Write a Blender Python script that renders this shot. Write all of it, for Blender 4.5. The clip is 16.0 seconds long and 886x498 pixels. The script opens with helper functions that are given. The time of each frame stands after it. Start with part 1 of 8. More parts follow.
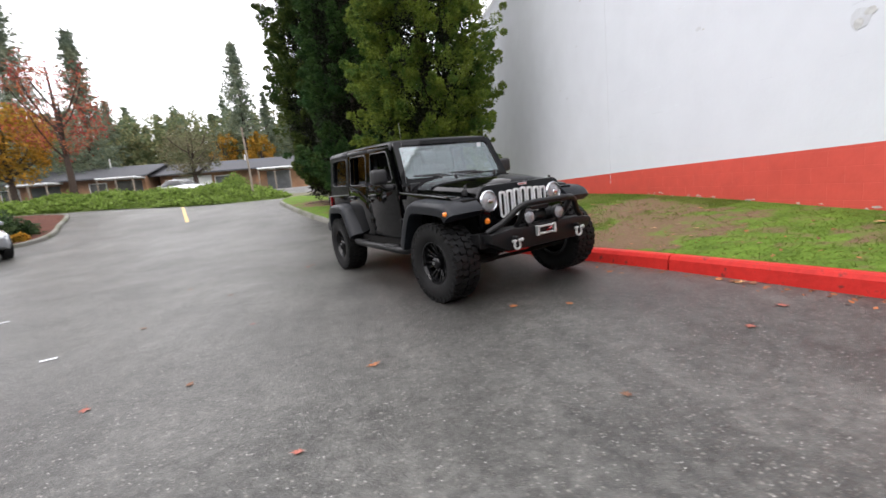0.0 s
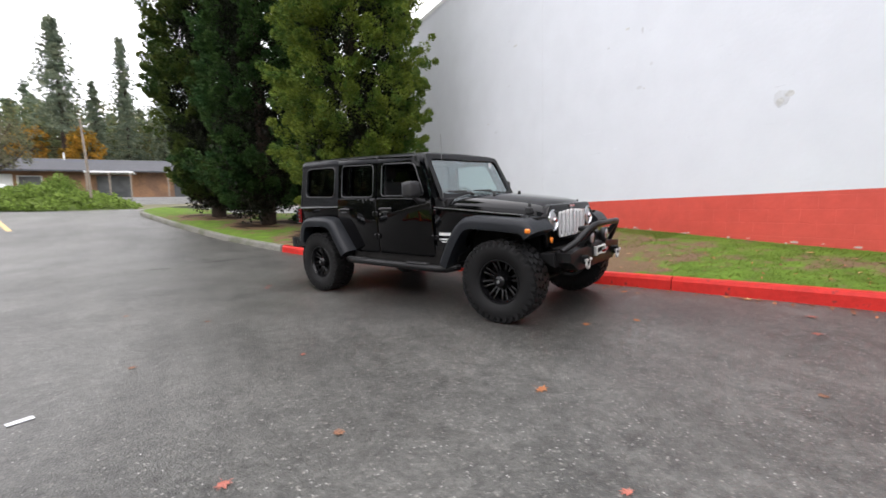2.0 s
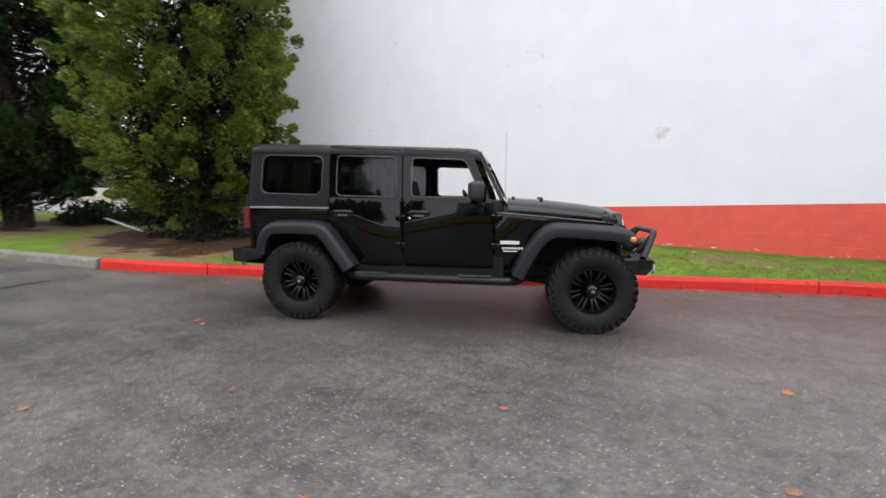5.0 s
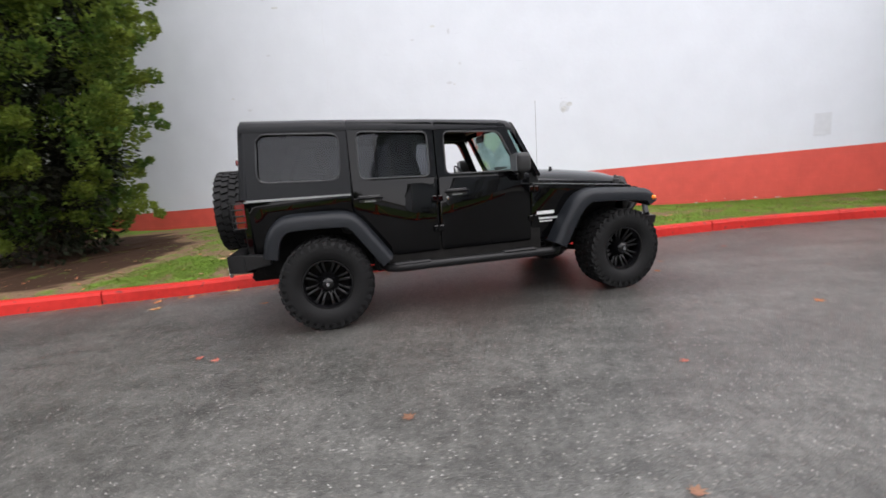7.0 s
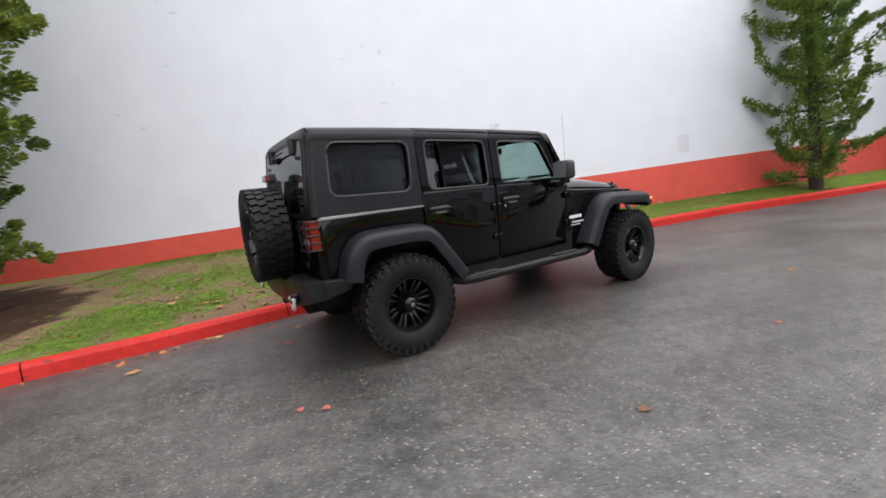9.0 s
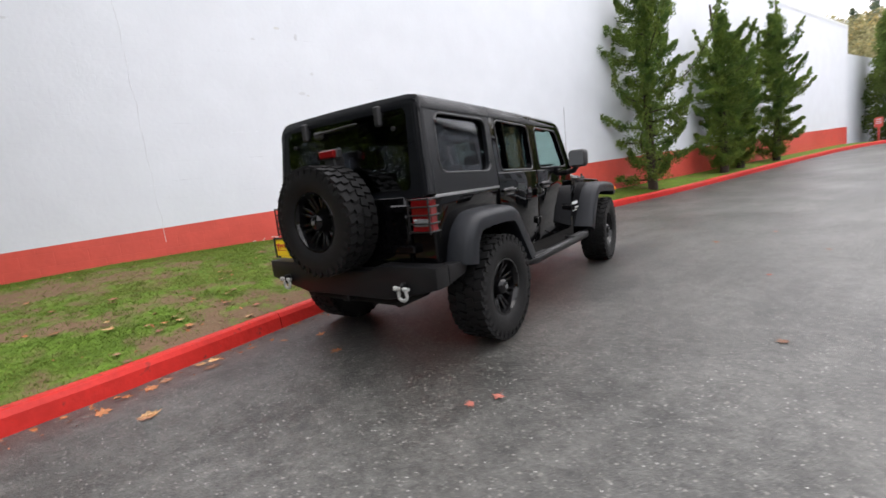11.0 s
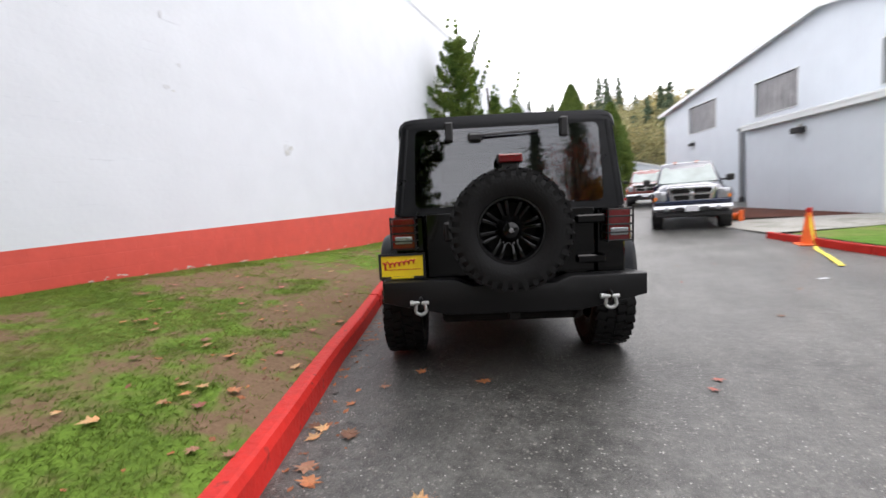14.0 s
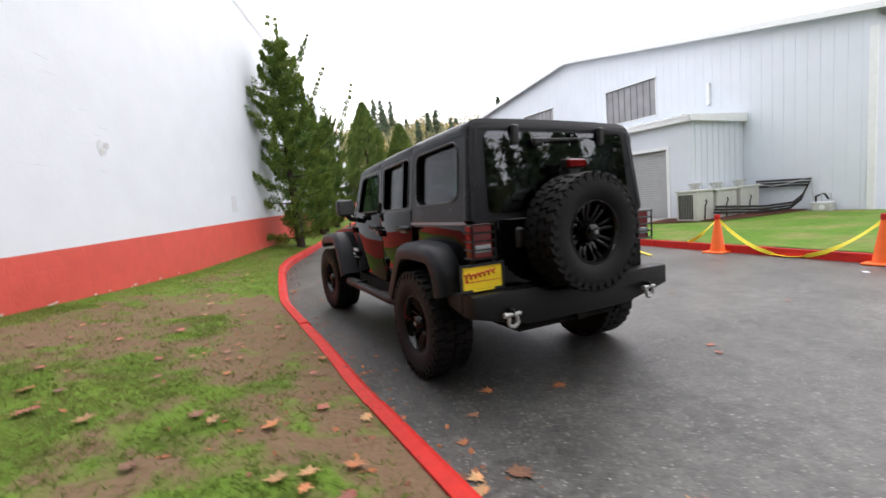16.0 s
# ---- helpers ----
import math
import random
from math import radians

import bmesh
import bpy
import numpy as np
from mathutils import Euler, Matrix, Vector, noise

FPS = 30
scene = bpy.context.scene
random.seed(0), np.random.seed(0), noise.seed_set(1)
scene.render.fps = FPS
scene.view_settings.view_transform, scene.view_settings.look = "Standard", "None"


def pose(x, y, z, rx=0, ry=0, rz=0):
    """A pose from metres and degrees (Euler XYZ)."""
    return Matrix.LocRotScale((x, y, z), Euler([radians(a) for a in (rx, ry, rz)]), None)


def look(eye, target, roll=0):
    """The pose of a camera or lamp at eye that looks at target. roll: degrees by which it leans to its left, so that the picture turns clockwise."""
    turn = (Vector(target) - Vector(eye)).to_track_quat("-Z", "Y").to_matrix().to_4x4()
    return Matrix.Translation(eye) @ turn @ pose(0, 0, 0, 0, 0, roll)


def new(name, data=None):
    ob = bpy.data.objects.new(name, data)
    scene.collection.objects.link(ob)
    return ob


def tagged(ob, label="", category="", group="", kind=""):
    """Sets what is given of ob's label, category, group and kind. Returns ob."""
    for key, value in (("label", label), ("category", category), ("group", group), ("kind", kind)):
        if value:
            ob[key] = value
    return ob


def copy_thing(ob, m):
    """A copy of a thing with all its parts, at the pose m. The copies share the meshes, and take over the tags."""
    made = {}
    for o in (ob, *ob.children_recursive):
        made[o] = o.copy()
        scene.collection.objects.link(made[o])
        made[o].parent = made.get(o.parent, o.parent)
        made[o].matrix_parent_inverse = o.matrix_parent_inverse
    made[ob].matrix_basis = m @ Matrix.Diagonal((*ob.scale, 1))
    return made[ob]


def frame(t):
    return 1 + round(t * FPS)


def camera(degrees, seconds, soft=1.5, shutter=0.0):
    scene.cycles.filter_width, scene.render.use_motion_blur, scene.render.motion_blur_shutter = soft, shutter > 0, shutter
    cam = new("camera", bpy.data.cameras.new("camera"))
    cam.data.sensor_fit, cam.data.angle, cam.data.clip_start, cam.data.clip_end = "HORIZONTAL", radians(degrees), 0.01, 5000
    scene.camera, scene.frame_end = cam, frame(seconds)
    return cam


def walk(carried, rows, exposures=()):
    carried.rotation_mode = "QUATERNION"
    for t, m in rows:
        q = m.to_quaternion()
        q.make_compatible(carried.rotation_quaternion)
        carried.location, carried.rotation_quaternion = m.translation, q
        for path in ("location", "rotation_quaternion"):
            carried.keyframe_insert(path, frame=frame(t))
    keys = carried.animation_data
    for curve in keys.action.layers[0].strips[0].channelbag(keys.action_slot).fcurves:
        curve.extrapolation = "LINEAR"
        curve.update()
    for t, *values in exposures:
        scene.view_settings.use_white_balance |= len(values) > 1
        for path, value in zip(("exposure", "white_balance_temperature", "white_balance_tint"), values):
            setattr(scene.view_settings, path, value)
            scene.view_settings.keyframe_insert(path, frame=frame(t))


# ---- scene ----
cam = camera(91.7, 16.0, 1.6, 0.5)
PATH = [
    (0, (0.027, -0.045, 1.182), (0.353, 1.907, 0.897), -5.2),
    (0.5, (-0.477, 0.12, 1.189), (0.009, 2.039, 0.905), -4.0),
    (1, (-0.979, 0.293, 1.169), (-0.3, 2.155, 0.906), -3.6),
    (1.5, (-1.418, 0.56, 1.172), (-0.593, 2.358, 0.88), -3.7),
    (2, (-1.826, 0.857, 1.177), (-0.87, 2.602, 0.975), -1.4),
    (2.5, (-2.222, 1.167, 1.184), (-1.088, 2.798, 0.954), 1.2),
    (3, (-2.532, 1.554, 1.206), (-1.314, 3.123, 0.97), 0.4),
    (3.5, (-2.885, 1.949, 1.206), (-1.482, 3.349, 0.946), 0.7),
    (4, (-3.133, 2.435, 1.198), (-1.629, 3.719, 0.904), 0.4),
    (4.2, (-3.217, 2.624, 1.204), (-1.685, 3.885, 0.953), 1.5),
    (6.3, (-3.841, 4.774, 1.224), (-1.939, 5.321, 0.932), -3.7),
    (6.5, (-3.852, 4.96, 1.225), (-1.941, 5.48, 0.945), -2.8),
    (7, (-3.973, 5.443, 1.229), (-2.018, 5.737, 0.926), -4.4),
    (7.5, (-3.972, 5.936, 1.225), (-2.007, 6.083, 0.881), -6.0),
    (8, (-3.976, 6.413, 1.233), (-1.992, 6.367, 0.983), -6.4),
    (8.5, (-3.961, 6.9, 1.252), (-1.992, 6.658, 0.996), -6.7),
    (9, (-3.831, 7.362, 1.259), (-1.881, 6.994, 1.012), -7.0),
    (9.2, (-3.796, 7.563, 1.248), (-1.862, 7.112, 1.005), -6.7),
    (11.3, (-2.768, 9.397, 1.267), (-1.141, 8.268, 0.991), -6.7),
    (11.5, (-2.631, 9.55, 1.277), (-1.036, 8.37, 1.021), -6.2),
    (12, (-2.269, 9.938, 1.29), (-0.845, 8.557, 1.03), -7.0),
    (12.5, (-1.836, 10.225, 1.301), (-0.543, 8.72, 1.05), -6.3),
    (13, (-1.435, 10.537, 1.29), (-0.355, 8.87, 1.05), -6.3),
    (13.5, (-0.991, 10.774, 1.298), (-0.005, 9.054, 1.034), -6.5),
    (14, (-0.564, 10.959, 1.305), (0.228, 9.133, 1.099), -4.3),
    (14.3, (-0.289, 11.074, 1.318), (0.269, 9.167, 1.086), -3.8),
    (14.5, (-0.113, 11.096, 1.305), (0.326, 9.16, 1.059), -3.5),
    (15, (0.381, 11.061, 1.327), (0.654, 9.093, 1.099), -3.0),
    (15.5, (0.902, 11.099, 1.369), (0.817, 9.119, 1.098), -2.0),
    (16, (1.401, 11.0, 1.396), (1.214, 9.021, 1.177), -5.0),
]
walk(cam, [(t, look(eye, target, roll)) for t, eye, target, roll in PATH], [(0, 1.03, 6500, 14.5), (16, 1.03, 6500, 14.5)])

# ---------------------------------------------------------------- light
world = bpy.data.worlds.new("overcast_sky")
scene.world = world
world.use_nodes = True
wn, wl = world.node_tree.nodes, world.node_tree.links
wn.clear()
w_out = wn.new("ShaderNodeOutputWorld")
w_bg = wn.new("ShaderNodeBackground")
w_sky = wn.new("ShaderNodeTexSky")
w_sky.sky_type, w_sky.sun_disc = "NISHITA", False
w_sky.sun_elevation, w_sky.sun_rotation = radians(38), radians(200)
w_sky.air_density, w_sky.dust_density = 1.0, 3.0
w_hsv = wn.new("ShaderNodeHueSaturation")
w_hsv.inputs["Saturation"].default_value = 0.25
w_mix = wn.new("ShaderNodeMix")
w_mix.data_type = "RGBA"
w_mix.inputs["Factor"].default_value = 0.8
w_tc = wn.new("ShaderNodeTexCoord")
w_noise = wn.new("ShaderNodeTexNoise")
w_noise.inputs["Scale"].default_value, w_noise.inputs["Detail"].default_value = 2.2, 5
w_ramp = wn.new("ShaderNodeValToRGB")
w_ramp.color_ramp.elements[0].position, w_ramp.color_ramp.elements[1].position = 0.3, 0.7
w_ramp.color_ramp.elements[0].color = (0.80, 0.83, 0.88, 1)
w_ramp.color_ramp.elements[1].color = (1.0, 1.0, 1.0, 1)
w_scale = wn.new("ShaderNodeVectorMath")
w_scale.operation = "SCALE"
w_scale.inputs["Scale"].default_value = 13.0
wl.new(w_tc.outputs["Generated"], w_noise.inputs["Vector"])
wl.new(w_noise.outputs["Fac"], w_ramp.inputs["Fac"])
wl.new(w_ramp.outputs["Color"], w_scale.inputs[0])
wl.new(w_sky.outputs["Color"], w_hsv.inputs["Color"])
wl.new(w_hsv.outputs["Color"], w_mix.inputs["A"])
wl.new(w_scale.outputs["Vector"], w_mix.inputs["B"])
wl.new(w_mix.outputs["Result"], w_bg.inputs["Color"])
wl.new(w_bg.outputs["Background"], w_out.inputs["Surface"])
w_bg.inputs["Strength"].default_value = 0.12
sun = new("sun", bpy.data.lights.new("sun", "SUN"))
sun.data.energy, sun.data.angle, sun.data.color = 0.5, radians(40), (1.0, 0.97, 0.93)
sun.matrix_world = look((0, 0, 30), (0.25 * 30, 0.30 * 30, 0))


# ---------------------------------------------------------------- materials
def material(name, color, rough=0.6, metal=0.0, scale=8.0, var=0.12, bump=0.0, bump_scale=None, coat=0.0,
             color2=None, patch=None, island=0.0, rand=0.0, spec=0.5, trans=0.0, alpha=1.0, ior=1.45, stain=0.0):
    """A node material: base colour varied by two scales of noise, roughness varied with it, and fine relief."""
    m = bpy.data.materials.new(name)
    m.use_nodes = True
    n, l = m.node_tree.nodes, m.node_tree.links
    b = n["Principled BSDF"]
    b.inputs["Metallic"].default_value = metal
    b.inputs["IOR"].default_value = ior
    b.inputs["Specular IOR Level"].default_value = spec
    b.inputs["Transmission Weight"].default_value = trans
    b.inputs["Alpha"].default_value = alpha
    b.inputs["Coat Weight"].default_value = coat
    b.inputs["Coat Roughness"].default_value = 0.04
    tc = n.new("ShaderNodeTexCoord")
    fine = n.new("ShaderNodeTexNoise")
    fine.inputs["Scale"].default_value, fine.inputs["Detail"].default_value = scale, 6
    broad = n.new("ShaderNodeTexNoise")
    broad.inputs["Scale"].default_value, broad.inputs["Detail"].default_value = scale * 0.11, 3
    for t in (fine, broad):
        l.new(tc.outputs["Object"], t.inputs["Vector"])
    mid = n.new("ShaderNodeMath")
    mid.operation = "ADD"
    l.new(fine.outputs["Fac"], mid.inputs[0])
    l.new(broad.outputs["Fac"], mid.inputs[1])
    rng = n.new("ShaderNodeMapRange")
    rng.inputs["From Min"].default_value, rng.inputs["From Max"].default_value = 0.7, 1.3
    rng.inputs["To Min"].default_value, rng.inputs["To Max"].default_value = 1 - var, 1 + var
    l.new(mid.outputs[0], rng.inputs["Value"])
    base = n.new("ShaderNodeMix")
    base.data_type = "RGBA"
    base.inputs["A"].default_value = (*color, 1)
    base.inputs["B"].default_value = (*(color2 or color), 1)
    if color2:
        pr = n.new("ShaderNodeValToRGB")
        p0, p1 = patch or (0.45, 0.6)
        pr.color_ramp.elements[0].position, pr.color_ramp.elements[1].position = p0, p1
        l.new(broad.outputs["Fac"] if not stain else fine.outputs["Fac"], pr.inputs["Fac"])
        l.new(pr.outputs["Color"], base.inputs["Factor"])
    else:
        base.inputs["Factor"].default_value = 0
    mul = n.new("ShaderNodeVectorMath")
    mul.operation = "SCALE"
    l.new(base.outputs["Result"], mul.inputs[0])
    last = rng.outputs[0]
    for amount, node, out in ((island, "ShaderNodeNewGeometry", "Random Per Island"), (rand, "ShaderNodeObjectInfo", "Random")):
        if amount:
            src = n.new(node)
            r2 = n.new("ShaderNodeMapRange")
            r2.inputs["To Min"].default_value, r2.inputs["To Max"].default_value = 1 - amount, 1 + amount
            l.new(src.outputs[out], r2.inputs["Value"])
            mm = n.new("ShaderNodeMath")
            mm.operation = "MULTIPLY"
            l.new(last, mm.inputs[0])
            l.new(r2.outputs[0], mm.inputs[1])
            last = mm.outputs[0]
    l.new(last, mul.inputs["Scale"])
    l.new(mul.outputs[0], b.inputs["Base Color"])
    rr = n.new("ShaderNodeMapRange")
    rr.inputs["From Min"].default_value, rr.inputs["From Max"].default_value = 0.3, 0.7
    rr.inputs["To Min"].default_value, rr.inputs["To Max"].default_value = max(0.0, rough * 0.85), min(1.0, rough * 1.15)
    l.new(broad.outputs["Fac"], rr.inputs["Value"])
    l.new(rr.outputs[0], b.inputs["Roughness"])
    if bump:
        bn = n.new("ShaderNodeTexNoise")
        bn.inputs["Scale"].default_value, bn.inputs["Detail"].default_value = bump_scale or scale * 3, 4
        l.new(tc.outputs["Object"], bn.inputs["Vector"])
        bp = n.new("ShaderNodeBump")
        bp.inputs["Strength"].default_value, bp.inputs["Distance"].default_value = bump, 0.01
        l.new(bn.outputs["Fac"], bp.inputs["Height"])
        l.new(bp.outputs["Normal"], b.inputs["Normal"])
    return m


def asphalt_material(name):
    """Worn wet asphalt: stone chips of two sizes in a dark brown-grey binder, broad tracks, a sheen of rain."""
    m = material(name, (0.080, 0.079, 0.073), 0.5, scale=9, var=0.45, bump=0.0)
    n, l = m.node_tree.nodes, m.node_tree.links
    b = n["Principled BSDF"]
    tc = n.new("ShaderNodeTexCoord")

    def span(src, a0, a1, b0, b1):
        r = n.new("ShaderNodeMapRange")
        r.inputs["From Min"].default_value, r.inputs["From Max"].default_value = a0, a1
        r.inputs["To Min"].default_value, r.inputs["To Max"].default_value = b0, b1
        l.new(src, r.inputs["Value"])
        return r.outputs[0]

    def calc(op, p, q):
        r = n.new("ShaderNodeMath")
        r.operation = op
        for i, k in enumerate((p, q)):
            if isinstance(k, float):
                r.inputs[i].default_value = k
            else:
                l.new(k, r.inputs[i])
        return r.outputs[0]

    def cloud(scale, detail, rough=0.5, stretch=None):
        t = n.new("ShaderNodeTexNoise")
        t.inputs["Scale"].default_value, t.inputs["Detail"].default_value, t.inputs["Roughness"].default_value = scale, detail, rough
        if stretch:
            mp = n.new("ShaderNodeMapping")
            mp.inputs["Rotation"].default_value = (0, 0, radians(20))
            mp.inputs["Scale"].default_value = stretch
            l.new(tc.outputs["Object"], mp.inputs["Vector"])
            l.new(mp.outputs[0], t.inputs["Vector"])
        else:
            l.new(tc.outputs["Object"], t.inputs["Vector"])
        return t.outputs["Fac"]

    def scaled(col, fac):
        r = n.new("ShaderNodeVectorMath")
        r.operation = "SCALE"
        l.new(col, r.inputs[0])
        l.new(fac, r.inputs["Scale"])
        return r.outputs[0]

    old = b.inputs["Base Color"].links[0].from_socket
    old = scaled(old, span(cloud(0.55, 7, 0.62), 0.35, 0.62, 0.78, 1.12))
    old = scaled(old, span(cloud(1.1, 6, 0.6, (3.0, 0.35, 1.0)), 0.35, 0.65, 0.82, 1.14))
    old = scaled(old, span(cloud(26.0, 5, 0.7), 0.3, 0.7, 0.55, 1.4))
    # damp along the gutter, car's shade painted in beneath it, with a ragged edge
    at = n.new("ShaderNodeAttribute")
    at.attribute_name = "damp_shade"
    damp_shade = calc("ADD", at.outputs["Fac"], span(cloud(1.3, 8, 0.65), 0.3, 0.7, -0.45, 0.45))
    dark = span(damp_shade, 0.1, 1.7, 1.0, 0.42)
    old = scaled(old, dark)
    heights = []
    for size, share, tone in ((46.0, 0.86, (0.25, 0.24, 0.215, 1)), (118.0, 0.70, (0.21, 0.20, 0.18, 1)), (75.0, 0.93, (0.50, 0.49, 0.46, 1))):
        vor = n.new("ShaderNodeTexVoronoi")
        vor.inputs["Scale"].default_value = size
        l.new(tc.outputs["Object"], vor.inputs["Vector"])
        sepc = n.new("ShaderNodeSeparateColor")
        l.new(vor.outputs["Color"], sepc.inputs["Color"])
        pick = span(sepc.outputs["Red"], share, 1.0, 0.0, 1.0)
        chip = calc("MULTIPLY", pick, span(vor.outputs["Distance"], 0.5, 0.15, 0.0, 1.0))
        mix = n.new("ShaderNodeMix")
        mix.data_type = "RGBA"
        mix.inputs["B"].default_value = tone
        l.new(chip, mix.inputs["Factor"])
        l.new(old, mix.inputs["A"])
        old = mix.outputs["Result"]
        heights.append(vor.outputs["Distance"])
    l.new(old, b.inputs["Base Color"])
    wet = span(cloud(0.35, 4), 0.35, 0.65, 0.36, 0.48)
    l.new(calc("MULTIPLY", wet, span(damp_shade, 0.1, 0.9, 1.0, 1.0)), b.inputs["Roughness"])
    bp = n.new("ShaderNodeBump")
    bp.inputs["Strength"].default_value, bp.inputs["Distance"].default_value = 0.42, 0.006
    l.new(calc("ADD", heights[1], calc("MULTIPLY", heights[0], 0.8)), bp.inputs["Height"])
    l.new(bp.outputs["Normal"], b.inputs["Normal"])
    return m


def leaf_material(name, color, color2, island=0.45, scale=0.8, through_light=0.35):
    m = material(name, color, 0.55, scale=scale * 9, var=0.2, color2=color2, patch=(0.4, 0.62), island=island, spec=0.15)
    b = m.node_tree.nodes["Principled BSDF"]
    n, l = m.node_tree.nodes, m.node_tree.links
    tr = n.new("ShaderNodeBsdfTranslucent")
    l.new(b.inputs["Base Color"].links[0].from_socket, tr.inputs["Color"])
    mx = n.new("ShaderNodeMixShader")
    mx.inputs[0].default_value = through_light
    l.new(b.outputs[0], mx.inputs[1])
    l.new(tr.outputs[0], mx.inputs[2])
    l.new(mx.outputs[0], n["Material Output"].inputs["Surface"])
    return m


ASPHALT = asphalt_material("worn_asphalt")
EARTH = material("far_earth", (0.10, 0.11, 0.05), 0.9, scale=0.4, var=0.3, color2=(0.12, 0.09, 0.06))


def turf_material():
    """Turf and bare earth, mixed by the lawn's own cover attribute and broken up by fine noise."""
    m = material("patchy_turf", (0.102, 0.168, 0.026), 0.9, spec=0.08, scale=26, var=0.35, bump=0.45, bump_scale=70)
    n, l = m.node_tree.nodes, m.node_tree.links
    b = n["Principled BSDF"]
    old = b.inputs["Base Color"].links[0].from_socket
    tc = n.new("ShaderNodeTexCoord")
    at = n.new("ShaderNodeAttribute")
    at.attribute_name = "cover"
    ns = n.new("ShaderNodeTexNoise")
    ns.inputs["Scale"].default_value, ns.inputs["Detail"].default_value, ns.inputs["Roughness"].default_value = 3.6, 8, 0.58
    l.new(tc.outputs["Object"], ns.inputs["Vector"])
    ad = n.new("ShaderNodeMath")
    ad.operation = "ADD"
    l.new(at.outputs["Fac"], ad.inputs[0])
    nr = n.new("ShaderNodeMapRange")
    nr.inputs["From Min"].default_value, nr.inputs["From Max"].default_value = 0.28, 0.72
    l.new(ns.outputs["Fac"], nr.inputs["Value"])
    l.new(nr.outputs[0], ad.inputs[1])
    rp = n.new("ShaderNodeMapRange")
    rp.inputs["From Min"].default_value, rp.inputs["From Max"].default_value = 0.76, 1.20
    l.new(ad.outputs[0], rp.inputs["Value"])
    earth = n.new("ShaderNodeValToRGB")
    earth.color_ramp.elements[0].color = (0.085, 0.052, 0.031, 1)
    earth.color_ramp.elements[1].color = (0.235, 0.158, 0.10, 1)
    n2 = n.new("ShaderNodeTexNoise")
    n2.inputs["Scale"].default_value, n2.inputs["Detail"].default_value = 30, 8
    l.new(tc.outputs["Object"], n2.inputs["Vector"])
    l.new(n2.outputs["Fac"], earth.inputs["Fac"])
    duff = n.new("ShaderNodeMix")
    duff.data_type = "RGBA"
    duff.inputs["B"].default_value = (0.040, 0.023, 0.015, 1)
    dr = n.new("ShaderNodeMapRange")
    dr.inputs["From Min"].default_value, dr.inputs["From Max"].default_value = 0.10, 0.0
    l.new(at.outputs["Fac"], dr.inputs["Value"])
    l.new(dr.outputs[0], duff.inputs["Factor"])
    l.new(earth.outputs["Color"], duff.inputs["A"])
    mx = n.new("ShaderNodeMix")
    mx.data_type = "RGBA"
    l.new(rp.outputs[0], mx.inputs["Factor"])
    l.new(duff.outputs["Result"], mx.inputs["A"])
    l.new(old, mx.inputs["B"])
    l.new(mx.outputs["Result"], b.inputs["Base Color"])
    return m


GRASS = turf_material()
GRASS_FAR = material("mown_lawn", (0.09, 0.175, 0.025), 0.85, spec=0.08, scale=6, var=0.25, color2=(0.14, 0.16, 0.05), bump=0.5, bump_scale=50)
BLADE = leaf_material("grass_blade", (0.155, 0.225, 0.042), (0.20, 0.22, 0.065), island=0.3, through_light=0.6)
MULCH = material("bark_mulch", (0.085, 0.036, 0.026), 0.9, spec=0.1, scale=14, var=0.4, bump=0.8, bump_scale=40)
KERB_RED = material("red_kerb_paint", (0.50, 0.024, 0.018), 0.5, scale=11, var=0.18, color2=(0.17, 0.024, 0.02), patch=(0.62, 0.70), bump=0.5, bump_scale=24, stain=1, spec=0.25)
KERB_STONE = material("mossy_kerb_concrete", (0.19, 0.185, 0.16), 0.85, scale=12, var=0.25, bump=0.4, bump_scale=50, color2=(0.11, 0.115, 0.08))
KERB_GREY = material("weathered_concrete", (0.33, 0.32, 0.29), 0.8, scale=12, var=0.2, bump=0.3, bump_scale=50, color2=(0.22, 0.22, 0.19))
WALL_WHITE = material("white_block_paint", (0.68, 0.705, 0.75), 0.6, scale=1.6, var=0.04, bump=0.25, bump_scale=14)
WALL_RED = material("brick_red_block_paint", (0.64, 0.090, 0.066), 0.42, scale=4, var=0.10, bump=0.3, bump_scale=16)
CHIPPED = material("bare_grey_block", (0.57, 0.575, 0.57), 0.85, scale=20, var=0.25, bump=0.4)


def block_courses(m, strength):
    """Adds the faint relief of block joints, 0.4 by 0.2 m, to a wall that faces along x."""
    n, l = m.node_tree.nodes, m.node_tree.links
    tc = n.new("ShaderNodeTexCoord")
    sep, com = n.new("ShaderNodeSeparateXYZ"), n.new("ShaderNodeCombineXYZ")
    l.new(tc.outputs["Object"], sep.inputs[0])
    l.new(sep.outputs["Y"], com.inputs["X"])
    l.new(sep.outputs["Z"], com.inputs["Y"])
    br = n.new("ShaderNodeTexBrick")
    br.inputs["Scale"].default_value = 1.0
    br.inputs["Brick Width"].default_value, br.inputs["Row Height"].default_value = 0.4, 0.2
    br.inputs["Mortar Size"].default_value, br.inputs["Mortar Smooth"].default_value = 0.006, 0.6
    l.new(com.outputs[0], br.inputs["Vector"])
    bp = n.new("ShaderNodeBump")
    bp.invert = True
    bp.inputs["Strength"].default_value, bp.inputs["Distance"].default_value = strength, 0.008
    l.new(br.outputs["Fac"], bp.inputs["Height"])
    old = [k for k in n if k.type == "BUMP" and k != bp]
    if old:
        l.new(old[0].outputs["Normal"], bp.inputs["Normal"])
    l.new(bp.outputs["Normal"], n["Principled BSDF"].inputs["Normal"])


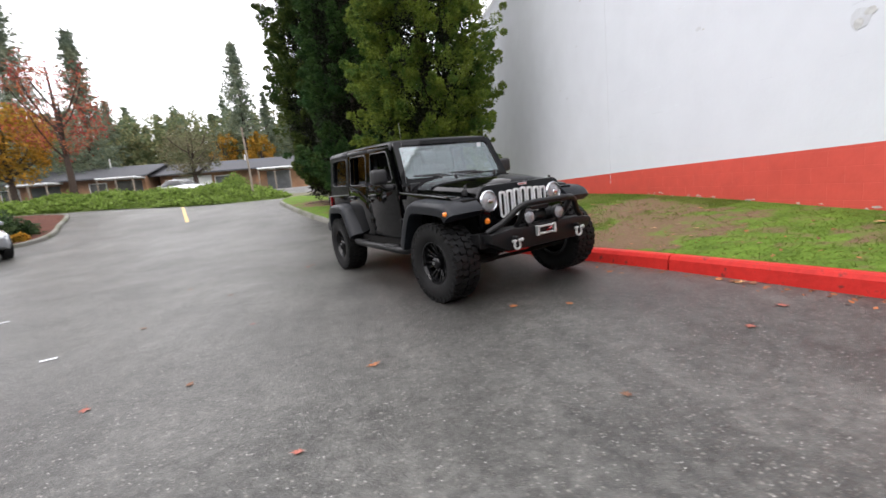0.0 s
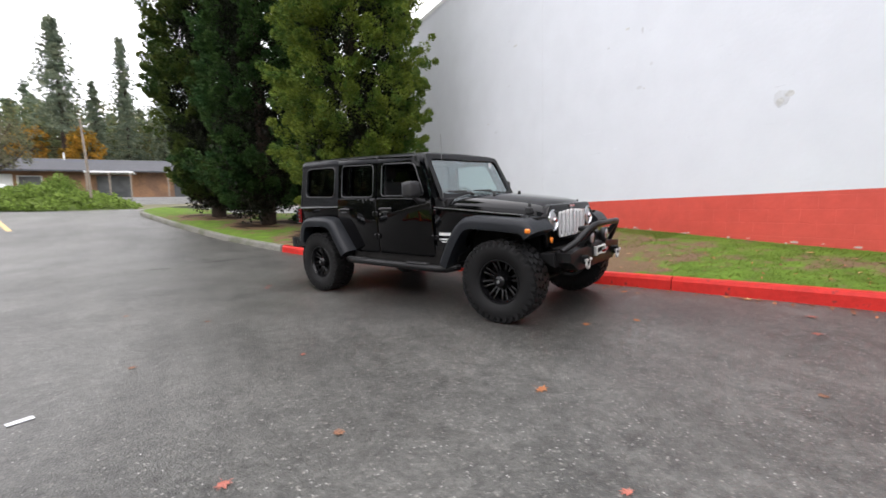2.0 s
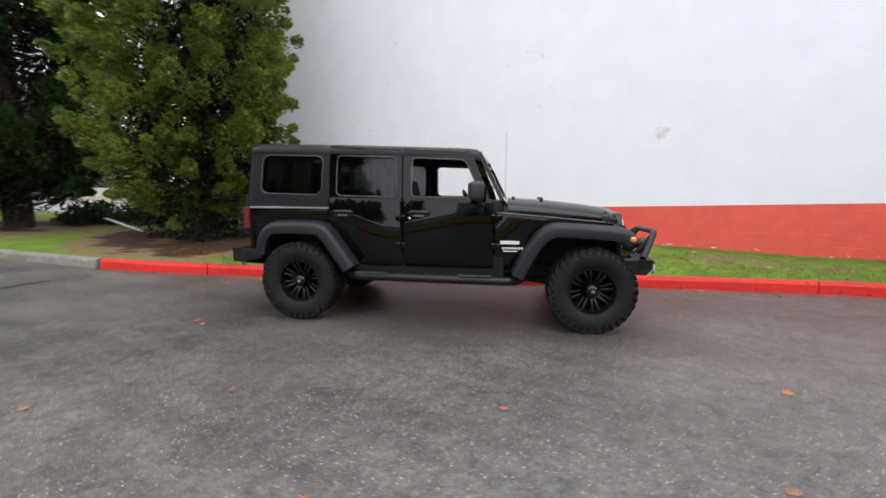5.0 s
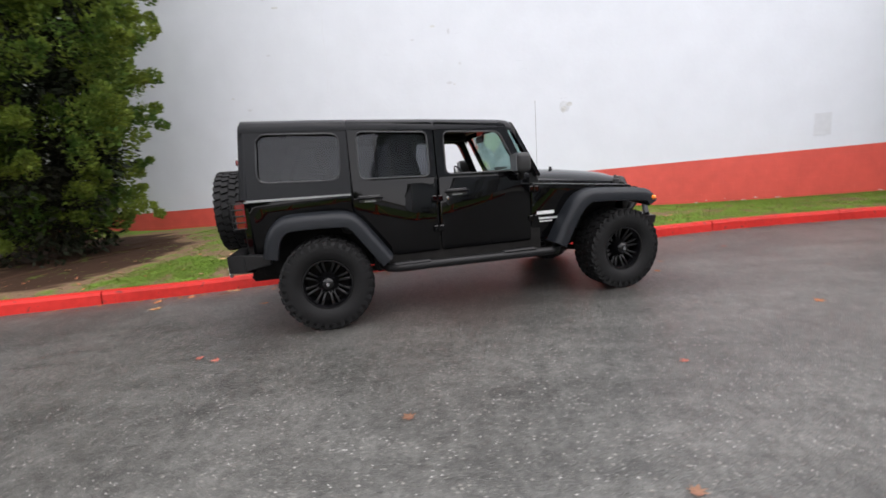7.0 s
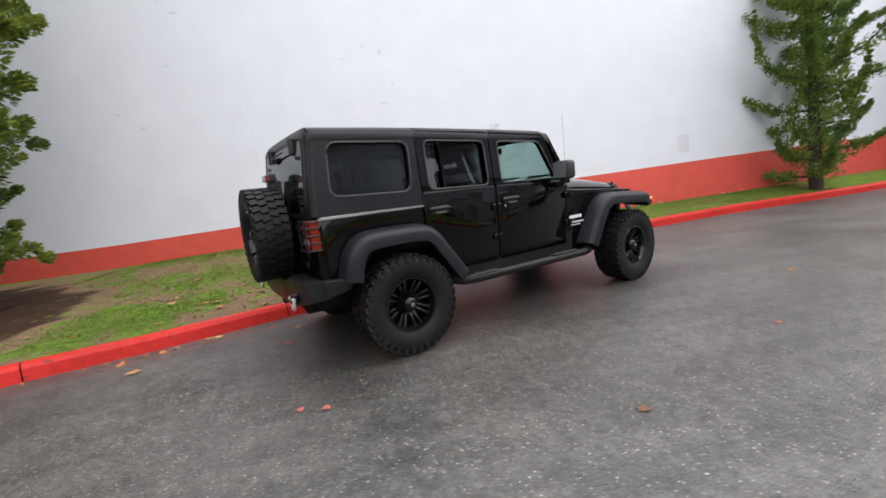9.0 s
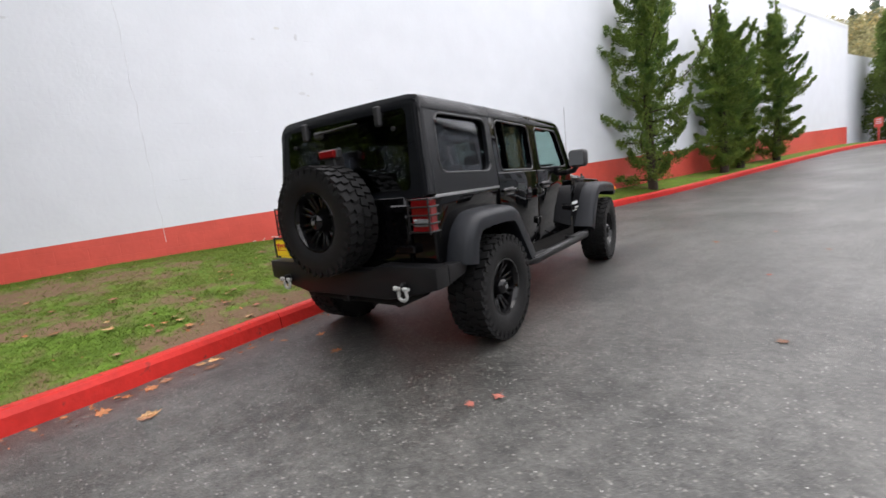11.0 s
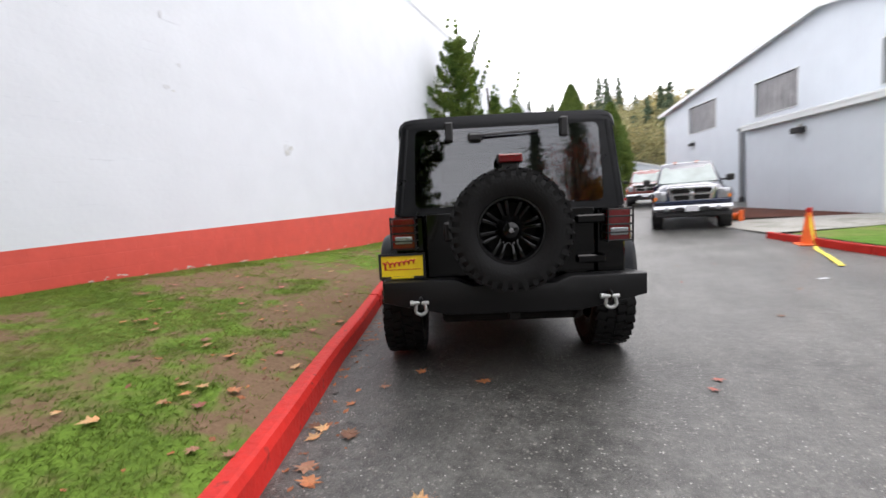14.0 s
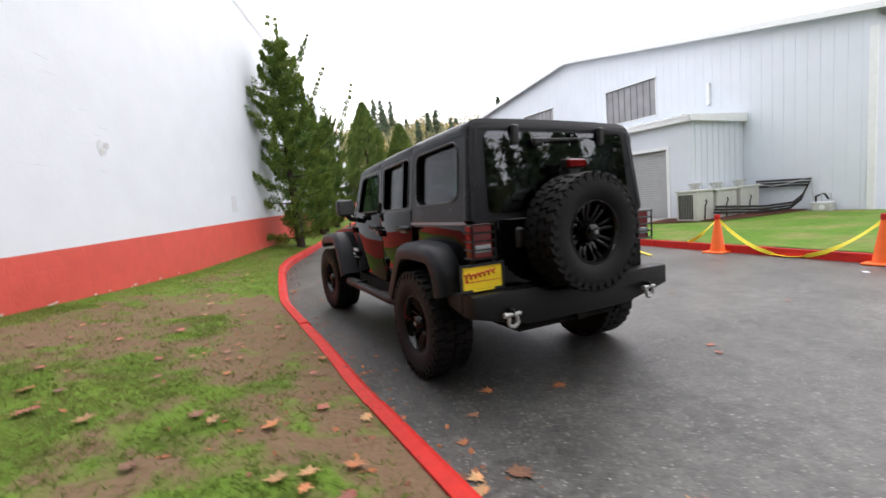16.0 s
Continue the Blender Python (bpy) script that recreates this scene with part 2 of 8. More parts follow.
block_courses(WALL_WHITE, 0.10)
block_courses(WALL_RED, 0.35)
PATCH = material("grey_patch_paint", (0.60, 0.615, 0.645), 0.6, scale=10, var=0.06)
CHIP_EDGE = material("mottled_thin_paint", (0.63, 0.65, 0.68), 0.75, scale=26, var=0.10, bump=0.8, bump_scale=45)
JOINT = material("opened_block_joint", (0.66, 0.685, 0.73), 0.7, scale=20, var=0.2)
FOOT_CHIP = material("flaked_block_foot", (0.60, 0.52, 0.49), 0.85, scale=20, var=0.25)
BARK = material("brown_bark", (0.042, 0.028, 0.021), 0.9, scale=12, var=0.35, bump=0.8, bump_scale=30)
CEDAR_OLIVE = leaf_material("olive_cypress_leaf", (0.175, 0.225, 0.038), (0.058, 0.108, 0.023), island=0.3, scale=2.0, through_light=0.25)
# near-black: the shade inside the crowns is put into this twig colour
INNER_SHADE = leaf_material("shaded_inner_twig", (0.012, 0.012, 0.007), (0.011, 0.016, 0.007), through_light=0.0)
CEDAR_DARK = leaf_material("dark_cypress_leaf", (0.052, 0.098, 0.028), (0.022, 0.055, 0.018), island=0.3, scale=1.6, through_light=0.2)
CEDAR_MID = leaf_material("mid_cypress_leaf", (0.095, 0.125, 0.030), (0.032, 0.062, 0.018), island=0.3, scale=1.6, through_light=0.2)
JUNIPER = leaf_material("juniper_leaf", (0.19, 0.262, 0.055), (0.085, 0.148, 0.036), scale=1.6, island=0.35, through_light=0.2)
# needles of the distant firs, paled and greyed to paint in haze
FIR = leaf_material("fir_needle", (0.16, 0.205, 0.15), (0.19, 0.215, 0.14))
COLUMN = leaf_material("column_cypress_leaf", (0.145, 0.195, 0.045), (0.085, 0.135, 0.033))
IVY = leaf_material("hedge_leaf", (0.19, 0.27, 0.06), (0.12, 0.18, 0.035))
MAPLE_RED = leaf_material("red_maple_leaf", (0.36, 0.06, 0.06), (0.30, 0.13, 0.06))
MAPLE_GOLD = leaf_material("golden_leaf", (0.42, 0.22, 0.03), (0.26, 0.17, 0.03))
# distance haze is put into the far wood, hill, fir and golden colours
WOOD_GREEN = leaf_material("hazy_wood_leaf", (0.125, 0.165, 0.08), (0.20, 0.19, 0.09))
HILL_WOOD = leaf_material("hazy_hill_leaf", (0.35, 0.31, 0.16), (0.24, 0.24, 0.12))
BARE_TWIG = leaf_material("bare_twig_leaf", (0.13, 0.14, 0.075), (0.17, 0.15, 0.09))
FAR_FIR = leaf_material("hazy_fir_needle", (0.115, 0.165, 0.11), (0.145, 0.175, 0.105))
FAR_GOLD = leaf_material("hazy_golden_leaf", (0.46, 0.34, 0.13), (0.36, 0.31, 0.14))
SHRUB = leaf_material("dark_shrub_leaf", (0.03, 0.06, 0.022), (0.05, 0.075, 0.03))
DRY_LEAF = material("fallen_maple_leaf", (0.36, 0.12, 0.04), 0.7, scale=30, var=0.3, color2=(0.22, 0.09, 0.05), rand=0.4, island=0.4)
SIDING = material("pale_metal_siding", (0.59, 0.635, 0.685), 0.45, scale=1.5, var=0.04)
TRIM = material("pale_trim_paint", (0.70, 0.72, 0.72), 0.5, scale=6, var=0.05)
ROLL_GREY = material("grey_roller_door_paint", (0.33, 0.34, 0.34), 0.5, scale=5, var=0.06)
PANEL_GREY = material("grey_translucent_panel", (0.27, 0.265, 0.27), 0.35, scale=2, var=0.3, color2=(0.20, 0.20, 0.21), spec=0.5)
SIDING_DARK = material("grey_rain_pipe", (0.16, 0.165, 0.175), 0.5, scale=8, var=0.15)
DARK_GLASS = material("dark_window_glass", (0.10, 0.105, 0.11), 0.12, scale=2, var=0.3, spec=0.6)
STEEL = material("galvanised_steel", (0.50, 0.51, 0.50), 0.45, metal=0.4, scale=12, var=0.12)
HVAC_TAN = material("sage_unit_paint", (0.46, 0.47, 0.43), 0.5, scale=8, var=0.06)
BLACK_PLASTIC = material("black_plastic", (0.016, 0.016, 0.017), 0.5, scale=40, var=0.15, bump=0.08)
CONE_ORANGE = material("orange_cone_plastic", (0.85, 0.14, 0.02), 0.45, scale=8, var=0.08)
TAPE_YELLOW = material("yellow_tape", (0.80, 0.66, 0.04), 0.45, scale=8, var=0.06)
YELLOW_LINE = material("worn_yellow_paint", (0.55, 0.40, 0.19), 0.7, scale=30, var=0.2)
WHITE_LINE = material("worn_white_paint", (0.62, 0.62, 0.60), 0.7, scale=30, var=0.2)
ROOF_DARK = material("dark_shingle", (0.07, 0.072, 0.08), 0.85, scale=6, var=0.25)
BRICK = material("tan_brick", (0.24, 0.14, 0.09), 0.85, scale=6, var=0.2, color2=(0.34, 0.19, 0.11))
WOOD_POLE = material("weathered_pole", (0.24, 0.20, 0.16), 0.85, scale=6, var=0.25)
BOARD = material("weathered_pale_board", (0.55, 0.55, 0.54), 0.7, scale=14, var=0.15, bump=0.2, bump_scale=60)
PAPER = material("white_paper", (0.62, 0.63, 0.66), 0.6, scale=20, var=0.04)


# ---------------------------------------------------------------- building helpers
def mesh_from(name, verts, faces, mat, parent=None, smooth=False, label=""):
    me = bpy.data.meshes.new(name)
    me.from_pydata([tuple(map(float, v)) for v in verts], [], [tuple(map(int, f)) for f in faces])
    me.materials.append(mat)
    if smooth:
        me.polygons.foreach_set("use_smooth", [True] * len(me.polygons))
    me.update()
    ob = new(name, me)
    if parent:
        ob.parent = parent
    if label:
        ob["label"] = label
    return ob


def part(name, bm, mat, parent, label="", smooth=None):
    """Links a bmesh as one mesh object under a thing or a part."""
    bmesh.ops.recalc_face_normals(bm, faces=bm.faces)
    me = bpy.data.meshes.new(name)
    bm.to_mesh(me)
    bm.free()
    me.materials.append(mat)
    if smooth:
        me.polygons.foreach_set("use_smooth", [True] * len(me.polygons))
        me.set_sharp_from_angle(angle=radians(smooth))
    ob = new(name, me)
    if parent:
        ob.parent = parent
    if label:
        ob["label"] = label
    return ob


def thing(name, m, label, category, group="", kind=""):
    """An Empty at the base of a thing, which parents its parts."""
    ob = new(name)
    ob.empty_display_size = 0.1
    ob.matrix_world = m
    return tagged(ob, label, category, group, kind)


def add_box(bm, x0, x1, y0, y1, z0, z1, bevel=0.0, m=None, seg=1):
    vs = bmesh.ops.create_cube(bm, size=1.0)["verts"]
    bmesh.ops.scale(bm, vec=(x1 - x0, y1 - y0, z1 - z0), verts=vs)
    bmesh.ops.translate(bm, vec=((x0 + x1) / 2, (y0 + y1) / 2, (z0 + z1) / 2), verts=vs)
    if bevel:
        es = list({e for v in vs for e in v.link_edges})
        r = bmesh.ops.bevel(bm, geom=es, offset=bevel, segments=seg, affect="EDGES", profile=0.5)
        vs = list({v for f in r["faces"] for v in f.verts} | {v for v in vs if v.is_valid})
    if m is not None:
        bmesh.ops.transform(bm, matrix=m, verts=vs)
    return vs


def box_bm(*a, **k):
    bm = bmesh.new()
    add_box(bm, *a, **k)
    return bm


def add_prism(bm, pts, a, b, axis="y", bevel=0.0, seg=2):
    """A plate: the outline pts in a plane, from a to b along the axis."""
    def at(p, d):
        return {"y": (p[0], d, p[1]), "x": (d, p[0], p[1]), "z": (p[0], p[1], d)}[axis]
    lo = [bm.verts.new(at(p, a)) for p in pts]
    hi = [bm.verts.new(at(p, b)) for p in pts]
    fs = [bm.faces.new(lo), bm.faces.new(hi[::-1])]
    k = len(pts)
    for i in range(k):
        fs.append(bm.faces.new((lo[i], hi[i], hi[(i + 1) % k], lo[(i + 1) % k])))
    bmesh.ops.recalc_face_normals(bm, faces=fs)
    if bevel:
        es = list(set(fs[0].edges) | set(fs[1].edges))
        bmesh.ops.bevel(bm, geom=es, offset=bevel, segments=seg, affect="EDGES", profile=0.5)


def prism_bm(*a, **k):
    bm = bmesh.new()
    add_prism(bm, *a, **k)
    return bm


def add_ring_plate(bm, outer, inner, a, b, axis="y"):
    """A plate with one opening; both outlines have the same number of points."""
    def at(p, d):
        return {"y": (p[0], d, p[1]), "x": (d, p[0], p[1]), "z": (p[0], p[1], d)}[axis]
    rows = [[bm.verts.new(at(p, d)) for p in loop] for loop, d in ((outer, a), (inner, a), (inner, b), (outer, b))]
    k = len(outer)
    for r in range(4):
        for i in range(k):
            j = (i + 1) % k
            bm.faces.new((rows[r][i], rows[r][j], rows[(r + 1) % 4][j], rows[(r + 1) % 4][i]))


def add_tube(bm, pts, r, n=8, close=True, r_end=None):
    pts = [Vector(p) for p in pts]
    rings = []
    up = Vector((0, 0, 1))
    for i, p in enumerate(pts):
        d = (pts[min(i + 1, len(pts) - 1)] - pts[max(i - 1, 0)]).normalized()
        s = d.cross(up if abs(d.dot(up)) < 0.95 else Vector((1, 0, 0))).normalized()
        t = s.cross(d)
        rad = r if r_end is None else r + (r_end - r) * i / (len(pts) - 1)
        rings.append([bm.verts.new(p + rad * (math.cos(a) * s + math.sin(a) * t)) for a in (2 * math.pi * j / n for j in range(n))])
    for a, b in zip(rings, rings[1:]):
        for j in range(n):
            bm.faces.new((a[j], a[(j + 1) % n], b[(j + 1) % n], b[j]))
    if close:
        bm.faces.new(rings[0][::-1])
        bm.faces.new(rings[-1])


def tube_bm(*a, **k):
    bm = bmesh.new()
    add_tube(bm, *a, **k)
    return bm


def add_lathe(bm, prof, n=32, axis="y", centre=(0, 0, 0), close=False):
    """Turns the profile (radius, distance along the axis) about the axis."""
    cx, cy, cz = centre
    rings = []
    for r, d in prof:
        ring = []
        for j in range(n):
            a = 2 * math.pi * j / n
            u, v = r * math.cos(a), r * math.sin(a)
            ring.append(bm.verts.new({"y": (cx + u, cy + d, cz + v), "x": (cx + d, cy + u, cz + v), "z": (cx + u, cy + v, cz + d)}[axis]))
        rings.append(ring)
    pairs = list(zip(rings, rings[1:])) + ([(rings[-1], rings[0])] if close else [])
    for a, b in pairs:
        for j in range(n):
            bm.faces.new((a[j], a[(j + 1) % n], b[(j + 1) % n], b[j]))
    if not close:
        if prof[0][0] > 1e-4:
            bm.faces.new(rings[0])
        if prof[-1][0] > 1e-4:
            bm.faces.new(rings[-1])


def lathe_bm(*a, **k):
    bm = bmesh.new()
    add_lathe(bm, *a, **k)
    return bm


def rounded(pts, r, n=3):
    """The outline with its corners rounded."""
    out = []
    k = len(pts)
    for i in range(k):
        p, a, b = Vector(pts[i]), Vector(pts[i - 1]), Vector(pts[(i + 1) % k])
        da, db = (a - p), (b - p)
        ra = min(r, da.length * 0.45, db.length * 0.45)
        s, e = p + da.normalized() * ra, p + db.normalized() * ra
        for j in range(n + 1):
            t = j / n
            q = s * (1 - t) ** 2 + p * 2 * t * (1 - t) + e * t * t
            out.append((q.x, q.y))
    return out


# ---------------------------------------------------------------- terrain
def ease(a, b, t):
    t = np.clip((t - a) / (b - a), 0, 1)
    return t * t * (3 - 2 * t)


def ground_height(x, y):
    """The asphalt's height: level round the car, up to the far car park, gently up along the lane, a cross fall under the car, a shallow gutter along the kerb."""
    u = (x + 0.468) * 0.9327 + (y - 7.015) * 0.3606
    gutter = 0.018 + 0.06 * ease(6, 1.5, y)
    fall = (0.03 * np.clip(u, 0, 1.75) + (gutter - 0.0525) * ease(1.75, 2.35, u)) * ease(-8, -1, y) * (1 - ease(11, 15, y))
    bank = 0.28 * ease(-8, -16, x) * ease(14, 24, y) + 0.94 * ease(32, 39, y)
    return 1.36 * ease(9.5, 28, y) + 0.5 * ease(4, -24, y) + fall + bank


def gh(x, y):
    return float(ground_height(np.float64(x), np.float64(y)))


def grid_sheet(name, xs, ys, zf, mat, label, kind="structure"):
    X, Y = np.meshgrid(xs, ys)
    Z = zf(X, Y)
    v = np.stack([X, Y, Z], -1).reshape(-1, 3)
    nx, ny = len(xs), len(ys)
    f = [(j * nx + i, j * nx + i + 1, (j + 1) * nx + i + 1, (j + 1) * nx + i) for j in range(ny - 1) for i in range(nx - 1)]
    return tagged(mesh_from(name, v, f, mat, smooth=True), label, "ground", kind=kind)


far_axis = np.array([-900, -400, -200, -120, -80, -60, -50, -42, -36, -30, -25, -20, -16, -12, -8, -4, 0, 4, 8, 12, 16, 20, 25, 30, 36, 42, 50, 60, 80, 120, 200, 400, 900.0])
grid_sheet("ground", far_axis, far_axis, lambda x, y: ground_height(x, y) - 0.12, EARTH, "dull green and brown earth reaching the horizon")
road = grid_sheet("road", np.r_[np.arange(-40, -6, 0.5), np.arange(-6, 6, 0.2), np.arange(6, 12.1, 0.5)], np.r_[np.arange(-46, 0, 0.5), np.arange(0, 13, 0.2), np.arange(13, 46.1, 0.5)], ground_height, ASPHALT, "wet worn grey asphalt lane and car park, shade painted in under the car")

WALL_X = 5.62
# kerb line, from the far lawn corner along the car and up the lane
KERB = [(-1.5, 26.2), (-3.2, 25.2), (-4.1, 24.0), (-4.2, 22.6), (-3.55, 20.5), (-2.6, 18.0), (-1.62, 15.6), (-0.85, 13.9), (-0.35, 12.7), (-0.19, 12.3)]
KERB_NEAR = [(-0.19, 12.3), (-0.049, 11.95), (0.28, 11.25), (0.587, 10.7), (0.815, 10.2), (0.956, 9.82), (1.166, 9.3), (1.47, 8.6), (1.728, 8.0), (1.963, 7.4), (2.205, 6.8), (2.566, 5.95), (2.92, 5.1), (3.105, 4.6), (3.348, 3.75), (3.548, 3.0), (3.748, 2.25), (3.972, 1.4), (4.138, 0.6), (4.27, -0.6), (4.32, -3.0), (4.33, -6), (4.28, -10), (4.22, -15), (4.0, -19.5), (3.4, -24), (2.2, -27.2), (-0.5, -28.8), (-5, -29.6), (-12, -30)]



def resample(pts, step):
    """Points at even steps along a smooth curve through pts."""
    p = np.array(pts, float)
    q = []
    for i in range(len(p) - 1):
        p0, p1, p2, p3 = p[max(i - 1, 0)], p[i], p[i + 1], p[min(i + 2, len(p) - 1)]
        for t in np.linspace(0, 1, 16, endpoint=False):
            q.append(0.5 * (2 * p1 + (p2 - p0) * t + (2 * p0 - 5 * p1 + 4 * p2 - p3) * t ** 2 + (3 * p1 - p0 - 3 * p2 + p3) * t ** 3))
    q.append(p[-1])
    q = np.array(q)
    s = np.r_[0, np.cumsum(np.linalg.norm(np.diff(q, axis=0), axis=1))]
    k = np.arange(0, s[-1], step)
    return np.stack([np.interp(k, s, q[:, 0]), np.interp(k, s, q[:, 1])], -1)


def kerb_stone(name, line, side, mat, parent, rng, h=0.168, w=0.14):
    """One length of kerb along the points of line; side +1: the lawn lies to the left."""
    prof = [(0.0, -0.05), (0.012, h * 0.72), (0.035, h * 0.95), (0.06, h), (w, h), (w + 0.005, -0.05)]
    k = len(prof)
    v, f = [], []
    dz, dr = rng.uniform(-0.006, 0.006), rng.uniform(-0.006, 0.006)
    for i, p in enumerate(line):
        d = line[min(i + 1, len(line) - 1)] - line[max(i - 1, 0)]
        d = d / np.linalg.norm(d)
        nrm = np.array([-d[1], d[0]]) * side
        z = gh(*p)
        for a, b in prof:
            q = p + nrm * (a + dr)
            v.append((q[0], q[1], z + b + (dz if b > 0 else 0)))
    for i in range(len(line) - 1):
        for j in range(k - 1):
            f.append((i * k + j, i * k + j + 1, (i + 1) * k + j + 1, (i + 1) * k + j))
    f.append(tuple(range(k)))
    f.append(tuple(range((len(line) - 1) * k, len(line) * k))[::-1])
    return mesh_from(name, v, f, mat, parent)


def kerb(name, pts, side, mat, label, stone=3.0, seed=1, h=0.135):
    rng = random.Random(seed)
    top = thing(name, Matrix(), label, "kerb", kind="structure")
    line = resample(pts, 0.15)
    i, per = 0, int(stone / 0.15)
    while i < len(line) - 2:
        j = min(len(line) - 1, i + per + rng.randint(-2, 2))
        seg = line[i:j + 1].copy()
        d = seg[-1] - seg[-2]
        seg[-1] = seg[-1] - d / np.linalg.norm(d) * 0.012
        kerb_stone("kerb_stone", seg, side, mat, top, rng, h)
        i = j
    return line


near_line = kerb("kerb_1", KERB_NEAR, 1, KERB_RED, "red painted concrete kerb with scuffed edges", 2.2, 3, 0.168)
far_line = kerb("kerb_2", KERB, 1, KERB_STONE, "bare weathered grey concrete kerb round the lawn", 2.6, 4, 0.16)


def wall_foot(y):
    """The height at which the turf meets the wall."""
    return float(np.interp(y, [-30, -12, -4, 0, 2, 4, 6, 8, 10, 12, 14, 20], [0.75, 0.55, 0.46, 0.42, 0.43, 0.5, 0.6, 0.67, 0.68, 0.62, 0.6, 0.85]))


def kerb_x(y):
    """The kerb's line, as x at a given y."""
    k = np.array(KERB_NEAR[:22])[::-1]
    return float(np.interp(y, k[:, 1], k[:, 0]))


def turf_cover(x, y):
    """How green the strip is, 0 to 1: trodden bare along the kerb beside the car, worn in patches further in."""
    off = x - kerb_x(y) - 0.15
    v = 0.53 + 0.75 * noise.noise((x * 0.8, y * 0.65, 4.0)) + 0.6 * noise.noise((x * 2.3, y * 2.0, 9.0)) + 0.5 * noise.noise((x * 5, y * 5, 2.0)) + 0.2 * noise.noise((x * 11, y * 11, 3.0))
    bare = float(ease(3.6, 5.0, y)) * float(1 - ease(9.2, 10.2, y))
    wide = float(np.interp(y, [4.0, 4.9, 6.8, 7.7, 8.2, 8.6, 9.0, 9.4, 10.0], [0.2, 0.4, 0.8, 0.95, 0.88, 0.65, 0.6, 0.4, 0.15]))
    v -= bare * 0.56 * float(1 - ease(wide - 0.15, wide + 0.25, off))
    v += bare * (0.30 * float(1 - ease(0.0, 0.12, off)) * float(ease(7.3, 8.0, y)) + 0.12 * float(ease(wide + 0.1, wide + 0.5, off)))
    front = 1 - float(ease(3.6, 5.0, y))
    v += front * (0.55 * float(1 - ease(0.35, 0.9, off)) + 0.06 * float(ease(0.4, 0.8, off)))
    back = float(ease(9.2, 10.2, y))
    v += back * (0.32 * float(1 - ease(0.5, 1.1, off)) - 0.12 * float(ease(0.9, 1.3, off)))
    for bx, by, br in ((4.55, 6.75, 1.05), (2.9, 8.62, 0.3), (2.8, 9.2, 0.36), (3.95, 5.6, 0.5)):
        v -= 0.47 * float(1 - ease(br * 0.55, br * 1.15, math.hypot(x - bx, (y - by) * 0.85)))
    v += 0.45 * float(ease(WALL_X - 0.5, WALL_X - 0.25, x))
    v = max(v, -0.08)
    for tx, ty, tr in ((2.2, 13.25, 2.7), (0.1, 17.0, 1.7), (-1.35, 20.2, 1.8)):
        v -= 1.3 * float(1 - ease(tr * 0.6, tr * 1.1, math.hypot(x - tx, y - ty)))
    v += 0.2 * float(ease(12.5, 14.5, y))
    return min(1.0, max(0.0, 0.5 + 0.62 * (v - 0.5)))


def lawn_strip(name, line, label, mat, far_x=WALL_X + 0.05, n=40):
    """Turf from the kerb's back to the wall."""
    v, f = [], []
    for i, p in enumerate(line):
        d = line[min(i + 1, len(line) - 1)] - line[max(i - 1, 0)]
        d = d / np.linalg.norm(d)
        a = p + np.array([-d[1], d[0]]) * 0.136
        b = np.array([far_x, min(max(a[1] + (a[0] - far_x) * 0.12, -29), 22)])
        za = gh(*p) + 0.15
        zb = wall_foot(b[1])
        for j in range(n + 1):
            t = j / n
            q = a * (1 - t) + b * t
            z = za + (zb - za) * (t ** 0.8) + 0.025 * noise.noise((q[0] * 0.9, q[1] * 0.9, 0)) * math.sin(math.pi * t)
            v.append((q[0], q[1], z))
    for i in range(len(line) - 1):
        for j in range(n):
            k = i * (n + 1) + j
            f.append((k, k + 1, k + n + 2, k + n + 1))
    ob = mesh_from(name, v, f, mat, smooth=True)
    at = ob.data.attributes.new("cover", "FLOAT", "POINT")
    at.data.foreach_set("value", [turf_cover(p[0], p[1]) for p in v])
    return tagged(ob, label, "lawn", kind="structure")


lawn_1 = lawn_strip("lawn_1", np.vstack([far_line[-3:-1], near_line[near_line[:, 1] > -24]]), "patchy green turf with bare brown earth along the wall", GRASS)
lawn_2 = lawn_strip("lawn_2", np.vstack([far_line[far_line[:, 1] < 25][::2], far_line[-1:]]), "mown green lawn under the tall conifers", GRASS)


# damp road: the sheet's own attribute, 1 at the kerb's foot and nought two metres out, more round the car, for its wet
# patch and the shade painted in beneath it
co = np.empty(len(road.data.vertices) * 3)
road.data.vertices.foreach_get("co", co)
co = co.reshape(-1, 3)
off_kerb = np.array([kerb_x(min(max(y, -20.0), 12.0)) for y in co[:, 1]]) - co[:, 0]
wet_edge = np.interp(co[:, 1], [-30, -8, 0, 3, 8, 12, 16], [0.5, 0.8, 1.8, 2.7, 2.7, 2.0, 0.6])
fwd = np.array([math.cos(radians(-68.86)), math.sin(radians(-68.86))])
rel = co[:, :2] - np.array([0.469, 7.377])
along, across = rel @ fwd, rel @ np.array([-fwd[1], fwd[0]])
# the car's footprint: paints its shade on the road along with the wet
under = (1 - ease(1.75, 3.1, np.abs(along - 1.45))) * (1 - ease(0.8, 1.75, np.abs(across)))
damp_shade = road.data.attributes.new("damp_shade", "FLOAT", "POINT")
damp_shade.data.foreach_set("value", np.maximum(0.5 * np.clip(1.25 - off_kerb / wet_edge, 0, 1) * (co[:, 1] < 14) * (co[:, 1] > -26), 1.7 * under))

# ---------------------------------------------------------------- the long painted wall
def red_line(y):
    return float(np.interp(y, [-26, -3, 0, 4, 8, 12, 20], [1.66, 1.38, 1.32, 1.24, 1.17, 1.06, 1.0]))


def wall_top(y):
    return float(np.interp(y, [-25.5, -10, 0, 20], [7.25, 7.7, 7.95, 8.0]))


WALL_END, WALL_START = -25.3, 19.5


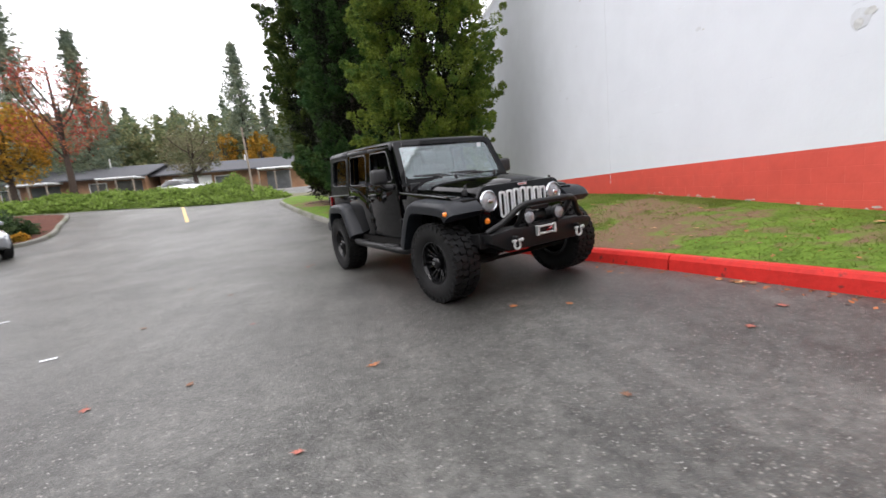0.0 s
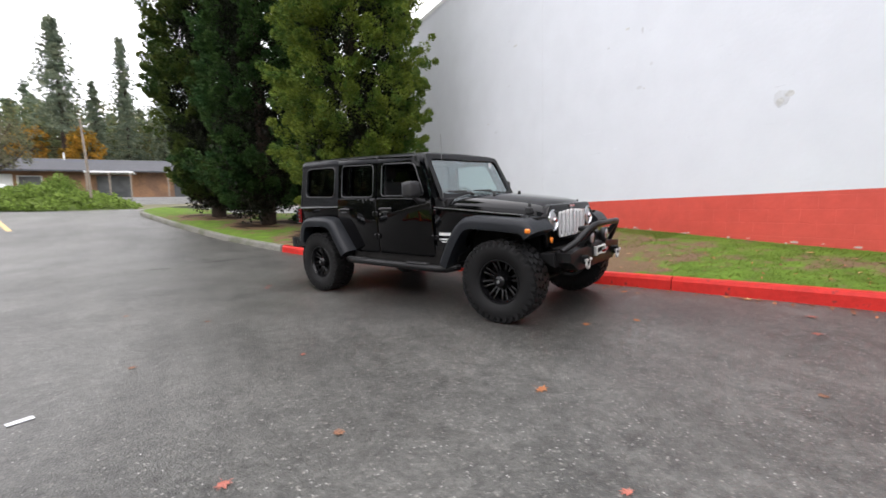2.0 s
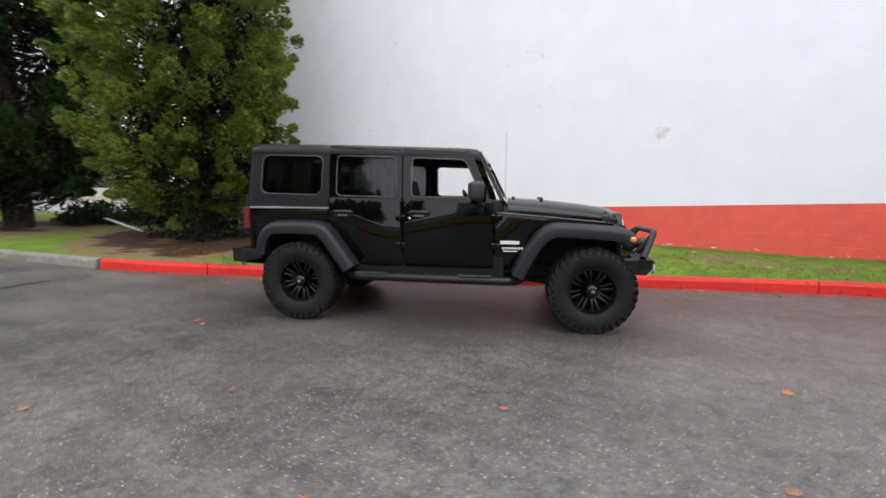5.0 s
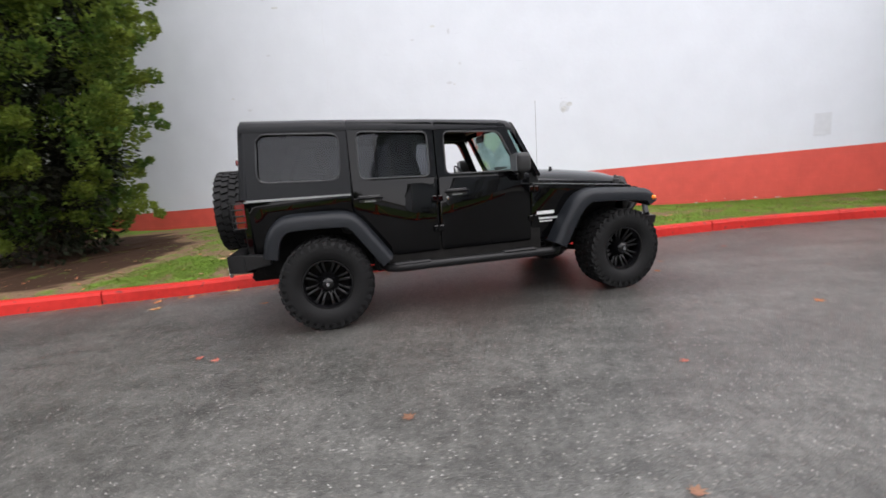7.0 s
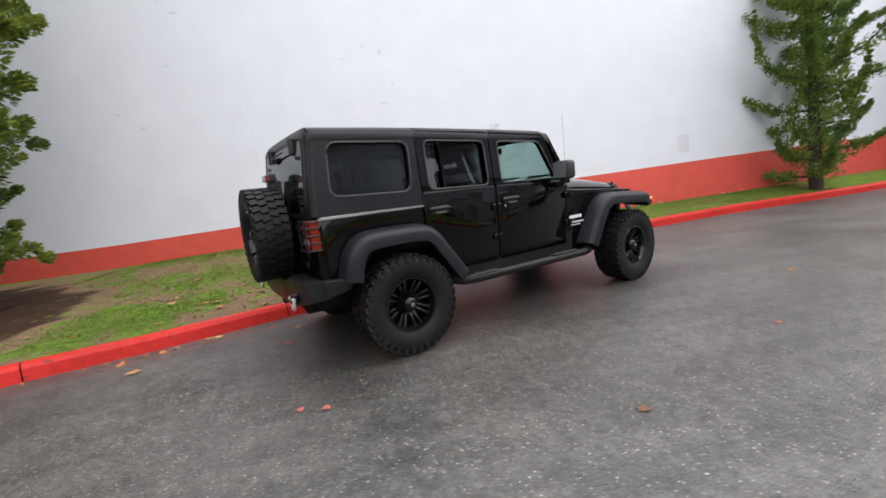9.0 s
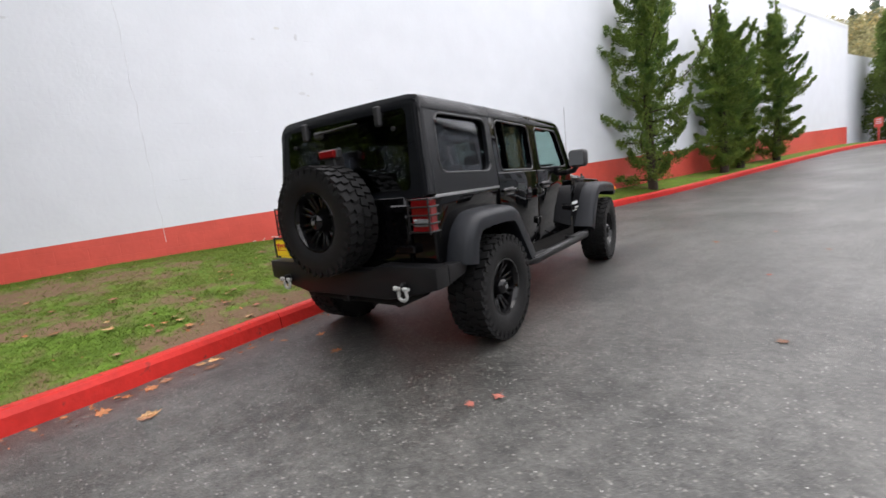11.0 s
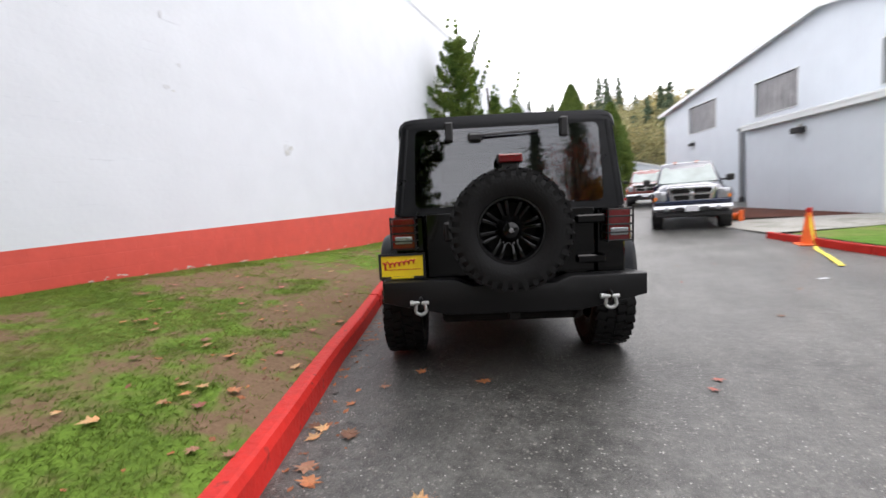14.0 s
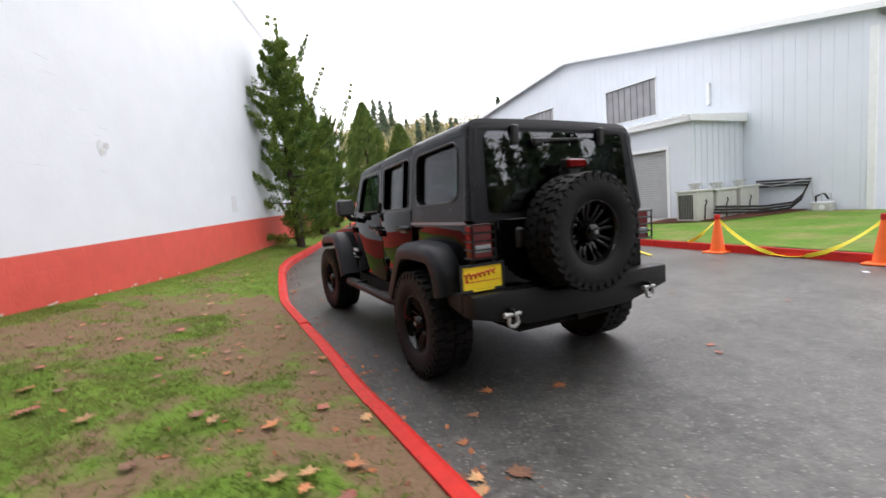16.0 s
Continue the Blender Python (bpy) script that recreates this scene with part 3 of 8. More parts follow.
def long_wall():
    """Block wall: courses with recessed joints, the lower part painted red."""
    top = thing("wall_east", Matrix(), "tall white painted block wall with a brick red base band", "wall", kind="structure")
    ys = np.arange(WALL_END, WALL_START + 0.01, 0.4)
    for name, zlo, zhi, mat in (("upper_wall", red_line, wall_top, WALL_WHITE), ("base_band", lambda y: -0.3, red_line, WALL_RED)):
        v, f = [], []
        for y in ys:
            a, b = zlo(y), zhi(y)
            v += [(WALL_X, y, a), (WALL_X, y, b), (WALL_X + 0.25, y, b), (WALL_X + 0.25, y, a)]
        for i in range(len(ys) - 1):
            for j in range(4):
                f.append((4 * i + j, 4 * i + 4 + j, 4 * i + 4 + (j + 1) % 4, 4 * i + (j + 1) % 4))
        f += [(0, 1, 2, 3), tuple(len(v) - 4 + j for j in (3, 2, 1, 0))]
        mesh_from(name, v, f, mat, top)
    # metal cap along the top
    bm = bmesh.new()
    for y0, y1 in ((WALL_END, -10), (-10, 0), (0, WALL_START)):
        za, zb = wall_top(y0), wall_top(y1)
        vs = [bm.verts.new(p) for p in ((WALL_X - 0.02, y0, za - 0.12), (WALL_X - 0.02, y0, za + 0.03), (WALL_X + 0.3, y0, za + 0.03), (WALL_X - 0.02, y1, zb - 0.12), (WALL_X - 0.02, y1, zb + 0.03), (WALL_X + 0.3, y1, zb + 0.03))]
        bm.faces.new((vs[0], vs[1], vs[4], vs[3]))
        bm.faces.new((vs[1], vs[2], vs[5], vs[4]))
    part("cap", bm, TRIM, top)
    return top


wall_east = long_wall()


def chip_shape(rng, w, h, n=11):
    return [(w / 2 * math.cos(2 * math.pi * i / n) * rng.uniform(0.75, 1.1), h / 2 * math.sin(2 * math.pi * i / n) * rng.uniform(0.75, 1.1)) for i in range(n)]


def wall_mark(name, y, z, w, h, mat, seed, rect=False, proud=0.006):
    rng = random.Random(seed)
    pts = [(-w / 2, -h / 2), (w / 2, -h / 2), (w / 2, h / 2), (-w / 2, h / 2)] if rect else chip_shape(rng, w, h)
    part(name, prism_bm([(y + a, z + b) for a, b in pts], WALL_X - proud, WALL_X + 0.02, axis="x"), mat, wall_east)


wall_mark("paint_chip", 4.10, 2.60, 0.22, 0.25, CHIP_EDGE, 5, proud=0.003)
wall_mark("paint_chip", 4.12, 2.56, 0.12, 0.13, CHIPPED, 8, proud=0.005)
wall_mark("paint_chip", 4.00, 2.65, 0.13, 0.09, CHIPPED, 6, proud=0.008)
wall_mark("paint_patch", -0.76, 1.80, 0.30, 0.42, PATCH, 7, rect=True)
for i, (y, z, w, h) in enumerate([(6.75, 4.5, 0.11, 0.05), (7.2, 4.28, 0.08, 0.04), (6.47, 3.33, 0.13, 0.07), (6.36, 3.29, 0.06, 0.03), (6.22, 3.7, 0.07, 0.06), (11.12, 3.21, 0.13, 0.05), (10.22, 5.3, 0.15, 0.05), (10.5, 4.34, 0.12, 0.04), (10.47, 5.5, 0.1, 0.04), (11.5, 3.5, 0.07, 0.04), (6.42, 4.37, 0.06, 0.12)]):
    wall_mark("paint_chip", y, z, w, h, PATCH if i % 3 else CHIPPED, 20 + i, proud=0.003)


def joint_crack(y, z, length, seed):
    """A stretch of block joint where the paint has opened: a thin ragged ridge."""
    rng = random.Random(seed)
    n = max(5, int(length / 0.06))
    ys = [y - length / 2 + length * i / n for i in range(n + 1)]
    zs = [z + rng.uniform(-0.004, 0.004) for _ in ys]
    hs = [0.001 + 0.0045 * rng.random() * math.sin(math.pi * (i + 0.5) / (n + 1)) for i in range(n + 1)]
    pts = [(a, c + h) for a, c, h in zip(ys, zs, hs)] + [(a, c - h) for a, c, h in zip(ys[::-1], zs[::-1], hs[::-1])]
    part("joint_crack", prism_bm(pts, WALL_X - 0.002, WALL_X + 0.01, axis="x"), JOINT, wall_east)


for i, (y, z, w) in enumerate([(8.5, 2.83, 0.5), (7.96, 2.86, 0.45), (7.65, 2.65, 1.1), (8.75, 2.22, 0.35), (7.49, 2.2, 0.33), (7.04, 2.24, 0.5), (5.3, 2.25, 0.6), (4.35, 2.26, 0.5), (8.68, 1.9, 0.5), (8.67, 1.6, 0.61), (8.06, 1.91, 0.49), (7.62, 1.63, 0.42), (7.76, 4.04, 0.31), (6.62, 3.92, 0.19), (6.75, 3.8, 0.39), (6.29, 4.31, 0.35), (4.35, 3.1, 0.2), (3.97, 2.9, 0.28), (4.85, 3.44, 0.3), (4.99, 3.62, 0.23), (4.09, 2.78, 0.22), (9.4, 2.45, 0.5), (9.9, 2.05, 0.4), (9.2, 1.85, 0.6)]):
    joint_crack(y, z, w, 60 + i)
CHIP_RNG = random.Random(77)
for k in range(38):
    y = CHIP_RNG.gauss(6.3, 0.7) if k % 2 else CHIP_RNG.uniform(-3.2, 5.2)
    w = CHIP_RNG.uniform(0.02, 0.09) * (1 + CHIP_RNG.random() ** 4)
    wall_mark("bare_fleck", y, wall_foot(y) + 0.05 * CHIP_RNG.random() ** 2, w, CHIP_RNG.uniform(0.01, 0.035), FOOT_CHIP, 100 + k, proud=0.003)
# long mended crack
part("crack", tube_bm([(WALL_X, 9.17 + 0.012 * math.sin(k * 2.1) + 0.006 * math.sin(k * 5), 0.9 + 0.2 * k) for k in range(35)], 0.0035, 4), PATCH, wall_east)

# lower recessed wall past the long one
bm = box_bm(6.3, 6.6, -40, WALL_END, -0.3, 6.1)
part("wall_recess", bm, WALL_WHITE, None)
tagged(bpy.data.objects["wall_recess"], "lower white painted wall set back from the lane", "wall", kind="structure")
part("wall_return", box_bm(WALL_X + 0.25, 6.6, WALL_END - 0.004, WALL_END + 0.25, -0.3, 6.9), WALL_WHITE, None)
tagged(bpy.data.objects["wall_return"], "short white return at the end of the long wall", "wall", kind="structure")


# ---------------------------------------------------------------- foliage
def spray_cloud(rng, centres, radii, per, size, droop=0.2, flat=0.5, out_from=None, wide=0.36, shell=0.35):
    """Many small pointed sprays round the centres. Returns vertices and faces."""
    c = np.repeat(centres, per, axis=0)
    r = np.repeat(radii, per)
    k = len(c)
    d = rng.normal(size=(k, 3))
    d[:, 2] *= flat
    d /= np.linalg.norm(d, axis=1, keepdims=True) + 1e-9
    p = c + d * (r * rng.uniform(shell, 1.0, k) ** 0.6)[:, None]
    way = d + rng.normal(size=(k, 3)) * 0.5
    if out_from is not None:
        o = p - np.repeat(out_from, per, axis=0)
        o[:, 2] *= 0.3
        way = way * 0.6 + o / (np.linalg.norm(o, axis=1, keepdims=True) + 1e-9)
    way[:, 2] -= droop
    way /= np.linalg.norm(way, axis=1, keepdims=True) + 1e-9
    side = np.cross(way, rng.normal(size=(k, 3)))
    side /= np.linalg.norm(side, axis=1, keepdims=True) + 1e-9
    s = size * rng.uniform(0.55, 1.35, k)[:, None]
    v = np.stack([p - way * s * 0.5, p + side * s * wide, p + way * s * 0.75, p - side * s * wide], 1).reshape(-1, 3)
    f = np.arange(4 * k).reshape(-1, 4)
    return v, f


def quick_mesh(name, v, f, mat, parent=None, label=""):
    me = bpy.data.meshes.new(name)
    me.vertices.add(len(v))
    me.vertices.foreach_set("co", np.asarray(v, np.float32).ravel())
    k = f.shape[1]
    me.loops.add(f.size)
    me.loops.foreach_set("vertex_index", f.astype(np.int32).ravel())
    me.polygons.add(len(f))
    me.polygons.foreach_set("loop_start", np.arange(0, f.size, k, dtype=np.int32))
    me.update(calc_edges=True)
    me.materials.append(mat)
    ob = new(name, me)
    if parent:
        ob.parent = parent
    if label:
        ob["label"] = label
    return ob


def join_sets(sets):
    v, f, k = [], [], 0
    for a, b in sets:
        v.append(a)
        f.append(b + k)
        k += len(a)
    return np.concatenate(v), np.concatenate(f)


def trunk_bm(h, r, bend=0.1, seed=0, limbs=(), n=9):
    rng = random.Random(seed)
    bm = bmesh.new()
    ph = rng.uniform(0, 6)
    pts = [(bend * math.sin(ph + 2.2 * t) * t, bend * math.cos(ph * 1.7 + 1.9 * t) * t, h * t) for t in (i / 8 for i in range(9))]
    pts[0] = (0, 0, -0.3)
    add_tube(bm, pts, r * 1.25, n, r_end=r * 0.25)
    for a, z0, ln, up, lr in limbs:
        c, s = math.cos(a), math.sin(a)
        add_tube(bm, [(0, 0, z0), (c * ln * 0.4, s * ln * 0.4, z0 + up * 0.25), (c * ln * 0.8, s * ln * 0.8, z0 + up * 0.65), (c * ln, s * ln, z0 + up)], lr, 6, r_end=lr * 0.3)
    return bm


def cypress(x, y, z, h, r, low, mat, seed, label, lumps=560, per=125, size=0.08):
    """A tall clumpy cypress: plumes over a column, dark gaps between them."""
    rng = np.random.default_rng(seed)
    top = thing("conifer_tree", pose(x, y, z), label, "tree", "tall conifers on the lawn")
    rr = random.Random(seed)
    limbs = [(rr.uniform(0, 6.28), rr.uniform(low * 0.7, h * 0.8), r * rr.uniform(0.6, 0.9), rr.uniform(0.2, 0.9), 0.05) for _ in range(16)]
    limbs += [(rr.uniform(0, 6.28), rr.uniform(0.4, low), r * rr.uniform(0.4, 0.8), rr.uniform(-0.1, 0.7), 0.03) for _ in range(9)]
    part("trunk", trunk_bm(h * 0.95, 0.22, 0.25, seed, limbs), BARK, top, smooth=60)
    a = rng.uniform(0, 2 * np.pi, lumps)
    t = rng.uniform(0, 1, lumps) ** 1.05
    prof = np.interp(t, [0, 0.06, 0.2, 0.5, 0.8, 1.0], [0.52, 0.84, 1.0, 0.93, 0.62, 0.08])
    wob = 1 + 0.11 * np.sin(3 * a + 7 * t + seed) + 0.09 * np.sin(5 * a - 15 * t)
    rad = r * prof * wob * rng.uniform(0.52, 0.92, lumps)
    c = np.stack([rad * np.cos(a), rad * np.sin(a), low + (h - low) * t + rng.uniform(-0.15, 0.15, lumps)], -1)
    lr = rng.uniform(0.17, 0.42, lumps) * (0.6 + 0.4 * prof)
    out = np.stack([np.cos(a), np.sin(a), rng.uniform(0.3, 1.1, lumps)], -1) + rng.normal(size=(lumps, 3)) * 0.35
    c = np.concatenate([c, c + out * (0.7 * lr)[:, None], c + out * (1.25 * lr)[:, None] + rng.normal(size=(lumps, 3)) * 0.06])
    lr = np.concatenate([lr, lr * 0.68, lr * 0.40])
    axis = np.stack([np.zeros(3 * lumps), np.zeros(3 * lumps), c[:, 2] - 0.3], -1)
    s1 = spray_cloud(rng, c, lr, per, size, droop=-0.1, flat=0.6, out_from=axis, wide=0.33, shell=0.45)
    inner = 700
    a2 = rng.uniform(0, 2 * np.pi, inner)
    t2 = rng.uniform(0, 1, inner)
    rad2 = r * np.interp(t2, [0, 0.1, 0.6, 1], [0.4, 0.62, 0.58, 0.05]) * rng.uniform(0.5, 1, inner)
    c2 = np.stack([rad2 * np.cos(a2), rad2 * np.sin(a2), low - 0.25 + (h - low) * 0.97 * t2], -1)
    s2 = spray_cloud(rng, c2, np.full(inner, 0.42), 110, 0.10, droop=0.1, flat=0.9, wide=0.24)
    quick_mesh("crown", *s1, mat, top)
    # inner twigs whose near-black colour paints the shade of the gaps
    quick_mesh("dead_wood", *s2, INNER_SHADE, top, "dead brown twigs inside the crown")
    return top


cypress(2.2, 13.25, 0.56, 13.5, 2.1, 0.38, CEDAR_OLIVE, 11, "tall cypress with clumpy olive green foliage", lumps=820, per=150, size=0.062)
cypress(0.1, 17.0, 0.6, 14.5, 2.15, 0.8, CEDAR_DARK, 12, "tall cypress with dense dark green foliage")
cypress(-1.35, 20.2, 0.8, 15.0, 2.1, 0.9, CEDAR_MID, 13, "tall cypress with deep green foliage")


def juniper(x, y, z, h, r, seed, label, branches=44, tall=14):
    """A twisted juniper: a bushy skirt, a slimmer waist and long plumes that curl upwards."""
    rng = np.random.default_rng(seed)
    top = thing("juniper_tree", pose(x, y, z), label, "tree", "junipers along the wall")
    bm = trunk_bm(h * 0.97, 0.12, 0.25, seed)
    cs, rs = [], []
    for i in range(branches + tall):
        a = i * 2.4 + rng.uniform(-0.5, 0.5)
        tw = rng.uniform(-1.1, 1.1)
        if i < branches:
            t = (i + 0.5) / branches
            z0 = h * (0.02 + 0.86 * t)
            ln = r * np.interp(t, [0, 0.2, 0.5, 0.75, 1], [0.78, 1.0, 0.74, 0.42, 0.14]) * rng.uniform(0.5, 1.15)
            up = ln * rng.uniform(0.15, 0.75)
            fat = 1.0
        else:
            t = (i - branches + 0.5) / tall
            z0 = h * (0.30 + 0.46 * t)
            ln = r * rng.uniform(0.80, 1.25) * (1 - 0.25 * t)
            up = ln * rng.uniform(0.45, 1.0)
            fat = 0.85
        at = lambda s: (ln * s * math.cos(a + tw * s), ln * s * math.sin(a + tw * s), z0 + up * (0.05 * s + 0.95 * s ** 2.8))
        add_tube(bm, [at(s) for s in np.linspace(0, 1, 6)], 0.028, 5, r_end=0.008)
        for s in np.linspace(0.03, 1.04, 26) ** 0.75:
            cs.append(np.array(at(s)) + rng.normal(size=3) * 0.10 * (1.1 - s))
            rs.append((rng.uniform(0.08, 0.27) * max(0.0, 1.05 - s) ** 0.5 + 0.022) * fat)
    for t in np.linspace(0.04, 0.98, 70):
        cs.append(np.array((rng.normal() * 0.1, rng.normal() * 0.1, h * t)))
        rs.append(rng.uniform(0.6, 1.0) * (0.28 - 0.2 * t))
    part("trunk", bm, BARK, top, smooth=60)
    c = np.array(cs)
    ax = np.stack([c[:, 0] * 0.6, c[:, 1] * 0.6, c[:, 2] - 0.5], -1)
    v, f = spray_cloud(rng, c, np.array(rs), 70, 0.045, droop=-0.45, flat=0.7, out_from=ax)
    quick_mesh("crown", v, f, JUNIPER, top)
    return top


juniper(4.7, -3.6, 0.40, 7.3, 1.85, 21, "twisted dark green juniper standing against the wall")
juniper(4.8, -8.4, 0.5, 6.0, 1.25, 22, "twisted two-topped juniper standing against the wall", 36)
juniper(4.9, -9.9, 0.5, 5.1, 0.8, 23, "slim juniper with thin foliage against the wall", 28)
juniper(4.8, -13.0, 0.55, 6.6, 1.4, 24, "bushy dark juniper standing against the wall", 40)


def column_tree(x, y, z, h, r, seed, label):
    rng = np.random.default_rng(seed)
    top = thing("column_cypress", pose(x, y, z), label, "tree", "column trees at the lane's end")
    part("trunk", trunk_bm(h * 0.9, 0.16, 0.1, seed), BARK, top)
    n = 1500
    a, t = rng.uniform(0, 2 * np.pi, n), rng.uniform(0, 1, n)
    rad = r * np.interp(t, [0, 0.08, 0.35, 0.7, 1], [0.75, 0.95, 1.0, 0.66, 0.04]) * (1 + 0.07 * np.sin(4 * a + 9 * t)) * rng.uniform(0.7, 1, n)
    c = np.stack([rad * np.cos(a), rad * np.sin(a), 0.15 + h * t], -1)
    v, f = spray_cloud(rng, c, np.full(n, 0.26), 80, 0.085, droop=-0.6, flat=1.3)
    quick_mesh("crown", v, f, COLUMN, top)


column_tree(3.9, -31.5, 0.5, 10.5, 2.35, 31, "broad green column cypress at the end of the lane")
column_tree(0.6, -31.8, 0.5, 8.4, 1.9, 32, "narrower green column cypress at the end of the lane")


def fir_set(rng, x, y, z, h, r, whorls, per, size, low=0.16, arms=6, steps=(0.3, 0.65, 1.0), fluff=0.16):
    """Sprays of one open conifer: boughs at uneven heights that droop and thin out towards their tips."""
    n = whorls * arms
    t = np.clip((np.arange(n) + rng.uniform(-2.5, 2.5, n)) / n, 0, 0.995)
    a = rng.uniform(0, 2 * np.pi, n)
    ln = (r * (1 - t) ** 0.8 + 0.12) * rng.uniform(0.45, 1.12, n)
    s = np.array(steps)[None, :]
    out = ln[:, None] * s
    c = np.stack([x + out * np.cos(a)[:, None], y + out * np.sin(a)[:, None],
                  z + (h * (low + (1 - low) * t))[:, None] - 0.30 * out + 0.12 * out * s], -1).reshape(-1, 3)
    rad = (fluff * r * (1.15 - 0.75 * s) * (1 - 0.65 * t)[:, None] + 0.04).reshape(-1)
    return spray_cloud(rng, c + rng.normal(size=c.shape) * (0.06 * r), rad, per, size, droop=0.5, flat=0.7, wide=0.17)


def lone_fir(x, y, z, h, r, seed, label, low=0.16, whorls=24):
    rng = np.random.default_rng(seed)
    top = thing("fir_tree", pose(x, y, z), label, "tree", "tall firs beyond the hedge")
    rr = random.Random(seed)
    stubs = [(rr.uniform(0, 6.28), h * rr.uniform(0.25, 0.9), r * rr.uniform(0.3, 0.8), -0.2, 0.04) for _ in range(40)]
    part("trunk", trunk_bm(h, 0.24, 0.2, seed, stubs), BARK, top)
    v, f = fir_set(rng, 0, 0, 0, h, r, whorls, 18, 0.22, low, 11, (0.14, 0.3, 0.46, 0.62, 0.8, 1.0), 0.085)
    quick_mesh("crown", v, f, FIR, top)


def broadleaf(x, y, z, h, r, mat, seed, label, lumps=150, per=70, size=0.2, sparse=0.9, name="broadleaf_tree"):
    rng = np.random.default_rng(seed)
    rr = random.Random(seed)
    top = thing(name, pose(x, y, z), label, "tree")
    limbs = [(rr.uniform(0, 6.28), h * rr.uniform(0.25, 0.6), r * rr.uniform(0.5, 0.9), h * rr.uniform(0.15, 0.35), 0.07) for _ in range(12)]
    part("trunk", trunk_bm(h * 0.85, 0.2, 0.4, seed, limbs), BARK, top, smooth=60)
    d = rng.normal(size=(lumps, 3))
    d /= np.linalg.norm(d, axis=1, keepdims=True)
    c = d * (rng.uniform(0.3, 1, lumps) ** 0.5)[:, None] * np.array([r, r, h * 0.36]) * sparse + np.array([0, 0, h * 0.62])
    v, f = spray_cloud(rng, c, rng.uniform(0.35, 0.75, lumps) * r * 0.33, per, size, droop=0.2, flat=0.8)
    quick_mesh("crown", v, f, mat, top)


# far left: maple, firs, half bare trees
broadleaf(-19.1, 33, 1.7, 11.2, 3.0, MAPLE_RED, 41, "autumn maple with thinning red leaves behind the ivy bank", 150, 24, 0.12, name="maple_tree")
broadleaf(-24.6, 36, 2.0, 8.2, 3.3, MAPLE_GOLD, 42, "golden and orange autumn tree behind the ivy bank", 150, 60, 0.2)
lone_fir(-14.3, 60, 2.2, 18.8, 3.5, 43, "tall thin dark fir with bare lower trunk", 0.42, 20)
lone_fir(-11.9, 63, 2.2, 13.5, 2.3, 44, "dark fir half hidden by its taller neighbour", 0.3, 12)
lone_fir(-9.4, 66, 2.2, 19.6, 2.6, 52, "tall pointed fir behind the low houses", 0.2, 22)
lone_fir(-5.6, 67, 2.2, 20.5, 3.2, 53, "tall broad fir behind the low houses", 0.15, 24)
lone_fir(-2.0, 66, 2.2, 21.0, 3.4, 54, "tall dense fir behind the low houses", 0.12, 24)
lone_fir(1.8, 68, 2.2, 19.0, 3.4, 55, "broad fir behind the low houses", 0.12, 22)
lone_fir(-32.2, 49, 2.2, 21.5, 4.8, 45, "large dark fir at the edge of the wood", 0.12, 34)
lone_fir(-27.4, 51, 2.2, 17.5, 3.7, 46, "dark fir at the edge of the wood", 0.12, 30)
lone_fir(-35.5, 72, 2.2, 15.5, 2.6, 47, "pointed dark fir standing above the wood", 0.12, 22)
broadleaf(-14.2, 41, 2.3, 6.2, 2.6, BARE_TWIG, 48, "grey-green half bare tree by the low houses", 130, 40, 0.13)
broadleaf(-12.6, 59, 2.2, 8.2, 2.0, MAPLE_GOLD, 49, "slim golden autumn tree by the low houses", 80, 50, 0.24)
broadleaf(-18.0, 64, 2.2, 9.6, 1.9, MAPLE_GOLD, 50, "yellow autumn tree at the edge of the wood", 70, 50, 0.26)
broadleaf(-37.5, 75, 2.2, 12.0, 2.6, FAR_GOLD, 51, "olive yellow autumn tree at the edge of the wood", 80, 40, 0.35)

FOREST_RNG = np.random.default_rng(60)


def far_wood(sets, mat, label):
    v, f = join_sets(sets)
    tagged(quick_mesh("far_wood", v, f, mat), label, "woods", kind="stuff")


# the wood behind the low houses
firs, leafy = [], []
for i in range(118):
    x, y = -80 + 0.95 * i + FOREST_RNG.uniform(-1, 1), FOREST_RNG.uniform(77, 94)
    h = (16.2 + 1.2 * math.sin(i * 0.9) + FOREST_RNG.uniform(-2.5, 1.6)) * y / 85
    firs.append(fir_set(FOREST_RNG, x, y, 1.5, h, h * 0.2, 19, 8, 0.62, 0.05, fluff=0.19))
for i in range(110):
    x, y = -80 + 1.02 * i + FOREST_RNG.uniform(-1, 1), FOREST_RNG.uniform(70, 76)
    h = FOREST_RNG.uniform(12, 17.5)
    c = np.clip(FOREST_RNG.normal(size=(60, 3)), -1.8, 1.8) * np.array([1.5, 1.2, h * 0.2]) + np.array([x, y, 2.0 + h * 0.42])
    leafy.append(spray_cloud(FOREST_RNG, c, np.full(60, 0.85), 34, 0.30))
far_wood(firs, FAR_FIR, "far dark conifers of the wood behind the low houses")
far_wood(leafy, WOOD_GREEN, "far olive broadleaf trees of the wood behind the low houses")
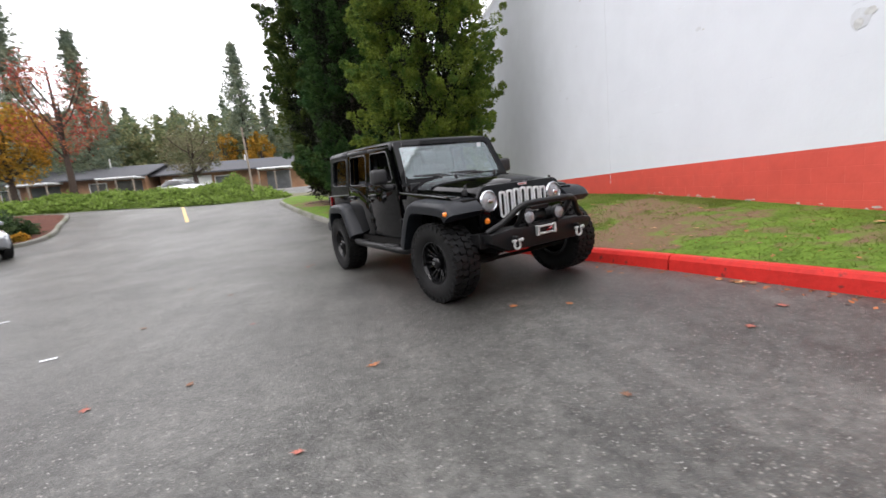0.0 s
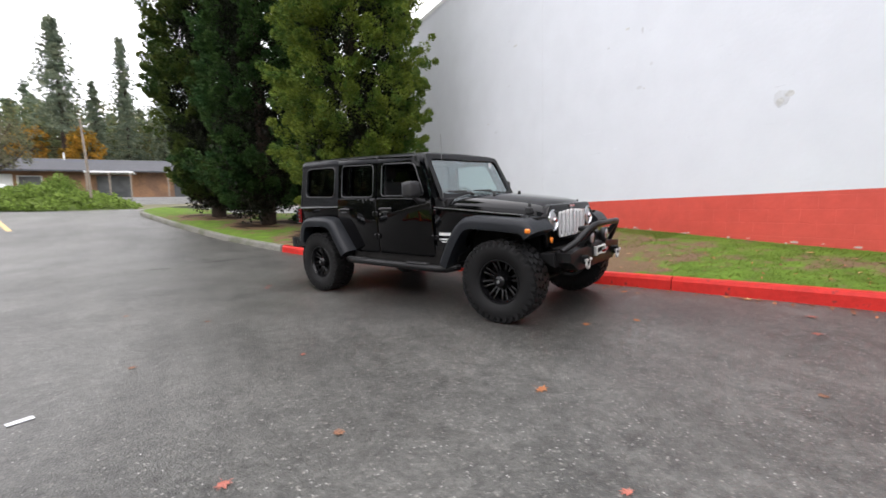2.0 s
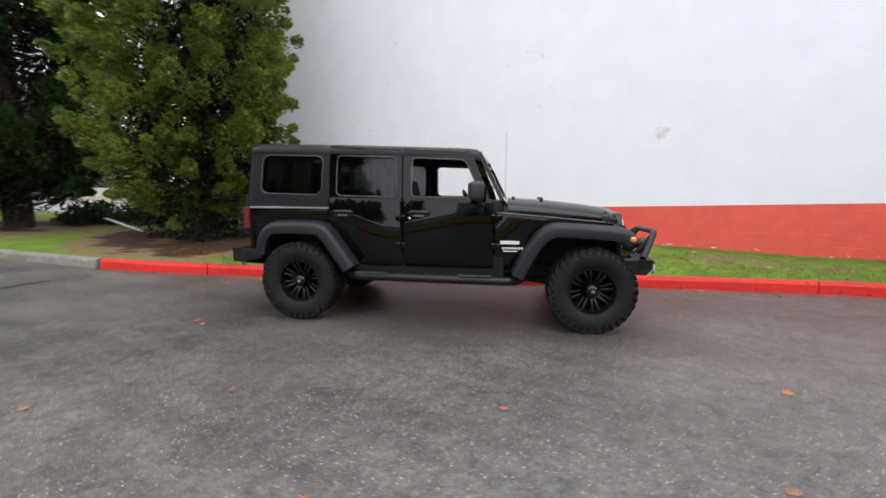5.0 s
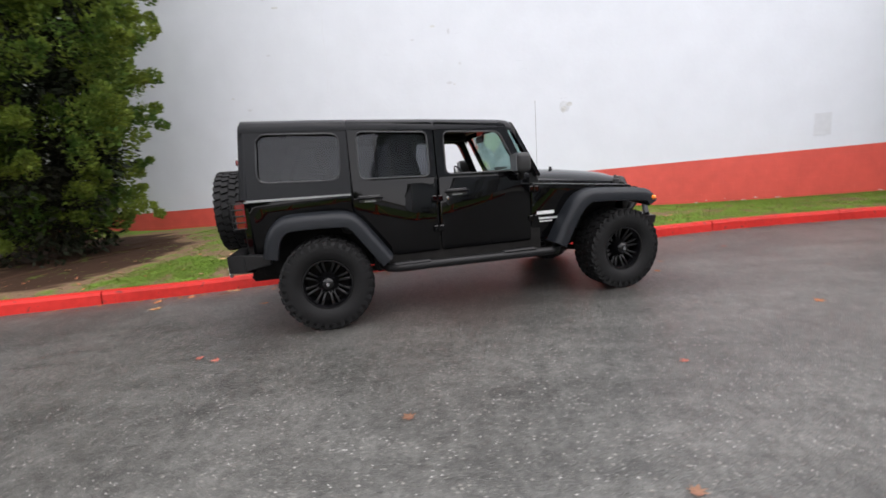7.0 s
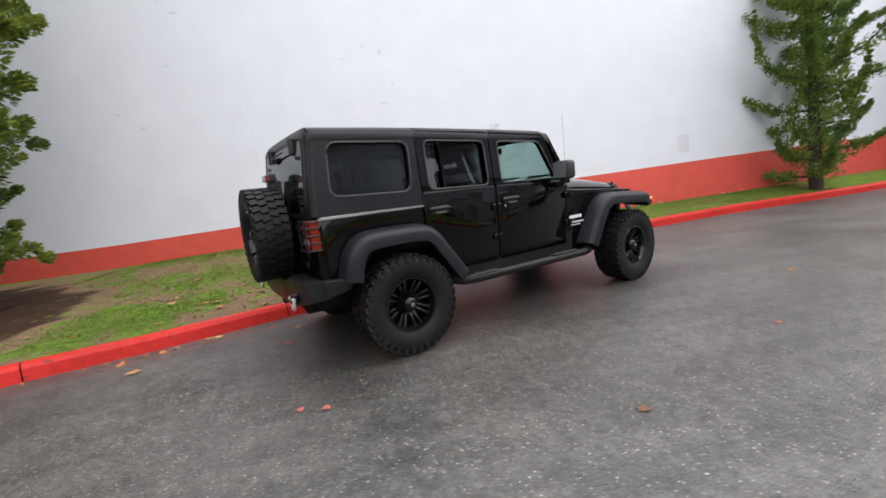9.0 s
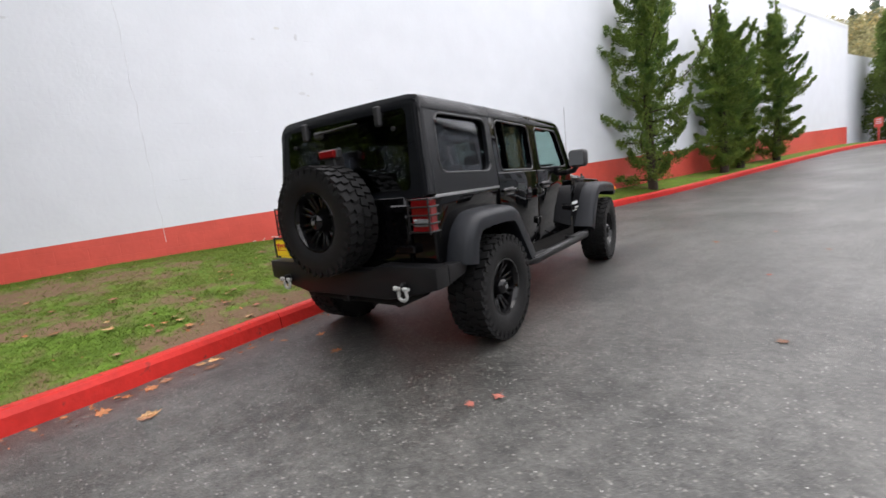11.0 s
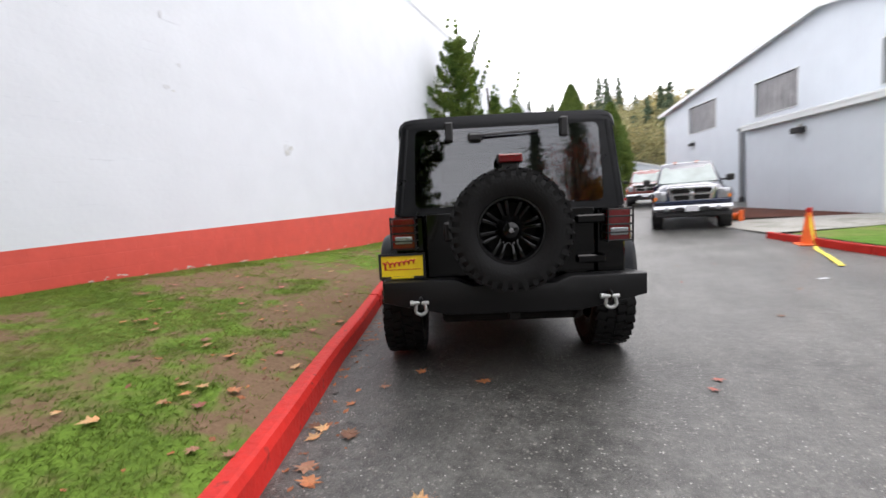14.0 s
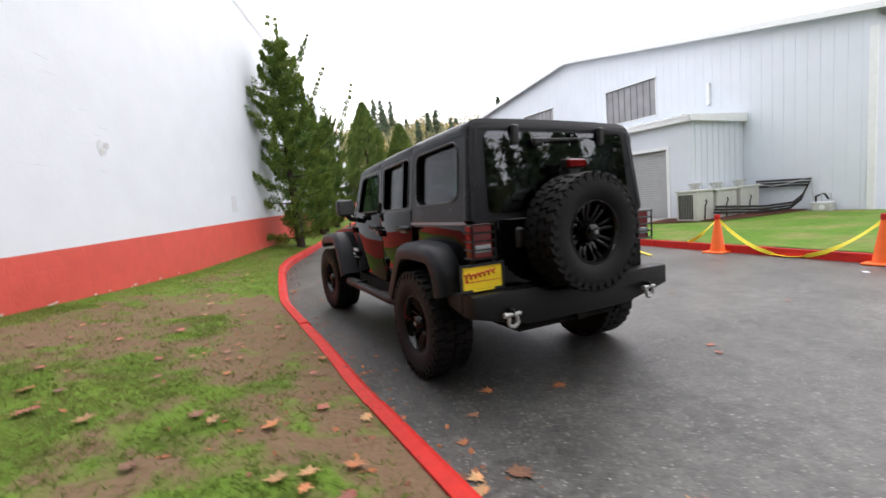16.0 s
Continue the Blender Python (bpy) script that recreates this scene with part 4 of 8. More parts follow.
# woods on the open side, across the car park
firs, leafy = [], []
for i in range(90):
    x, y = FOREST_RNG.uniform(-70, -54), 6 + 0.78 * i
    h = FOREST_RNG.uniform(15, 23)
    if i % 4:
        firs.append(fir_set(FOREST_RNG, x, y, 1.0, h, h * 0.24, 10, 4, 1.3))
    else:
        c = np.clip(FOREST_RNG.normal(size=(36, 3)), -1.8, 1.8) * np.array([2.4, 2.4, h * 0.18]) + np.array([x, y, 1.0 + h * 0.42])
        leafy.append(spray_cloud(FOREST_RNG, c, np.full(36, 1.4), 14, 0.9))
far_wood(firs, FAR_FIR, "far dark conifers across the open car park")
far_wood(leafy, WOOD_GREEN, "far olive broadleaf trees across the open car park")
# wooded hill behind the lane's end
firs, leafy, gold = [], [], []
for i in range(320):
    x = FOREST_RNG.uniform(-60, 45)
    y = FOREST_RNG.uniform(-150, -75)
    z = np.interp(-y, [75, 150], [4, 24])
    h = FOREST_RNG.uniform(6, 13.5)
    k = FOREST_RNG.uniform()
    if k < 0.13:
        firs.append(fir_set(FOREST_RNG, x, y, z - 1, h * 1.3, h * 0.22, 20, 8, 0.55, fluff=0.2))
    else:
        c = np.clip(FOREST_RNG.normal(size=(36, 3)), -1.8, 1.8) * np.array([1.7, 1.7, h * 0.19]) + np.array([x, y, z + h * 0.4])
        (gold if k > 0.80 else leafy).append(spray_cloud(FOREST_RNG, c, np.full(36, 1.2), 26, 0.42))
firs.append(fir_set(FOREST_RNG, -8.2, -100, 9, 14.8, 2.3, 26, 8, 0.6, fluff=0.2))
firs.append(fir_set(FOREST_RNG, -2.5, -90, 6, 10.5, 2.6, 24, 8, 0.6, fluff=0.2))
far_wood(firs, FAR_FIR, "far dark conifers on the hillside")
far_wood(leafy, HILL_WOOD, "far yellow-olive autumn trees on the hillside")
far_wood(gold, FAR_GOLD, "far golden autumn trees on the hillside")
X, Y = np.meshgrid(np.linspace(-160, 160, 25), np.linspace(-220, -60, 15))
Z = np.interp(-Y, [60, 75, 150, 220], [-0.5, 3, 22, 32]) + 1.2 * np.sin(X * 0.07) * np.interp(-Y, [60, 90], [0, 1])
tagged(mesh_from("hill", np.stack([X, Y, Z], -1).reshape(-1, 3), [(j * 25 + i, j * 25 + i + 1, j * 25 + i + 26, j * 25 + i + 25) for j in range(14) for i in range(24)], EARTH, smooth=True), "wooded hillside beyond the lane", "hill", kind="structure")


def bank_height(x, y):
    """Rise of the ivy bank over the ground."""
    front = np.interp(x, [-26, -17, -11.2, -6.7, -5], [26.9, 26.7, 27.3, 27.6, 28.6])
    d = np.clip((y - front) / 6.5, 0, 1)
    along = np.interp(x, [-26, -21, -18.5, -15, -11.3, -9.3, -7.4, -6, -5], [0.7, 0.85, 1.15, 1.05, 1.15, 1.4, 1.05, 0.55, 0.0])
    lumps = 0.10 * np.sin(x * 2.1 + 0.7 * y) + 0.07 * np.sin(x * 4.3 - y * 1.9)
    return 0.82 * (along + lumps) * np.clip(np.sin(np.pi * np.clip(d * 0.88 + 0.02, 0, 1)), 0, 1) ** 0.8


def ivy_bank():
    """A long low bank overgrown with ivy: an earth core and many leaves in drifts."""
    rng = np.random.default_rng(70)
    top = thing("ivy_bank", Matrix(), "low bank overgrown with bright green ivy", "hedge", kind="stuff")
    xs, ys = np.linspace(-26, -5, 60), np.linspace(26.4, 35, 26)
    X, Y = np.meshgrid(xs, ys)
    Z = ground_height(X, Y) + bank_height(X, Y) - 0.06
    mesh_from("core", np.stack([X, Y, Z], -1).reshape(-1, 3), [(j * 60 + i, j * 60 + i + 1, j * 60 + i + 61, j * 60 + i + 60) for j in range(25) for i in range(59)], IVY, top, smooth=True)
    n = 2600
    x, y = rng.uniform(-26, -5.2, n), rng.uniform(26.7, 33.5, n)
    b = bank_height(x, y)
    keep = b > 0.1
    x, y, b = x[keep], y[keep], b[keep]
    z = ground_height(x, y) + b + rng.uniform(-0.12, 0.10, len(x))
    v, f = spray_cloud(rng, np.stack([x, y, z], -1), rng.uniform(0.14, 0.34, len(x)), 30, 0.14, droop=0.0, flat=0.4)
    quick_mesh("leaves", v, f, IVY, top)


ivy_bank()


def shrub(x, y, z, r, h, mat, seed, label):
    rng = np.random.default_rng(seed)
    n = 60
    d = rng.normal(size=(n, 3))
    d /= np.linalg.norm(d, axis=1, keepdims=True)
    d[:, 2] = np.abs(d[:, 2])
    c = d * np.array([r, r, h]) * (rng.uniform(0.4, 0.95, n))[:, None]
    top = thing("shrub", pose(x, y, z), label, "shrub", "shrubs in the beds")
    part("stems", trunk_bm(h * 0.7, 0.05, 0.1, seed), BARK, top)
    v, f = spray_cloud(rng, c, np.full(n, 0.28 * r), 60, 0.09, droop=0, flat=0.8)
    quick_mesh("crown", v, f, mat, top)


shrub(-8.95, 33, 2.5, 0.95, 0.95, IVY, 71, "rounded clipped green shrub rising from the ivy bank")
shrub(-12.9, 18.2, 0.75, 0.9, 0.75, SHRUB, 72, "dark green rounded shrub in the planted island")
shrub(-14.2, 19.3, 0.85, 1.1, 0.95, SHRUB, 73, "dark green rounded shrub in the planted island")
shrub(-12.0, 17.2, 0.55, 0.35, 0.32, MAPLE_GOLD, 74, "small yellow leaved shrub in the planted island")
shrub(1.75, 17.35, 0.60, 0.85, 0.72, SHRUB, 75, "low dark shrub in the shade of the cypresses")
shrub(2.9, 16.7, 0.60, 1.0, 0.85, SHRUB, 76, "low dark shrub in the shade of the cypresses")


# planted island with its kerb
ISLAND = [(-22, 25.0), (-17, 24.4), (-15.0, 23.9), (-13.9, 23.2), (-13.2, 22.0), (-12.4, 20.2), (-11.6, 18.5), (-11.3, 17.1), (-11.7, 16.3), (-13, 16.0), (-22, 16.0)]
isl = resample(ISLAND, 0.4)
kerb("kerb_3", ISLAND, -1, KERB_STONE, "grey concrete kerb round a planted island", 2.5, 5)
iv, iface = [], []
for p in isl:
    iv += [(p[0] - 0.1, p[1], gh(*p) + 0.11), (-24, p[1], gh(-24, p[1]) + 0.25)]
iface = [(2 * i, 2 * i + 1, 2 * i + 3, 2 * i + 2) for i in range(len(isl) - 1)]
tagged(mesh_from("planting_bed", iv, iface, MULCH), "dark mulch bed of the planted island", "ground", kind="structure")


def painted_line(name, p, q, w, mat, label):
    n = 12
    v, f = [], []
    d = Vector((q[0] - p[0], q[1] - p[1])).normalized()
    s = Vector((-d.y, d.x)) * w / 2
    for i in range(n + 1):
        x, y = p[0] + (q[0] - p[0]) * i / n, p[1] + (q[1] - p[1]) * i / n
        for k in (1, -1):
            a, b = x + s.x * k, y + s.y * k
            v.append((a, b, gh(a, b) + 0.006))
    f = [(2 * i, 2 * i + 1, 2 * i + 3, 2 * i + 2) for i in range(n)]
    return tagged(mesh_from(name, v, f, mat), label, "road marking", kind="structure")


painted_line("road_marking", (-7.15, 18.9), (-10.1, 26.4), 0.14, YELLOW_LINE, "worn yellow parking bay line")
painted_line("road_marking", (-12.6, 26.9), (-11.2, 27.0), 0.3, WHITE_LINE, "white wheel stop at a parking bay")
painted_line("road_marking", (-8.0, 26.8), (-7.0, 26.9), 0.3, WHITE_LINE, "white wheel stop at a parking bay")

# wooden pole
pole = thing("utility_pole", pose(-6.9, 29.2, 1.36), "weathered wooden pole beside the ivy bank", "pole")
part("shaft", tube_bm([(0, 0, -0.3), (-0.06, 0, 2.2), (-0.16, 0, 4.6)], 0.07, 10, r_end=0.05), WOOD_POLE, pole, smooth=60)


def low_house(x0, x1, y, z, label, seed, porch):
    """Long single-storey house: walls, shingle roof, white porch, windows."""
    top = thing("house", pose(x0, y, z), label, "house", "low houses beyond the hedge")
    w = x1 - x0
    part("wall", box_bm(0, w, 0, 8, 0, 2.5), BRICK, top)
    part("roof", prism_bm([(-0.9, 2.4), (4, 3.75), (8.9, 2.4), (8.9, 2.52), (4, 3.9), (-0.9, 2.52)], -0.6, w + 0.6, axis="x"), ROOF_DARK, top)
    part("gutter", box_bm(-0.6, w + 0.6, -0.98, -0.88, 2.38, 2.5), ROOF_DARK, top)
    for px in porch:
        p = part("porch_roof", box_bm(px, px + 3.3, -2.4, -0.3, 2.2, 2.36, bevel=0.03), TRIM, top, "white porch roof")
        for k in (0.05, 1.6, 3.05):
            part("porch_post", box_bm(px + k, px + k + 0.1, -2.35, -2.25, -0.3, 2.2), WOOD_POLE, p)
        part("garage_door", box_bm(px + 0.4, px + 2.8, -0.06, 0.02, 0, 2.1), DARK_GLASS, top)
    k = 2.0
    rng = random.Random(seed)
    while k < w - 2:
        if not any(px - 1.5 < k < px + 3.4 for px in porch):
            win = part("window", box_bm(k, k + 1.4, -0.05, 0.02, 0.9, 2.0), DARK_GLASS, top)
            bm = bmesh.new()
            add_ring_plate(bm, [(k - 0.08, 0.82), (k + 1.48, 0.82), (k + 1.48, 2.08), (k - 0.08, 2.08)], [(k, 0.9), (k + 1.4, 0.9), (k + 1.4, 2.0), (k, 2.0)], -0.08, 0.0)
            part("window_frame", bm, TRIM, win)
        k += 3.1 + rng.uniform(0, 1)


low_house(-46, -20.9, 47, 2.4, "long low house with dark shingle roof and white porches", 81, (14.9, 22.0))
low_house(-20.2, 1.5, 48.5, 2.35, "low brick house with dark shingle roof and white porch", 82, (9.9, 15.6))


# white garage front and a vent pipe on the second low house
part("garage_door", box_bm(1.2, 4.9, -0.09, -0.02, -0.2, 2.2, bevel=0.01), TRIM, bpy.data.objects["house.001"])
for hx in (7.5,):
    part("vent_pipe", tube_bm([(hx, 3.6, 3.5), (hx, 3.6, 4.4)], 0.07, 8), TRIM, bpy.data.objects["house.001"])
part("vent_pipe", tube_bm([(20.5, 3.6, 3.5), (20.5, 3.6, 4.7)], 0.07, 8), TRIM, bpy.data.objects["house"])


# ---------------------------------------------------------------- metal-clad hall across the lane
YARD = pose(0, 0, 0, 0, 0, 22)
U_MAIN, U_ANNEX = -10.5, -7.61


def ribbed(bm, u, v0, v1, zlo, zhi, step=0.3, depth=0.02, side=1):
    """Standing ribs of metal cladding on the face at u, between heights given as functions of v."""
    v = v0 + step / 2
    while v < v1:
        add_box(bm, u, u + depth * side, v - 0.018, v + 0.018, zlo(v), zhi(v))
        v += step


def hall():
    top = thing("metal_hall", YARD, "pale blue-grey metal-clad hall with a shallow gable", "building")
    v0, v1, vp = -18.0, 4.7, -6.3
    roof_z = lambda v: float(np.interp(v, [v0, vp, v1], [5.84, 7.46, 5.44]))
    wins = [(-4.14, -1.72, 4.08, 5.50), (-9.9, -7.5, 4.18, 5.63), (-15.3, -12.8, 4.26, 5.70)]
    # gable wall in strips that leave the window openings free
    cuts = sorted({v0, vp, v1, *(a for w in wins for a in w[:2])})
    for a, b in zip(cuts, cuts[1:]):
        spans = [(-0.3, None)]
        for w in wins:
            if w[0] - 1e-6 <= a and b <= w[1] + 1e-6:
                spans = [(-0.3, w[2]), (w[3], None)]
        for lo, hi in spans:
            pts = [(a, lo), (b, lo), (b, hi if hi else roof_z(b)), (a, hi if hi else roof_z(a))]
            part("gable_wall", prism_bm(pts, U_MAIN - 0.2, U_MAIN, axis="x"), SIDING, top)
    bm = bmesh.new()
    v = v0 + 0.15
    while v < v1:
        inside = [w for w in wins if w[0] - 0.02 < v < w[1] + 0.02]
        for lo, hi in ([(0, inside[0][2]), (inside[0][3], roof_z(v) - 0.1)] if inside else [(0, roof_z(v) - 0.1)]):
            add_box(bm, U_MAIN, U_MAIN + 0.006, v - 0.02, v + 0.02, lo, hi)
        v += 0.305
    tagged(part("siding_rib", bm, SIDING, top), kind="stuff")
    part("side_wall", box_bm(-36, U_MAIN - 0.2, v1 - 0.2, v1, -0.3, 5.3), SIDING, top)
    part("side_wall", box_bm(-36, U_MAIN - 0.2, v0, v0 + 0.2, -0.3, 5.7), SIDING, top)
    part("roof", prism_bm([(v0 - 0.3, 5.80), (vp, 7.47), (v1 + 0.3, 5.38), (v1 + 0.3, 5.50), (vp, 7.61), (v0 - 0.3, 5.92)], -36.2, U_MAIN + 0.28, axis="x"), TRIM, top)
    part("rake_trim", prism_bm([(v0 - 0.32, 5.72), (vp, 7.39), (v1 + 0.32, 5.30), (v1 + 0.32, 5.48), (vp, 7.59), (v0 - 0.32, 5.90)], U_MAIN + 0.285, U_MAIN + 0.33, axis="x"), TRIM, top)
    part("corner_trim", box_bm(U_MAIN - 0.1, U_MAIN + 0.04, v1 - 0.12, v1 + 0.03, 0, 5.0), TRIM, top)
    part("corner_trim", box_bm(U_MAIN - 0.1, U_MAIN + 0.04, v0 - 0.03, v0 + 0.12, 0, 5.6), TRIM, top)
    for a, b, lo, hi in wins:
        win = part("window", box_bm(U_MAIN - 0.14, U_MAIN - 0.1, a, b, lo, hi), PANEL_GREY, top, "grey ribbed translucent window")
        n = 8
        for k in range(n):
            w = (b - a) / n
            part("pane", box_bm(U_MAIN - 0.1, U_MAIN - 0.06, a + k * w + 0.02, a + (k + 1) * w - 0.02, lo + 0.01, hi - 0.01), PANEL_GREY, win)
        bm = bmesh.new()
        add_ring_plate(bm, [(a - 0.03, lo - 0.03), (b + 0.03, lo - 0.03), (b + 0.03, hi + 0.03), (a - 0.03, hi + 0.03)], [(a, lo), (b, lo), (b, hi), (a, hi)], U_MAIN - 0.05, U_MAIN + 0.035, axis="x")
        part("window_frame", bm, TRIM, win)
    lamp = part("wall_lamp", box_bm(U_MAIN, U_MAIN + 0.18, -15.2, -14.8, 3.55, 3.72, bevel=0.02), BLACK_PLASTIC, top, "small grey wall lamp")
    part("lamp_arm", box_bm(U_MAIN, U_MAIN + 0.06, -15.05, -14.95, 3.70, 3.85), STEEL, lamp)
    part("vent_pipe", box_bm(U_MAIN, U_MAIN + 0.12, 0.3, 0.42, 3.95, 4.7, bevel=0.01), TRIM, top)
    part("door_slab", box_bm(U_MAIN, U_MAIN + 0.05, -8.1, -7.2, 0.15, 2.3), STEEL, top)
    return top


hall()


def annex():
    top = thing("annex", YARD, "low pale metal annex with a grey roller door", "building")
    a, b, zf, zb = -6.2, 1.45, 3.27, 3.33
    d0, d1, dz = -0.92, 0.66, 2.42
    bm = bmesh.new()
    for lo, hi, z0 in ((a, d0, -0.2), (d1, b, -0.2), (d0, d1, dz)):
        add_box(bm, U_ANNEX - 0.15, U_ANNEX, lo, hi, z0, zf)
    part("front_wall", bm, SIDING, top)
    part("end_wall", prism_bm([(U_MAIN + 0.03, -0.2), (U_ANNEX - 0.15, -0.2), (U_ANNEX - 0.15, zf), (U_MAIN + 0.03, zb)], b - 0.15, b - 0.003, axis="y"), SIDING, top)
    part("end_wall", prism_bm([(U_MAIN + 0.03, -0.2), (U_ANNEX - 0.15, -0.2), (U_ANNEX - 0.15, zf), (U_MAIN + 0.03, zb)], a + 0.003, a + 0.15, axis="y"), SIDING, top)
    bm = bmesh.new()
    v = a + 0.15
    while v < b:
        if not d0 - 0.1 < v < d1 + 0.1:
            add_box(bm, U_ANNEX, U_ANNEX + 0.005, v - 0.015, v + 0.015, 0.05, zf - 0.22)
        v += 0.305
    u = U_MAIN + 0.2
    while u < U_ANNEX:
        add_box(bm, u - 0.015, u + 0.015, b - 0.003, b + 0.012, 0.05, zf - 0.1)
        u += 0.305
    tagged(part("siding_rib", bm, SIDING, top), kind="stuff")
    part("roof", prism_bm([(U_MAIN + 0.03, zb + 0.02), (U_ANNEX + 0.18, zf + 0.02), (U_ANNEX + 0.18, zf + 0.08), (U_MAIN + 0.03, zb + 0.1)], a - 0.12, b + 0.15, axis="y"), TRIM, top)
    bm = bmesh.new()
    v = a
    while v < b + 0.1:
        add_prism(bm, [(U_MAIN + 0.03, zb + 0.1), (U_ANNEX + 0.17, zf + 0.08), (U_ANNEX + 0.17, zf + 0.115), (U_MAIN + 0.03, zb + 0.135)], v - 0.02, v + 0.02, axis="y")
        v += 0.3
    part("roof_rib", bm, TRIM, top)
    part("gutter", box_bm(U_ANNEX + 0.02, U_ANNEX + 0.17, a - 0.1, b + 0.13, zf - 0.12, zf + 0.03, bevel=0.015), TRIM, top)
    part("fascia", box_bm(U_MAIN + 0.05, U_ANNEX + 0.17, b + 0.02, b + 0.16, zf - 0.12, zf + 0.08, bevel=0.012), TRIM, top)
    door = part("roller_door", box_bm(U_ANNEX - 0.14, U_ANNEX - 0.11, d0, d1, 0.08, dz), ROLL_GREY, top, "closed grey roller door")
    z = 0.1
    while z < dz - 0.06:
        part("slat", prism_bm([(U_ANNEX - 0.11, z), (U_ANNEX - 0.101, z + 0.03), (U_ANNEX - 0.11, z + 0.074)], d0 + 0.01, d1 - 0.01, axis="y"), ROLL_GREY, door)
        z += 0.077
    bm = bmesh.new()
    add_box(bm, U_ANNEX - 0.02, U_ANNEX + 0.03, d0 - 0.1, d0, 0, dz + 0.1)
    add_box(bm, U_ANNEX - 0.02, U_ANNEX + 0.03, d1, d1 + 0.1, 0, dz + 0.1)
    add_box(bm, U_ANNEX - 0.02, U_ANNEX + 0.03, d0, d1, dz, dz + 0.1)
    part("door_frame", bm, TRIM, top)
    lamp = part("wall_lamp", box_bm(U_ANNEX, U_ANNEX + 0.22, -3.9, -3.5, 2.7, 2.88, bevel=0.02), BLACK_PLASTIC, top, "small grey wall lamp")
    part("lamp_arm", box_bm(U_ANNEX, U_ANNEX + 0.08, -3.75, -3.65, 2.85, 2.98), STEEL, lamp)
    dr = part("side_door", box_bm(U_MAIN + 0.03, U_MAIN + 0.07, -7.75, -6.75, 0.12, 3.15), ROLL_GREY, top, "narrow grey door beside the annex")
    part("door_slat", box_bm(U_MAIN + 0.07, U_MAIN + 0.09, -7.7, -6.8, 0.9, 0.98), STEEL, dr)


annex()

# verge by the hall: kerb, turf, mulch and a concrete path
KERB4 = [(-3.15, -1.5), (-3.5, -0.55), (-4.15, 1.75), (-4.8, 3.9), (-5.3, 5.6), (-5.8, 6.9), (-6.6, 7.6), (-8.2, 7.9), (-13, 8.2)]
line4 = kerb("kerb_4", KERB4[1:], -1, KERB_RED, "red painted concrete kerb before the hall's verge", 2.6, 9)


def verge(name, pts, mat, label, lift=0.0, edge=None):
    bm = bmesh.new()
    vs = [bm.verts.new((x, y, gh(x, y) + z + lift)) for x, y, z in pts]
    bm.faces.new(vs)
    bmesh.ops.triangulate(bm, faces=bm.faces)
    return tagged(part(name, bm, mat, None), label, "ground", kind="structure")


def yard(u, v):
    return (0.9272 * u - 0.3746 * v, 0.3746 * u + 0.9272 * v)


vp = [(p[0] - 0.15, p[1], 0.115) for p in line4[2::4]]
verge("lawn_3", [*vp, (-13.5, 6, 0.16), (*yard(-10.4, 5.2), 0.15), (*yard(-10.4, 1.6), 0.14), (*yard(-7.5, 1.6), 0.12), (*yard(-6.6, 0.9), 0.12)], GRASS_FAR, "green turf before the metal hall")
verge("mulch_bed", [(*yard(-7.55, 0.7), 0.12), (*yard(-10.45, 1.35), 0.14), (*yard(-10.45, 3.4), 0.15), (*yard(-7.3, 2.6), 0.125), (*yard(-6.0, 0.85), 0.12)], MULCH, "dark red-brown mulch bed by the hall", 0.03)
verge("path", [(*yard(-7.6, 0.75), 0.13), (*yard(-7.6, -1.1), 0.13), (*yard(-5.2, -3.2), 0.0), (*yard(-4.0, -2.2), 0.0), (*yard(-3.75, 0.35), 0.03), (*yard(-5.6, 0.75), 0.08)], KERB_GREY, "pale concrete path to the roller door", 0.012)
verge("mulch_bed", [(*yard(-7.6, -1.15), 0.12), (*yard(-7.6, -6.5), 0.12), (*yard(-6.2, -6.6), 0.1), (*yard(-5.15, -3.3), 0.07)], MULCH, "red-brown mulch bed along the annex", 0.0)


def hvac(u, v, w, d, h, label):
    """Packaged unit: louvred end, fan panel, lid, feet."""
    top = thing("air_conditioner", YARD @ pose(u, v, 0.10), label, "machine", "units beside the hall")
    part("casing", box_bm(-w / 2, w / 2, -d / 2, d / 2, 0.08, h, bevel=0.02), HVAC_TAN, top)
    part("lid", box_bm(-w / 2 - 0.03, w / 2 + 0.03, -d / 2 - 0.03, d / 2 + 0.03, h, h + 0.05, bevel=0.01), HVAC_TAN, top)
    part("base_rail", box_bm(-w / 2, w / 2, -d / 2, d / 2, 0, 0.08), STEEL, top)
    for k in range(9):
        part("louvre", box_bm(w / 2, w / 2 + 0.015, -d / 2 + 0.07 + k * (d - 0.2) / 9, -d / 2 + 0.098 + k * (d - 0.2) / 9, 0.14, h - 0.08), BLACK_PLASTIC, top)
    part("access_panel", box_bm(w / 2, w / 2 + 0.012, d / 2 - 0.12, d / 2 - 0.02, 0.2, h - 0.2), HVAC_TAN, top)
    for k in range(2):
        part("side_seam", box_bm(-w / 2 + 0.3 + 0.4 * k, -w / 2 + 0.31 + 0.4 * k, d / 2, d / 2 + 0.006, 0.1, h - 0.02), STEEL, top)
    part("conduit", tube_bm([(0.1, d / 2 + 0.02, 0.1), (0.1, d / 2 + 0.03, 0.5), (0.02, d / 2 + 0.03, 0.6), (0.02, d / 2, 0.68)], 0.018, 6), BLACK_PLASTIC, top)
    part("cap", lathe_bm([(0.13, 0), (0.13, 0.12), (0.18, 0.13), (0.18, 0.2), (0.0, 0.22)], 14, "z", (0, 0, h + 0.05)), STEEL, top)


